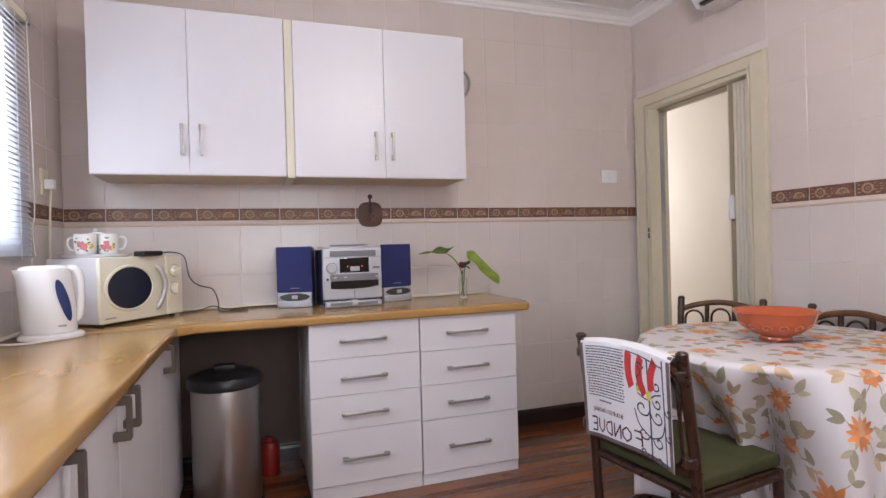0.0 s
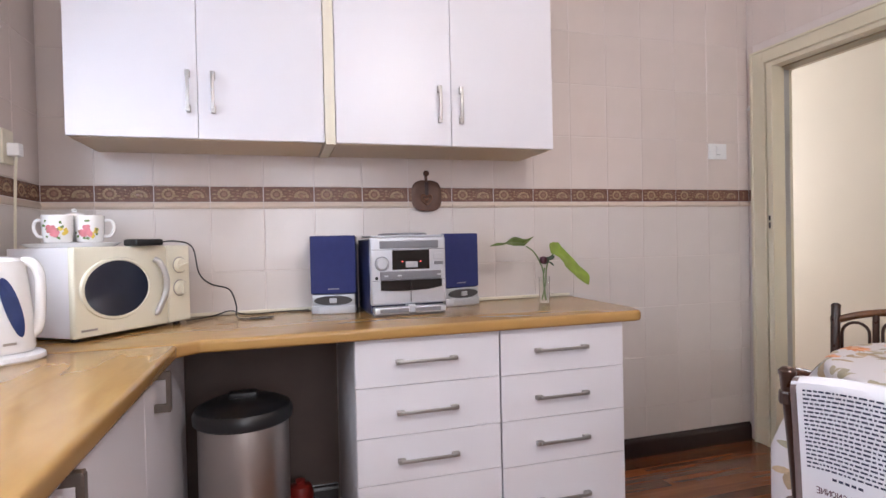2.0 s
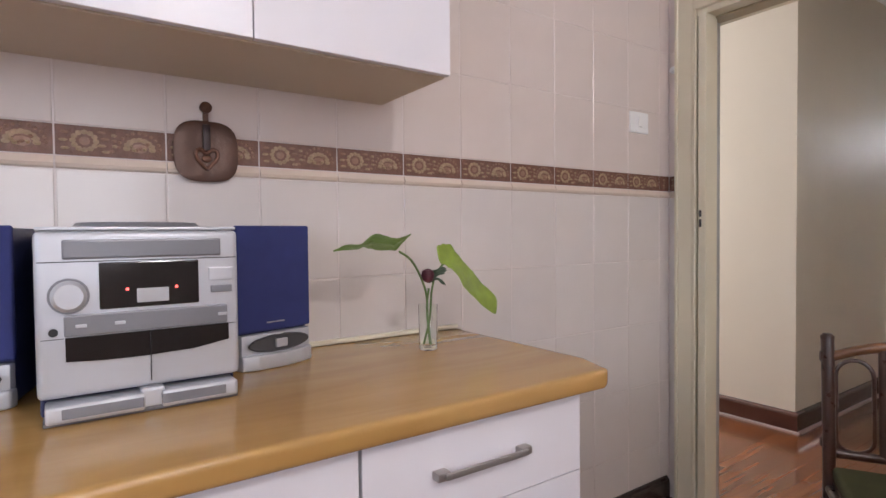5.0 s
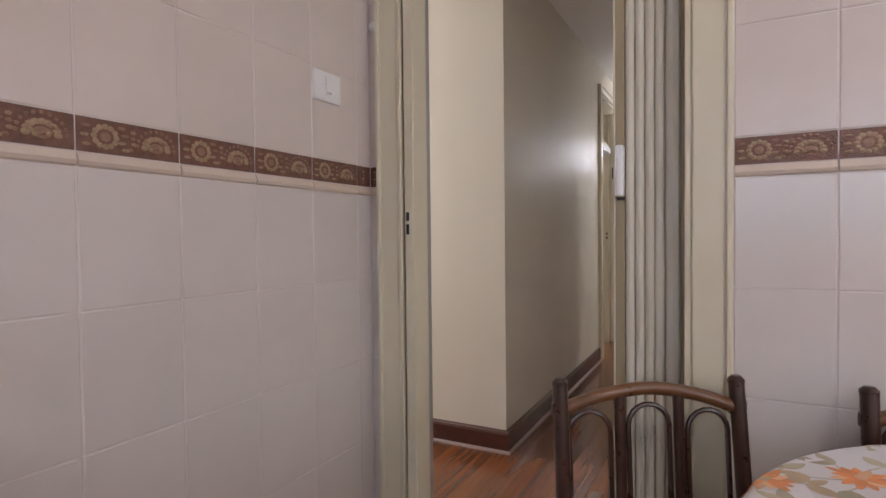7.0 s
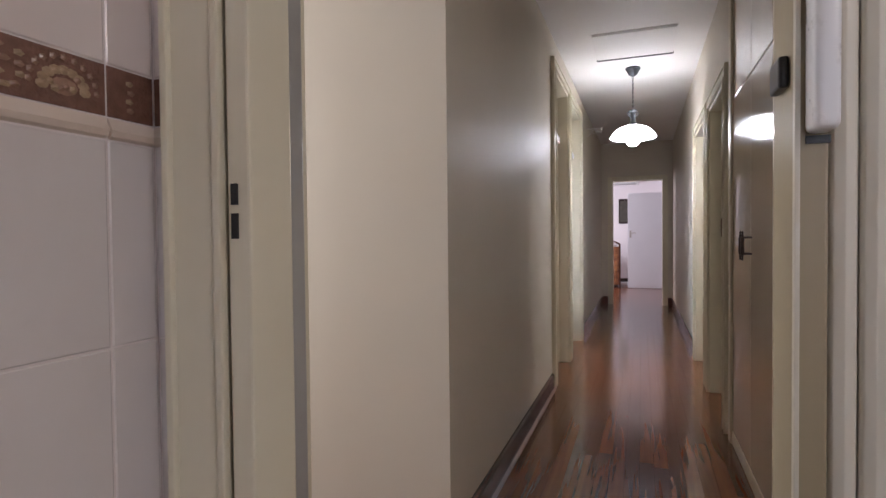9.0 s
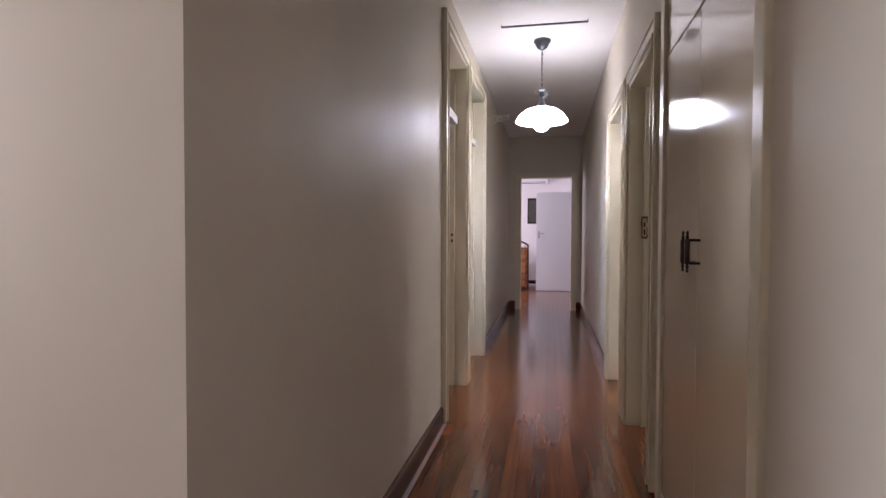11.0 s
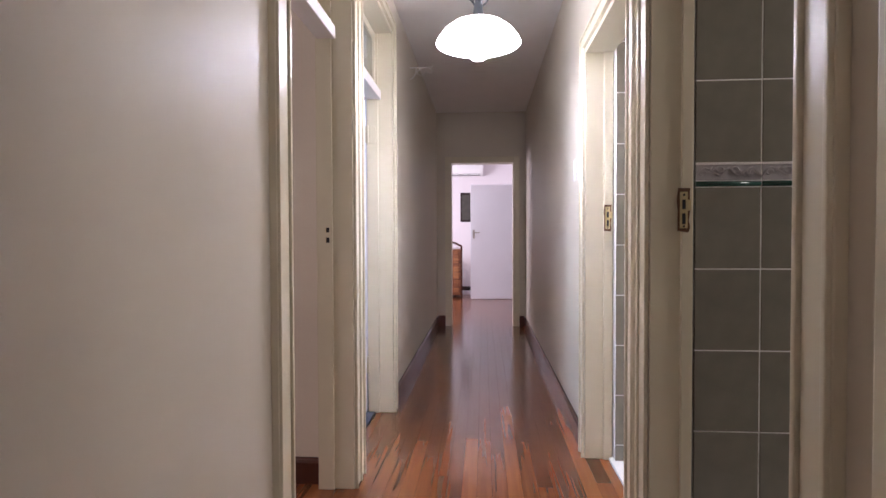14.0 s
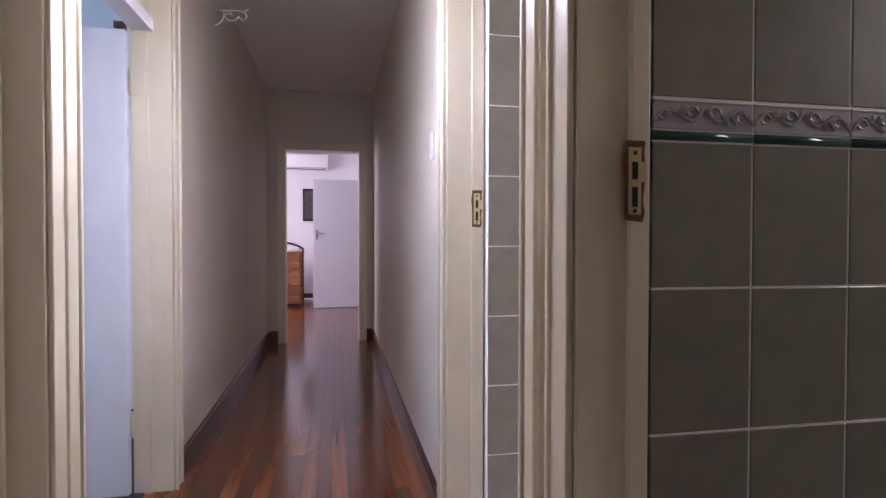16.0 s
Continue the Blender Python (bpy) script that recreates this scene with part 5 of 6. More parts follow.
th = thing("glass_vase", "small clear glass tumbler holding two leaves and a dark flower", "vase", at=(VX, VY, 0.825))
v = part("glass", lathe([(0.020, 0.0), (0.022, 0.004), (0.024, 0.110), (0.0225, 0.110), (0.0205, 0.012), (0.002, 0.010)], (0, 0, 0), 28), "glass", th, smooth=True)
v.visible_shadow = False
for pts in ([(0.008, 0, 0.012), (0.0, 0, 0.07), (-0.004, 0, 0.135), (-0.030, -0.012, 0.185), (-0.062, -0.025, 0.222), (-0.096, -0.030, 0.243)], [(-0.010, 0.004, 0.014), (0.006, 0.0, 0.08), (0.010, -0.002, 0.140), (0.022, -0.006, 0.185), (0.050, -0.008, 0.215)], [(0.0, -0.008, 0.014), (-0.004, -0.002, 0.10), (0.0, -0.006, 0.150)]):
    part("stem", tube(smooth_path(pts, 5), 0.0028, 6), "stem", th, smooth=True)


def leaf(outline, ridge, material, curve):
    """A leaf blade: outline and midrib are given as (x, y, z) rows of left edge, midrib and right edge."""
    bm = bmesh.new()
    rows = []
    for e1, mid, e2 in outline:
        a, b, c = Vector(e1), Vector(mid), Vector(e2)
        rows.append([bm.verts.new(p) for p in (a, (a + b) / 2 + Vector((0, 0, curve)), b, (b + c) / 2 + Vector((0, 0, curve)), c)])
    for p, q in zip(rows, rows[1:]):
        for k in range(4):
            bm.faces.new((p[k], p[k + 1], q[k + 1], q[k]))
    bmesh.ops.remove_doubles(bm, verts=bm.verts, dist=1e-5)
    ob = part("leaf", bm, material, th, smooth=True)
    md = ob.modifiers.new("thick", "SOLIDIFY")
    md.thickness = 0.0008
    sb = ob.modifiers.new("round", "SUBSURF")
    sb.levels = sb.render_levels = 1
    return ob



def leaf_rows(upper, lower, deep, near, tip_y=0.0):
    """Rows across a leaf between its two outlines of (x, z), the upper one lying deeper than the lower."""
    def fine(line):
        pts = smooth_path([(x, 0, z) for x, z in line], 4)
        return [(p.x, p.z) for p in pts]

    upper, lower = fine(upper), fine(lower)
    jag = random.Random(8)
    out, n = [], len(upper)
    for i, ((xa, za), (xb, zb)) in enumerate(zip(upper, lower)):
        k = math.sin(math.pi * min(1, (i + 0.25) / (n - 0.5)))
        za, zb = za + k * jag.uniform(-0.0035, 0.0035), zb + k * (jag.uniform(-0.004, 0.004) + 0.004 * math.sin(i * 0.9))
        a = (xa + 0.58 * deep * k, deep * k + tip_y, za)
        b = (xb - 0.58 * near * k, -near * k + tip_y, zb)
        out.append((a, tuple((p + q) / 2 - (0.007 * k if c == 2 else 0) for c, (p, q) in enumerate(zip(a, b))), b))
    return out


leaf(leaf_rows([(-0.246, 0.245), (-0.216, 0.260), (-0.180, 0.264), (-0.145, 0.288), (-0.108, 0.277), (-0.078, 0.274), (-0.045, 0.281)],
               [(-0.246, 0.2445), (-0.212, 0.250), (-0.176, 0.251), (-0.140, 0.250), (-0.096, 0.242), (-0.070, 0.262), (-0.045, 0.280)], 0.050, 0.035), None, "leaf", 0.006)
leaf(leaf_rows([(0.052, 0.256), (0.073, 0.255), (0.090, 0.236), (0.112, 0.214), (0.146, 0.180), (0.178, 0.146), (0.221, 0.112), (0.219, 0.066)],
               [(0.027, 0.250), (0.031, 0.225), (0.042, 0.206), (0.079, 0.190), (0.098, 0.160), (0.122, 0.135), (0.161, 0.098), (0.217, 0.064)], 0.012, 0.022), None, "leaf_light", 0.006)
part("bud", turned(lathe([(0.002, 0), (0.012, 0.006), (0.016, 0.018), (0.013, 0.030), (0.004, 0.034)], (0, 0, 0), 14), Matrix.Translation((-0.012, -0.020, 0.165))), "rosebud", th, smooth=True)
rng = random.Random(5)
for k in range(9):
    a = rng.uniform(-0.6, 1.4)
    r = rng.uniform(0.03, 0.055)
    part("sepal", tube(smooth_path([(0.0, -0.005, 0.165), (0.5 * r * math.cos(a), -0.020, 0.180 + 0.3 * r * math.sin(a)), (r * math.cos(a), -0.026, 0.175 + 0.5 * r * math.sin(a * 2))], 3), [0.003] * 6 + [0.0008], 5), "dark_stem", th)

# ---- round table with its cloth ----
M["cane"] = mat("dark_stained_cane", (0.040, 0.016, 0.010), 0.28, vary=0.45, scale=22, bump=0.15, bump_scale=40, coat=0.3)
M["cane_top"] = mat("brown_cane_rail", (0.14, 0.058, 0.022), 0.28, vary=0.45, scale=16, bump=0.15, bump_scale=40, coat=0.3)
M["cushion"] = mat("olive_green_cushion", (0.050, 0.053, 0.017), 0.85, vary=0.2, scale=14, bump=0.4, bump_scale=250)
M["cloth"] = mat("white_cotton", (0.72, 0.69, 0.71), 0.5, vary=0.03, scale=5, bump=0.25, bump_scale=300)
M["orange"] = mat("orange_flower_print", (0.72, 0.27, 0.10), 0.55, vary=0.22, scale=22, island=0.15)
M["orange_pale"] = mat("pale_orange_print", (0.78, 0.46, 0.27), 0.55, vary=0.15, scale=22, island=0.12)
M["sage"] = mat("grey_olive_leaf_print", (0.42, 0.375, 0.27), 0.55, vary=0.2, scale=22, island=0.25)
M["gold_leaf"] = mat("golden_brown_leaf_print", (0.48, 0.36, 0.23), 0.55, vary=0.25, scale=22, island=0.25)
M["taupe"] = mat("taupe_scroll_print", (0.42, 0.36, 0.30), 0.55, vary=0.15, scale=22)
TCX, TCY, TR, TZ = -0.570, -1.500, 0.480, 0.730
SEAT_AT = math.pi + 0.17  # where a chair seat pushes the cloth in
th = thing("round_table", "round wooden table under a flowered cloth", "table", at=(TCX, TCY, 0))
part("tabletop", lathe([(0.001, 0.700), (TR - 0.02, 0.700), (TR - 0.010, 0.706), (TR - 0.010, 0.720), (TR - 0.02, 0.7255), (0.001, 0.7255)], (0, 0, 0), 48), "cane_top", th)
for k in range(4):
    a = math.pi / 4 + k * math.pi / 2
    part("leg", tube([(0.30 * math.cos(a), 0.30 * math.sin(a), 0.0), (0.27 * math.cos(a), 0.27 * math.sin(a), 0.70)], 0.024, 10), "cane", th)


def cloth_point(px, py, lift=0.0):
    """Where a point of the flat cloth lies once it is draped over the table."""
    s, a = math.hypot(px, py), math.atan2(py, px)
    bend = 0.022
    if s <= TR:
        r, z = s, TZ
        nr, nz = 0.0, 1.0
    elif s < TR + bend * math.pi / 2:
        q = (s - TR) / bend
        r, z = TR + bend * math.sin(q), TZ - bend * (1 - math.cos(q))
        nr, nz = math.sin(q), math.cos(q)
    else:
        r, z = TR + bend, TZ - bend - (s - TR - bend * math.pi / 2)
        nr, nz = 1.0, 0.05
    d = max(0.0, TZ - 0.02 - z)
    fold = 0.052 * math.sin(9 * a + 1.6) + 0.034 * math.sin(14 * a + 2.4) + 0.018 * math.sin(23 * a + 1.0)
    r += min(1.0, d / 0.28) ** 0.75 * (0.045 + 1.15 * fold)
    aside = abs(math.remainder(a - SEAT_AT, 2 * math.pi)) / 0.60
    r -= 0.235 * math.exp(-aside ** 4) * min(1.0, d / 0.26)
    z += 0.0012 * math.sin(9 * px + 4 * py) if s < TR else 0
    r, z = r + nr * lift, z + nz * lift
    return (r * math.cos(a), r * math.sin(a), z)


CR = TR + 0.60
bm = bmesh.new()
NA, grid = 220, []
radii = [0.001] + [TR * i / 6 for i in range(1, 6)] + [TR + 0.034 * i / 5 for i in range(0, 6)] + [TR + 0.034 + (CR - TR - 0.034) * i / 16 for i in range(1, 17)]
for s in radii:
    grid.append([bm.verts.new(cloth_point(s * math.cos(2 * math.pi * i / NA), s * math.sin(2 * math.pi * i / NA))) for i in range(NA)])
for a, b in zip(grid, grid[1:]):
    for i in range(NA):
        j = (i + 1) % NA
        bm.faces.new((a[i], a[j], b[j], b[i]))
bmesh.ops.recalc_face_normals(bm, faces=bm.faces)
th = thing("tablecloth", "white tablecloth printed with orange flowers and olive leaves", "tablecloth", at=(TCX, TCY, 0))
tc = part("cloth", bm, "cloth", th, smooth=True)
sol = tc.modifiers.new("thick", "SOLIDIFY")
sol.thickness, sol.offset = 0.0012, -1
rng = random.Random(11)
prints = {k: bmesh.new() for k in ("orange", "orange_pale", "sage", "gold_leaf", "taupe")}


def print_patch(kind, outline, centre, lift):
    """A printed shape: a fan of rings about its centre, laid on the cloth."""
    bm = prints[kind]
    cx, cy = centre
    n = len(outline)
    mid = bm.verts.new(cloth_point(cx, cy, lift))
    prev = None
    for f in (0.35, 0.7, 1.0):
        ring = [bm.verts.new(cloth_point(cx + (x - cx) * f, cy + (y - cy) * f, lift)) for x, y in outline]
        for i in range(n):
            j = (i + 1) % n
            if prev is None:
                bm.faces.new((mid, ring[i], ring[j]))
            else:
                bm.faces.new((prev[i], ring[i], ring[j], prev[j]))
        prev = ring


def petal(kind, x, y, ang, length, width, lift, pointed=0.0):
    pts = []
    for i in range(12):
        q = 2 * math.pi * i / 12
        u, v = length * (0.5 + 0.5 * math.cos(q)), width * math.sin(q) * ((0.75 + 0.35 * math.cos(q)) if not pointed else (1 - pointed * abs(math.cos(q)) ** 3) * (1 - 0.25 * math.cos(q)))
        pts.append((x + u * math.cos(ang) - v * math.sin(ang), y + u * math.sin(ang) + v * math.cos(ang)))
    print_patch(kind, pts, (x + 0.55 * length * math.cos(ang), y + 0.55 * length * math.sin(ang)), lift)


def stroke(kind, pts, w, lift):
    bm = prints[kind]
    sm = [p for p in smooth_path([(x, y, 0) for x, y in pts], 5)]
    prev = None
    for i, p in enumerate(sm):
        d = (sm[min(i + 1, len(sm) - 1)] - sm[max(i - 1, 0)]).normalized()
        ww = w * (0.4 + 0.6 * math.sin(math.pi * (i + 1) / (len(sm) + 1)))
        a = bm.verts.new(cloth_point(p.x - d.y * ww, p.y + d.x * ww, lift))
        b = bm.verts.new(cloth_point(p.x + d.y * ww, p.y - d.x * ww, lift))
        if prev:
            bm.faces.new((prev[0], prev[1], b, a))
        prev = (a, b)


spots = []
tries = 0
while len(spots) < 100 and tries < 9000:
    tries += 1
    r, a = (CR - 0.16) * math.sqrt(rng.random()), rng.uniform(0, 2 * math.pi)
    x, y = r * math.cos(a), r * math.sin(a)
    if all(math.hypot(x - u, y - v) > 0.145 for u, v in spots):
        spots.append((x, y))
for n, (x, y) in enumerate(spots):
    size = rng.choice((0.026, 0.034, 0.046, 0.060))
    big = size > 0.04
    a0 = rng.uniform(0, 6)
    for k in range(5):
        la = a0 + k * 1.256 + rng.uniform(-0.3, 0.3)
        L = size + rng.uniform(0.005, 0.035)
        kind = rng.choice(("sage", "sage", "gold_leaf"))
        bx, by = x + L * math.cos(la), y + L * math.sin(la)
        stroke("sage", [(x, y), (x + 0.5 * L * math.cos(la + 0.2), y + 0.5 * L * math.sin(la + 0.2)), (bx, by)], 0.0018, 0.0006)
        for s in ((-0.55, 0.5) if k % 2 else (0.0, 0.9)):
            length = rng.uniform(0.040, 0.062)
            petal(kind, bx, by, la + s + rng.uniform(-0.25, 0.25), length, length * rng.uniform(0.19, 0.27), 0.0008 + 0.0001 * (k % 3), 0.6)
    petals = 13 if big else 6
    for k in range(petals):
        petal("orange" if (n + k) % 4 else "orange_pale", x, y, a0 + 2 * math.pi * k / petals, size * rng.uniform(0.85, 1.15), size * (0.19 if big else 0.36), 0.0012 + 0.0001 * (k % 3), 0.35)
    petal("orange_pale" if n % 2 else "gold_leaf", x - size * 0.25, y, 0, size * 0.5, size * 0.25, 0.0017)
for k in range(15):
    a = 2 * math.pi * k / 15
    for rr, flip in ((CR - 0.085, 1), (CR - 0.085, -1)):
        pts = []
        for t in range(11):
            q = t / 10
            ang = a + flip * (0.02 + 0.20 * q)
            r = rr + 0.035 * math.sin(q * math.pi * 2)
            pts.append((r * math.cos(ang), r * math.sin(ang)))
        stroke("taupe", pts, 0.0065, 0.0010)
        cx, cy = (rr + 0.01) * math.cos(a + flip * 0.09), (rr + 0.01) * math.sin(a + flip * 0.09)
        stroke("taupe", [(cx + (0.034 - 0.0042 * t) * math.cos(a + flip * t * 0.9), cy + (0.034 - 0.0042 * t) * math.sin(a + flip * t * 0.9)) for t in range(8)], 0.0055, 0.0012)
labels = {"orange": "orange flower print", "orange_pale": "pale orange flower print", "sage": "grey-green leaf print", "gold_leaf": "golden brown leaf print", "taupe": "taupe scroll border print"}
for k, b in prints.items():
    part("printed_pattern", b, k, th, labels[k], smooth=True, kind="stuff")

# ---- bowl ----
M["terracotta"] = mat("glazed_terracotta", (0.52, 0.105, 0.035), 0.16, vary=0.08, scale=14, coat=0.4)
M["terra_light"] = mat("pale_scroll_glaze", (0.60, 0.22, 0.13), 0.3, vary=0.1)
th = thing("bowl", "glazed orange terracotta bowl with a pale scroll band on the tablecloth", "bowl", at=(-0.585, -1.490, TZ + 0.003))
prof = [(0.050, 0.0), (0.054, 0.004), (0.052, 0.014), (0.080, 0.026), (0.108, 0.048), (0.126, 0.072), (0.134, 0.096), (0.145, 0.106), (0.141, 0.109), (0.128, 0.098), (0.100, 0.052), (0.070, 0.034), (0.040, 0.020), (0.002, 0.018)]
part("bowl", lathe(prof, (0, 0, 0), 56), "terracotta", th, smooth=True)
for k in range(14):
    a = 2 * math.pi * k / 14
    pts = []
    for t in range(9):
        q = t * 0.75
        rr = 0.016 - 0.0016 * t
        z = 0.052 + rr * math.sin(q)
        aa = a + rr * math.cos(q) / 0.095
        rad = 0.0765 + 0.0455 * math.sin(min(1.5, max(0.0, (z - 0.023) / 0.034))) + 0.0014
        pts.append((rad * math.cos(aa), rad * math.sin(aa), z))
    part("scroll", tube(pts, 0.0014, 5), "terra_light", th)

# ---- cane chairs ----


def cane_chair(m, label, w=0.38):
    """A chair whose back stands along local x, looking along local y, its back at y = 0."""
    th = thing("cane_chair", label, "dining chair", group="chairs round the table")
    th.matrix_world = m
    h = w / 2
    lean = 0.035
    for x in (-h, h):
        part("back_leg", tube(smooth_path([(x, 0.045, 0.0), (x, 0.025, 0.25), (x, 0.012, 0.45), (x, -0.012, 0.65), (x, -lean, 0.805)], 4), 0.0165, 12), "cane", th, smooth=True)
        part("cap", lathe([(0.0175, -0.008), (0.018, 0.0), (0.010, 0.008), (0.001, 0.009)], (x, -lean, 0.803), 12), "cane", th, smooth=True)
        for z in (0.745, 0.505):
            part("binding", lathe([(0.018, -0.014), (0.0195, -0.010), (0.0195, 0.010), (0.018, 0.014)], (x, -lean * (z - 0.35) / 0.45, z), 12), "cane", th)
        part("front_leg", tube([(x * 0.97, 0.385, 0.0), (x * 0.97, 0.375, 0.405)], 0.0155, 12), "cane", th, smooth=True)
        part("side_rail", tube([(x, 0.02, 0.385), (x * 0.97, 0.380, 0.385)], 0.0125, 10), "cane", th, smooth=True)
        part("side_stretcher", tube(smooth_path([(x, 0.036, 0.14), (x, 0.20, 0.20), (x * 0.97, 0.380, 0.14)], 5), 0.010, 8), "cane", th, smooth=True)
    yb = lambda z: -lean * max(0.0, (z - 0.35) / 0.45)
    part("top_rail", tube(smooth_path([(-h, yb(0.745), 0.742), (-h * 0.55, yb(0.77), 0.772), (0, yb(0.785) - 0.008, 0.785), (h * 0.55, yb(0.77), 0.772), (h, yb(0.745), 0.742)], 6), 0.0145, 12), "cane_top", th, "brown arched cane rail", smooth=True)
    part("lower_rail", tube([(-h, yb(0.475), 0.475), (h, yb(0.475), 0.475)], 0.0125, 10), "cane", th, smooth=True)
    part("seat_back_rail", tube([(-h, 0.015, 0.400), (h, 0.015, 0.400)], 0.0125, 10), "cane", th, smooth=True)
    part("front_rail", tube([(-h * 0.97, 0.380, 0.392), (h * 0.97, 0.380, 0.392)], 0.0135, 10), "cane", th, smooth=True)
    part("front_stretcher", tube([(-h * 0.97, 0.383, 0.16), (h * 0.97, 0.383, 0.16)], 0.010, 8), "cane", th, smooth=True)
    for x in (-w / 6, w / 6):
        part("upright", tube([(x, yb(0.475), 0.475), (x, yb(0.775), 0.772)], 0.0115, 10), "cane", th, smooth=True)
    for k in (-1, 0, 1):
        cx, rx = k * w / 3, w / 6 - 0.020
        z0, z1 = 0.490 + rx * 0.6, (0.752 if k == 0 else 0.738) - rx
        pts = [(cx + rx * math.cos(t), z1 + rx * math.sin(t)) for t in [math.pi * i / 9 for i in range(10)]] + [(cx + rx * math.cos(t), z0 + rx * 0.8 * math.sin(t)) for t in [math.pi + math.pi * i / 9 for i in range(10)]]
        part("loop", tube([(x, yb(z) - 0.004, z) for x, z in pts], 0.0058, 8, closed=True), "cane", th, smooth=True)
    part("seat_frame", box(-h + 0.006, h - 0.006, 0.02, 0.375, 0.392, 0.408, 0.004), "cane", th)
    part("cushion", box(-h + 0.004, h - 0.004, 0.022, 0.395, 0.409, 0.452, 0.018, seg=4), "cushion", th, "olive green seat cushion", smooth=True)
    return th


def face(centre, forward):
    f = Vector(forward).normalized()
    return Matrix.Translation((centre[0], centre[1], 0)) @ Matrix.Rotation(math.atan2(f.y, f.x) - math.pi / 2, 4, "Z")


cane_chair(face((-0.196, -0.853), (-0.875, -0.484)), "dark cane dining chair with an olive cushion beside the kitchen doorway", 0.384)
cane_chair(face((-0.085, -1.425), (-1.0, -0.04)), "dark cane dining chair with an olive cushion against the tiled wall", 0.37)
chair_1 = cane_chair(face((-1.312, -1.612), (0.992, 0.125)), "dark cane dining chair with a printed towel over its back", 0.405)

# ---- towel over the chair back ----
M["towel"] = mat("white_tea_towel", (0.80, 0.79, 0.82), 0.85, vary=0.03, scale=8, bump=0.4, bump_scale=350)
M["towel_edge"] = mat("grey_brown_towel_edge", (0.16, 0.12, 0.115), 0.85, vary=0.1, scale=40)
M["ink"] = mat("dark_blue_black_print", (0.03, 0.035, 0.07), 0.8)
M["ink_red"] = mat("red_print", (0.62, 0.045, 0.045), 0.8, vary=0.15, scale=30)
M["ink_plum"] = mat("plum_print", (0.10, 0.03, 0.05), 0.8)
M["ink_yellow"] = mat("yellow_print", (0.72, 0.62, 0.06), 0.8)
th = thing("tea_towel", "white printed tea towel with grey hems over a chair back", "towel")
th.matrix_world = face((-1.312, -1.612), (0.992, 0.125))
TW, T_IN, T_OUT = 0.362, 0.16, 0.322


def towel_point(u, v, lift=0.0):
    """u across (0 to 1), v metres down the outer face from the rail (less than 0: the inner face)."""
    x = (u - 0.5) * TW
    top = 0.790 - 0.07 * (u - 0.5) ** 2 - 0.004 * (u - 0.5)
    r = 0.022
    wave = 0.006 * math.sin(u * 9 + 0.8) * min(1, abs(v) / 0.2)
    yt = -0.036
    if v > r:
        return (x * (1 - 0.02 * v), yt - r - lift + wave - 0.0 * v + 0.055 * max(0, v - r) * 0.8, top - (v - r) * 0.995)
    if v < -r:
        return (x, yt + r + lift - wave * 0.5 + 0.05 * max(0, -v - r), top - (-v - r))
    q = v / r * math.pi / 2
    return (x, yt - (r + lift) * math.sin(q), top + (r + lift) * math.cos(q) - lift * 0)


def towel_sheet(u0, u1, v0, v1, lift, nu, nv, material, name, label=""):
    bm = bmesh.new()
    g = [[bm.verts.new(towel_point(u0 + (u1 - u0) * i / nu, v0 + (v1 - v0) * j / nv, lift)) for i in range(nu + 1)] for j in range(nv + 1)]
    for j in range(nv):
        for i in range(nu):
            bm.faces.new((g[j][i], g[j][i + 1], g[j + 1][i + 1], g[j + 1][i]))
    bmesh.ops.recalc_face_normals(bm, faces=bm.faces)
    ob = part(name, bm, material, th, label, smooth=True)
    if lift == 0:
        md = ob.modifiers.new("thick", "SOLIDIFY")
        md.thickness, md.offset = 0.002, 0
    return ob


towel_sheet(0, 1, -T_IN, T_OUT, 0.0, 30, 44, "towel", "sheet", "white cotton sheet")
towel_sheet(0.0, 0.035, -T_IN, T_OUT, 0.0016, 2, 40, "towel_edge", "hem")
towel_sheet(0.965, 1.0, -T_IN, T_OUT, 0.0016, 2, 40, "towel_edge", "hem")
towel_sheet(0.035, 0.965, T_OUT - 0.012, T_OUT, 0.0016, 26, 2, "towel_edge", "hem")


def ink_stroke(bm, pts, w, lift=0.0017):
    sm = smooth_path([(x, y, 0) for x, y in pts], 4)
    prev = None
    for i, p in enumerate(sm):
        d = (sm[min(i + 1, len(sm) - 1)] - sm[max(i - 1, 0)]).normalized()
        a = bm.verts.new(towel_point(p.x - d.y * w / TW, p.y + d.x * w, lift))
        b = bm.verts.new(towel_point(p.x + d.y * w / TW, p.y - d.x * w, lift))
        if prev:
            bm.faces.new((prev[0], prev[1], b, a))
        prev = (a, b)


rng = random.Random(3)
ink, red, plum, yellow = bmesh.new(), bmesh.new(), bmesh.new(), bmesh.new()
for k in range(19):
    v, u = 0.026 + k * 0.0088, 0.07
    end = 0.53 - 0.01 * (k % 2)
    while u < end:
        n = rng.uniform(0.010, 0.040)
        ink_stroke(ink, [(u, v), (min(end, u + n), v)], 0.0019)
        u += n + 0.008
for k in range(5):
    ink_stroke(ink, [(0.21 + 0.035 * k, 0.200), (0.235 + 0.035 * k, 0.200)], 0.0026)


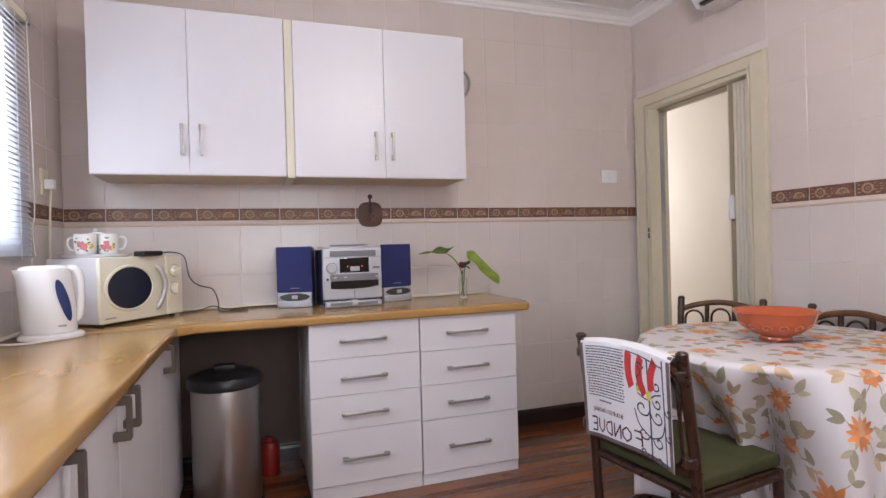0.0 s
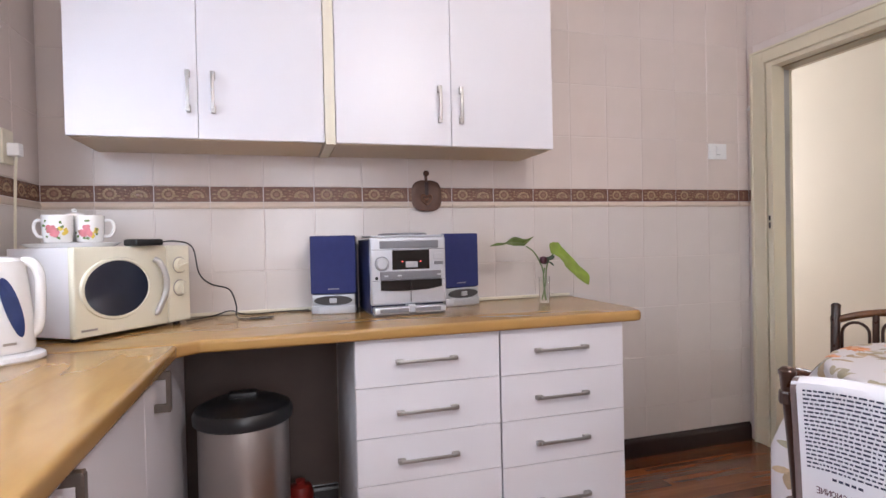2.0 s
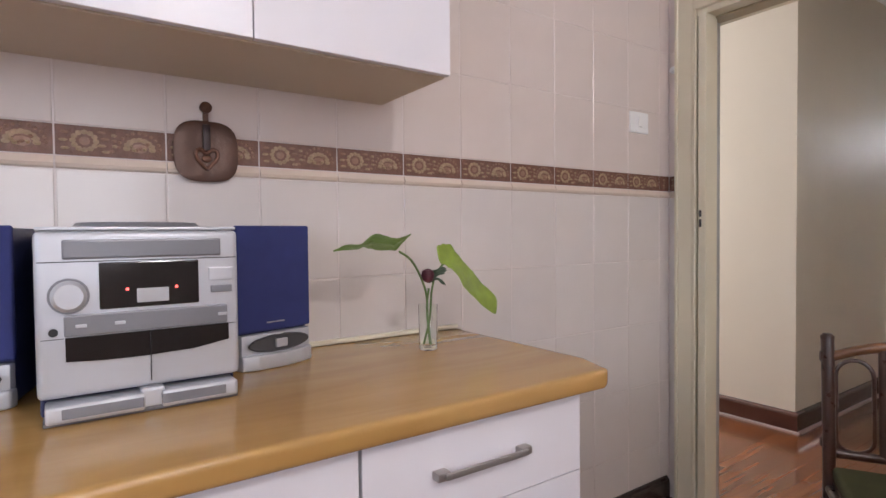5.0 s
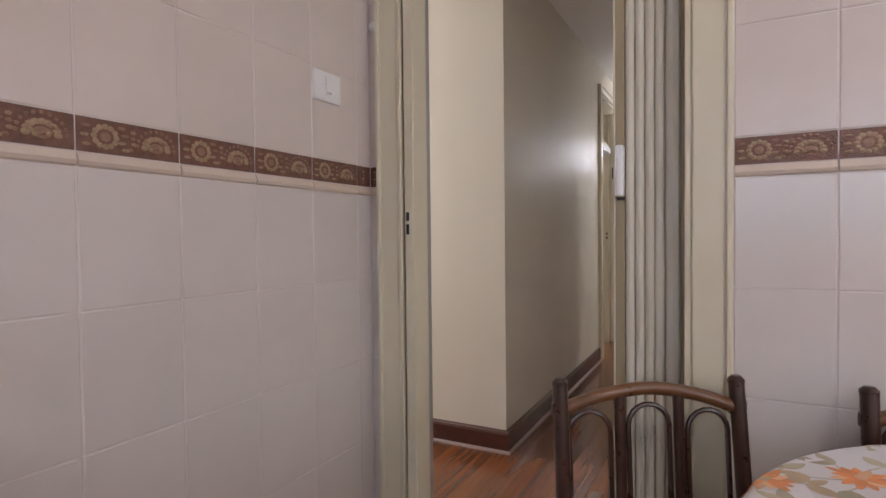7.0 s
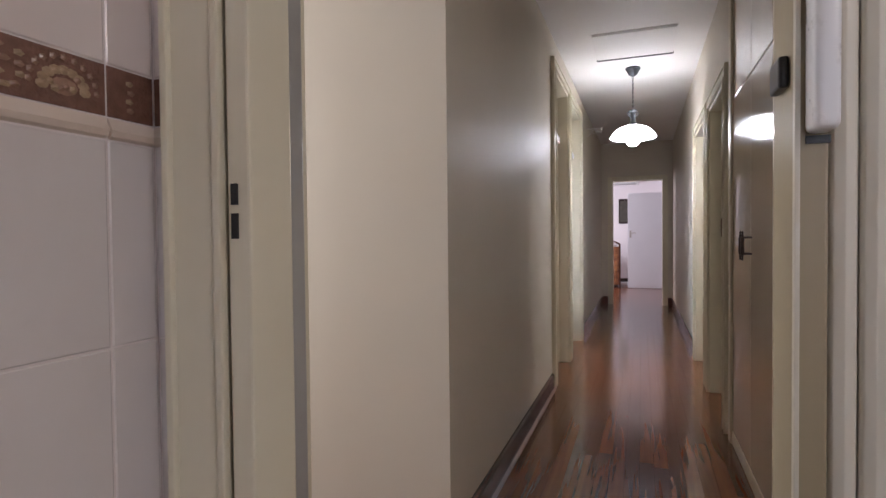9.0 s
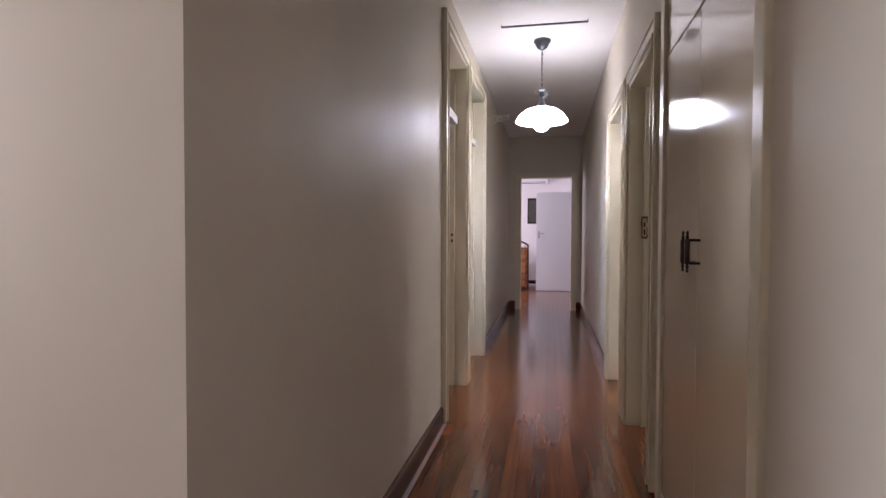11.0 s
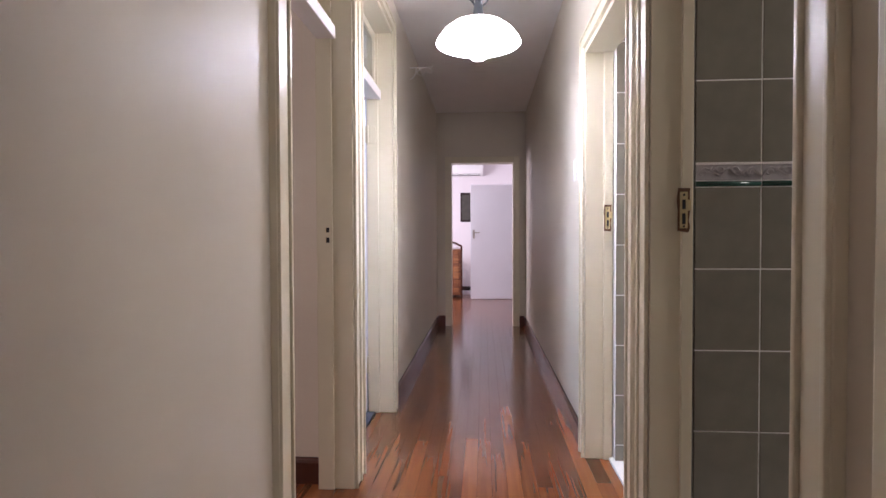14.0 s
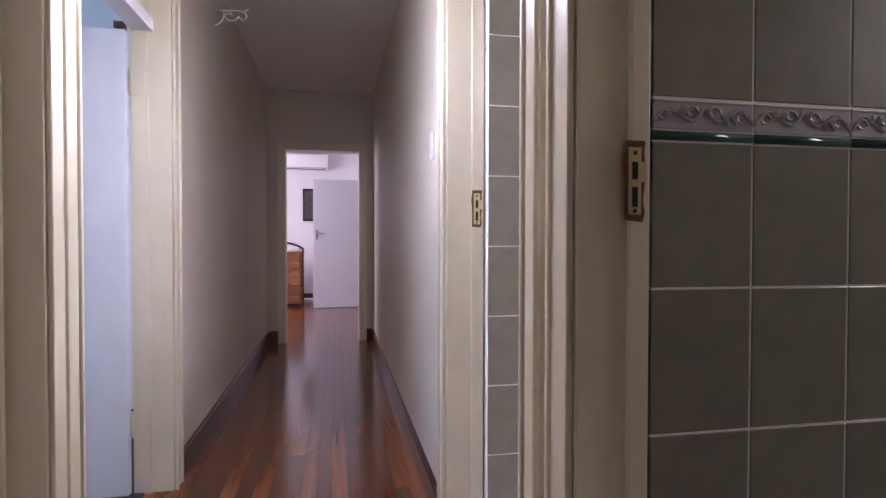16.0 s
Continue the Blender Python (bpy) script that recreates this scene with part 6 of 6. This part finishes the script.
def letters(text, u0, v0, size, w=0.0028):
    """Mirrored lettering as strokes on the towel, reading from right to left."""
    shapes = {"F": [[(0, 0), (0, 1)], [(0, 0), (.6, 0)], [(0, .5), (.5, .5)]], "O": [[(.35, 0), (0, .3), (0, .7), (.35, 1), (.7, .7), (.7, .3), (.35, 0)]], "N": [[(0, 1), (0, 0)], [(0, 0), (.6, 1)], [(.6, 1), (.6, 0)]],
              "D": [[(0, 0), (0, 1)], [(0, 0), (.5, .15), (.65, .5), (.5, .85), (0, 1)]], "U": [[(0, 0), (0, .7), (.3, 1), (.6, .7), (.6, 0)]], "B": [[(0, 0), (0, 1), (.5, .85), (.5, .6), (0, .5), (.45, .4), (.45, .15), (0, 0)]], "R": [[(0, 1), (0, 0), (.5, .1), (.5, .4), (0, .5), (.55, 1)]], "G": [[(.6, .15), (.3, 0), (0, .3), (0, .7), (.3, 1), (.6, .85), (.6, .55), (.35, .55)]], "I": [[(0.2, 0), (0.2, 1)]], "E": [[(0, 0), (0, 1)], [(0, 0), (.55, 0)], [(0, .5), (.45, .5)], [(0, 1), (.55, 1)]]}
    u = u0
    for ch in text:
        for st in shapes[ch]:
            for a, b in zip(st, st[1:]):
                ink_stroke(plum, [(u - a[0] * size / TW, v0 + a[1] * size), (u - b[0] * size / TW, v0 + b[1] * size)], w, 0.0019)
        u -= 0.88 * size / TW


letters("FONDUE", 0.680, 0.258, 0.043)
letters("BOURGUIGNONNE", 0.50, 0.224, 0.0125, 0.0010)
ink_stroke(ink, [(0.775, 0.03), (0.775, 0.325)], 0.0026)
ink_stroke(ink, [(0.925, 0.02), (0.930, 0.325)], 0.0022)
for cu, cv, rr, s in ((0.695, 0.055, 0.015, 1), (0.855, 0.100, 0.017, -1), (0.690, 0.115, 0.018, 1), (0.855, 0.150, 0.018, -1), (0.700, 0.180, 0.027, 1), (0.850, 0.190, 0.026, -1), (0.705, 0.255, 0.021, 1), (0.850, 0.262, 0.021, -1), (0.700, 0.310, 0.016, 1), (0.850, 0.315, 0.016, -1), (0.97, 0.16, 0.014, -1), (0.97, 0.23, 0.014, -1)):
    ink_stroke(ink, [(cu + s * (rr - 0.0026 * t * rr / 0.02 * 0.8) * math.cos(t * 0.8) / TW, cv + (rr - 0.0020 * t * rr / 0.02) * math.sin(t * 0.8)) for t in range(9)], 0.0023)
for a, b, c in (((0.625, 0.190), (0.665, 0.235), (0.775, 0.262)), ((0.925, 0.200), (0.885, 0.240), (0.775, 0.262)), ((0.775, 0.150), (0.72, 0.150), (0.66, 0.140)), ((0.775, 0.150), (0.83, 0.130), (0.90, 0.120))):
    ink_stroke(ink, [a, b, c], 0.0020)
for pts in ([(0.588, 0.026), (0.578, 0.060), (0.582, 0.095), (0.605, 0.128)], [(0.715, 0.030), (0.690, 0.062), (0.690, 0.100), (0.730, 0.140)], [(0.855, 0.030), (0.815, 0.065), (0.800, 0.095), (0.815, 0.118)]):
    ink_stroke(red, pts, 0.0125)
for pts in ([(0.565, 0.024), (0.72, 0.028), (0.92, 0.040)], [(0.66, 0.055), (0.70, 0.075), (0.66, 0.095)]):
    ink_stroke(ink, pts, 0.0018, 0.0021)
ink_stroke(yellow, [(0.76, 0.125), (0.78, 0.150)], 0.008)
ink_stroke(yellow, [(0.66, 0.120), (0.67, 0.135)], 0.005)
part("lettering", ink, "ink", th, "dark blue-black print")
part("figures", red, "ink_red", th, "red printed figures")
part("lettering", plum, "ink_plum", th, "plum mirrored lettering")
part("birds", yellow, "ink_yellow", th, "yellow printed birds")

# ---- wall tiles: glazed, 200 by 250, with a relief frieze and a listel ----
GAP, GAPV = 0.0024, 0.0034
M["frieze"] = mat("dark_brown_relief_tile", (0.165, 0.080, 0.056), 0.25, vary=0.35, scale=60, bump=0.6, bump_scale=220, objvar=0.06)
M["frieze_tan"] = mat("tan_relief_glaze", (0.35, 0.235, 0.145), 0.25, vary=0.35, scale=90, bump=0.4, bump_scale=260)
M["frieze_mid"] = mat("russet_relief_glaze", (0.27, 0.155, 0.105), 0.25, vary=0.3, scale=90)


def frieze_mesh(w, h):
    """A brown relief tile: two fruit medallions in sunburst arches."""
    bm = box(-w / 2, w / 2, 0.0, 0.010, -h / 2, h / 2)
    rngf = random.Random(4)

    def blob(x, z, rx, rz, lift, mat_i, n=7):
        vs = [bm.verts.new((x + rx * math.cos(2 * math.pi * i / n), -lift * 0.3, z + rz * math.sin(2 * math.pi * i / n))) for i in range(n)]
        top = bm.verts.new((x, -lift, z))
        for i in range(n):
            f = bm.faces.new((vs[i], vs[(i + 1) % n], top))
            f.material_index = mat_i

    for cx, sgn in ((-w / 4, 1), (w / 4, 1)):
        if abs(cx) + 0.04 > w / 2 + 0.001:
            continue
        base = -h / 2 + 0.016
        if cx < 0 and w > 0.15:
            for q in range(12):
                a = 2 * math.pi * q / 12
                blob(cx + 0.020 * math.cos(a), 0.018 * math.sin(a), 0.0060, 0.0055, 0.0024, 1, 7)
            blob(cx, 0.0, 0.010, 0.009, 0.0020, 2, 9)
            for px, pz in ((-0.033, 0.016), (-0.036, 0.000), (-0.033, -0.016), (0.030, 0.019), (0.036, 0.006), (0.030, -0.008), (0.037, -0.020)):
                blob(cx + px, pz, 0.0085, 0.0035, 0.0028, 2 if pz > 0 else 1, 6)
            continue
        for q in range(9):
            a = math.pi * q / 8
            blob(cx + 0.024 * math.cos(a), base + 0.004 + 0.020 * math.sin(a), 0.0075, 0.0055, 0.0022, 1, 7)
        blob(cx, base + 0.006, 0.016, 0.010, 0.0016, 2, 9)
        for k in range(11):
            a = math.pi * (k + 0.0) / 10
            blob(cx + 0.038 * math.cos(a), base + 0.006 + 0.034 * math.sin(a) * 0.95, 0.0042, 0.0042, 0.003, 2, 5)
        for k in range(7):
            blob(cx + rngf.uniform(-0.018, 0.018), base + rngf.uniform(0.0, 0.020), 0.0045, 0.0045, 0.0045, 2 if k % 2 else 1, 5)
    for k in range(4):
        blob(0.0 + rngf.uniform(-0.004, 0.004), -h / 2 + 0.012 + 0.011 * k, 0.006, 0.004, 0.0035, 1 if k % 2 else 2, 5)
    bmesh.ops.recalc_face_normals(bm, faces=bm.faces)
    me = bpy.data.meshes.new("tile")
    bm.to_mesh(me)
    bm.free()
    for k in ("frieze", "frieze_tan", "frieze_mid"):
        me.materials.append(M[k])
    return me


def listel_mesh(w, h):
    bm = bmesh.new()
    prof = [(0.008, -h / 2), (0.001, -h / 2), (-0.004, -h / 2 + 0.003), (-0.007, -h / 2 + 0.010), (-0.006, 0.0), (-0.002, h / 2 - 0.004), (0.0, h / 2), (0.008, h / 2)]
    ends = [[bm.verts.new((x, y, z)) for y, z in prof] for x in (-w / 2, w / 2)]
    for i in range(len(prof) - 1):
        bm.faces.new((ends[0][i], ends[0][i + 1], ends[1][i + 1], ends[1][i]))
    bm.faces.new(ends[0])
    bm.faces.new(ends[1])
    bmesh.ops.recalc_face_normals(bm, faces=bm.faces)
    me = bpy.data.meshes.new("tile")
    bm.to_mesh(me)
    bm.free()
    me.materials.append(M["listel"])
    return me


def put_tile(me, parent, m, name):
    ob = new(name, me)
    ob.parent = parent
    ob.matrix_basis = m


CACHE = {}
ROWS = [(-0.005, 0.245, "tile_lo"), (0.245, 0.495, "tile_lo"), (0.495, 0.745, "tile_lo"), (0.745, 0.995, "tile_lo"), (0.995, 1.245, "tile_lo"), (1.245, 1.272, "listel"), (1.272, 1.335, "frieze"),
        (1.335, 1.585, "tile_hi"), (1.585, 1.835, "tile_hi"), (1.835, 2.085, "tile_hi"), (2.085, 2.335, "tile_hi"), (2.335, 2.54, "tile_hi")]


def tile_wall(parent, joints, place, skip=lambda u0, u1, z0, z1: False):
    """Tiles between the joints u along a wall; place(u, z) is the pose of a tile centred there."""
    for u0, u1 in zip(joints, joints[1:]):
        w = abs(u1 - u0) - GAPV
        for z0, z1, kind in ROWS:
            if skip(min(u0, u1), max(u0, u1), z0, z1):
                continue
            h = z1 - z0 - GAP
            key = (round(w, 3), round(h, 3), kind)
            if key not in CACHE:
                CACHE[key] = frieze_mesh(w, h) if kind == "frieze" else listel_mesh(w, h) if kind == "listel" else tile_mesh(w, h, 0.008, kind)
            put_tile(CACHE[key], parent, place((u0 + u1) / 2, (z0 + z1) / 2), {"listel": "listel_tile", "frieze": "frieze_tile"}.get(kind, "tile"))


north, east, west = bpy.data.objects["wall_north"], bpy.data.objects["wall_east"], bpy.data.objects["wall_west"]
tile_wall(north, [KX0] + [-3.067 + 0.2 * i for i in range(16)] + [0.0], lambda u, z: Matrix.Translation((u, 0, z)),
          lambda a, b, z0, z1: (z0 > 1.5 and z1 < 2.1 and a > -3.0 and b < -1.4) or (z1 < 0.75 and a > -2.1 and b < -1.3))
EAST = Matrix.Rotation(radians(-90), 4, "Z")
tile_wall(east, [0.0, -0.040], lambda u, z: Matrix.Translation((0, u, z)) @ EAST)
tile_wall(east, [-1.000] + [-1.194 - 0.2 * i for i in range(9)], lambda u, z: Matrix.Translation((0, u, z)) @ EAST)
over = [-0.040 - 0.19 * i for i in range(6)]
tile_wall(east, over, lambda u, z: Matrix.Translation((0, u, z)) @ EAST, lambda a, b, z0, z1: z0 < 2.08)
WEST = Matrix.Rotation(radians(90), 4, "Z")
tile_wall(west, [0.0, -0.20, -0.40, -0.60], lambda u, z: Matrix.Translation((KX0, u, z)) @ WEST)
tile_wall(west, [-0.60 - 0.2 * i for i in range(11)], lambda u, z: Matrix.Translation((KX0, u, z)) @ WEST, lambda a, b, z0, z1: not 0.74 < z0 < 1.0 or z1 > 1.0)
tile_wall(west, [-0.60 - 0.2 * i for i in range(11)], lambda u, z: Matrix.Translation((KX0, u, z)) @ WEST, lambda a, b, z0, z1: z0 < 2.0)

# bathroom tiles: grey, 200 by 250, with a relief band over a green bead
GREY = [(0.0, 0.0325, 0)] + [(0.0325 + 0.2405 * i, 0.2730 + 0.2405 * i, 0) for i in range(5)] + [(1.2355, 1.2525, 1), (1.2545, 1.3035, 2)] + [(1.3050 + 0.2405 * i, 1.5455 + 0.2405 * i, 0) for i in range(5)]


def relief_mesh(w, h):
    bm = box(-w / 2, w / 2, 0.0, 0.010, -h / 2, h / 2, 0.001)
    tube([(-w / 2, -0.001, h / 2 - 0.003), (w / 2, -0.001, h / 2 - 0.003)], 0.0018, 5, bm)
    for c in (-w / 4, w / 4):
        s = 1 if c < 0 else -1
        tube(smooth_path([(c - w / 4, -0.001, -0.012 * s), (c - w / 8, -0.001, 0.010 * s), (c, -0.001, 0.0), (c + w / 8, -0.001, -0.011 * s), (c + w / 4, -0.001, 0.012 * s)], 4), 0.0030, 5, bm)
        for q, up in ((-0.028, -1), (0.022, 1)):
            pts = [(c + q + (0.013 - 0.0013 * t) * math.cos(t * 0.85), -0.001, up * s * 0.004 + (0.012 - 0.0012 * t) * math.sin(t * 0.85)) for t in range(8)]
            tube(pts, 0.0026, 5, bm)
        for q in (-0.012, 0.004, 0.036):
            tube([(c + q, -0.001, 0.002), (c + q + 0.006, -0.002, 0.008 * s), (c + q + 0.013, -0.001, 0.016 * s)], [0.0035, 0.0040, 0.0012], 5, bm)
    me = bpy.data.meshes.new("tile")
    bm.to_mesh(me)
    bm.free()
    me.materials.append(M["relief"])
    me.materials.append(M["relief_dark"])
    for p in me.polygons[26:]:
        p.material_index = 1
    return me


M["relief_dark"] = mat("grey_relief_scroll", (0.40, 0.375, 0.39), 0.3, vary=0.15, scale=50)


def bead_mesh(w, h, kind):
    bm = tube([(-w / 2, 0.004, 0), (w / 2, 0.004, 0)], h / 2, 10)
    me = bpy.data.meshes.new("tile")
    bm.to_mesh(me)
    bm.free()
    me.materials.append(M[kind])
    me.polygons.foreach_set("use_smooth", [True] * len(me.polygons))
    return me


def bath_tiles(parent, x, joints, plain):
    rows = [(0.0, 0.088, 0)] + [(0.088 + 0.2405 * i, 0.3285 + 0.2405 * i, 0) for i in range(10)] if plain else GREY
    for u0, u1 in zip(joints, joints[1:]):
        w = abs(u1 - u0) - 0.004
        for z0, z1, kind in rows:
            h = z1 - z0 - (0.004 if kind == 0 else 0)
            key = (round(w, 3), round(h, 3), "bath", kind)
            if key not in CACHE:
                CACHE[key] = (tile_mesh(w, h, 0.008, "tile_grey") if kind == 0 else bead_mesh(w, h, "tile_green") if kind == 1 else relief_mesh(w, h))
            put_tile(CACHE[key], parent, Matrix.Translation((x, (u0 + u1) / 2, (z0 + z1) / 2)) @ EAST, ("tile", "bead_tile", "relief_tile")[kind])


bath_tiles(bath_wall, 3.700, [-1.171] + [-1.3585 - 0.1945 * i for i in range(7)], False)
bath_tiles(bath_wall_2, 4.700, [-1.180] + [-1.375 - 0.1945 * i for i in range(4)], True)

# ---- floorboards ----
PW, PG = 0.066, 0.0003
LENGTHS = (0.70, 1.05, 1.50, 2.00)
PLANKS = {}


def plank_mesh(length):
    bm = bmesh.new()
    l, w, e = length / 2 - PG / 2, PW / 2 - PG / 2, 0.0004
    a = [bm.verts.new((x, y, -0.012)) for x, y in ((-l, -w), (l, -w), (l, w), (-l, w))]
    b = [bm.verts.new((x, y, -e)) for x, y in ((-l, -w), (l, -w), (l, w), (-l, w))]
    c = [bm.verts.new((x, y, 0)) for x, y in ((-l + e, -w + e), (l - e, -w + e), (l - e, w - e), (-l + e, w - e))]
    for p, q in ((a, b), (b, c)):
        for k in range(4):
            j = (k + 1) % 4
            bm.faces.new((p[k], p[j], q[j], q[k]))
    bm.faces.new(c)
    bmesh.ops.recalc_face_normals(bm, faces=bm.faces)
    return bm


def lay(x0, x1, y0, y1, seed):
    """Rows of (length, x, y) of boards along x."""
    r = random.Random(seed)
    out = []
    n = math.ceil((y1 - y0) / PW)
    for i in range(n):
        y = y0 + PW * (i + 0.5)
        x = x0 - r.uniform(0, 0.9)
        while x < x1:
            L = r.choice(LENGTHS)
            out.append((L, x + L / 2, y))
            x += L
    return out


for L in LENGTHS:
    bm = plank_mesh(L)
    me = bpy.data.meshes.new("floorboard")
    bm.to_mesh(me)
    bm.free()
    me.materials.append(M["plank"])
    PLANKS[L] = me
boards = lay(KX0 - 0.3, 12.9, KY0 - 0.1, 3.2, 1)


def closeness(b):
    x, y = b[1], b[2]
    if x > 0.3:
        return abs(y + 0.5) * 4 + max(0, x - 6) * 0.3
    return 0.6 + abs(y + 0.6) + abs(x + 1.0) * 0.3


boards.sort(key=closeness)
for L, x, y in boards[:296]:
    o = new("floorboard", PLANKS[L])
    o.parent = floor
    o.location = (x, y, 0)
verts, faces = [], []
for L, x, y in boards[296:]:
    l, w, k, z = L / 2 - PG / 2, PW / 2 - PG / 2, len(verts), -0.0003
    verts += [(x - l, y - w, -0.012), (x + l, y - w, -0.012), (x + l, y + w, -0.012), (x - l, y + w, -0.012), (x - l, y - w, z), (x + l, y - w, z), (x + l, y + w, z), (x - l, y + w, z)]
    faces += [(k + 4, k + 5, k + 6, k + 7), (k, k + 1, k + 5, k + 4), (k + 1, k + 2, k + 6, k + 5), (k + 2, k + 3, k + 7, k + 6), (k + 3, k, k + 4, k + 7)]
me = bpy.data.meshes.new("floorboards_far")
me.from_pydata(verts, [], faces)
me.materials.append(M["plank_joined"])
o = new("floorboards", me)
o.parent = floor
tagged(o, kind="stuff", label="red-brown polished floorboards in the rooms beyond")
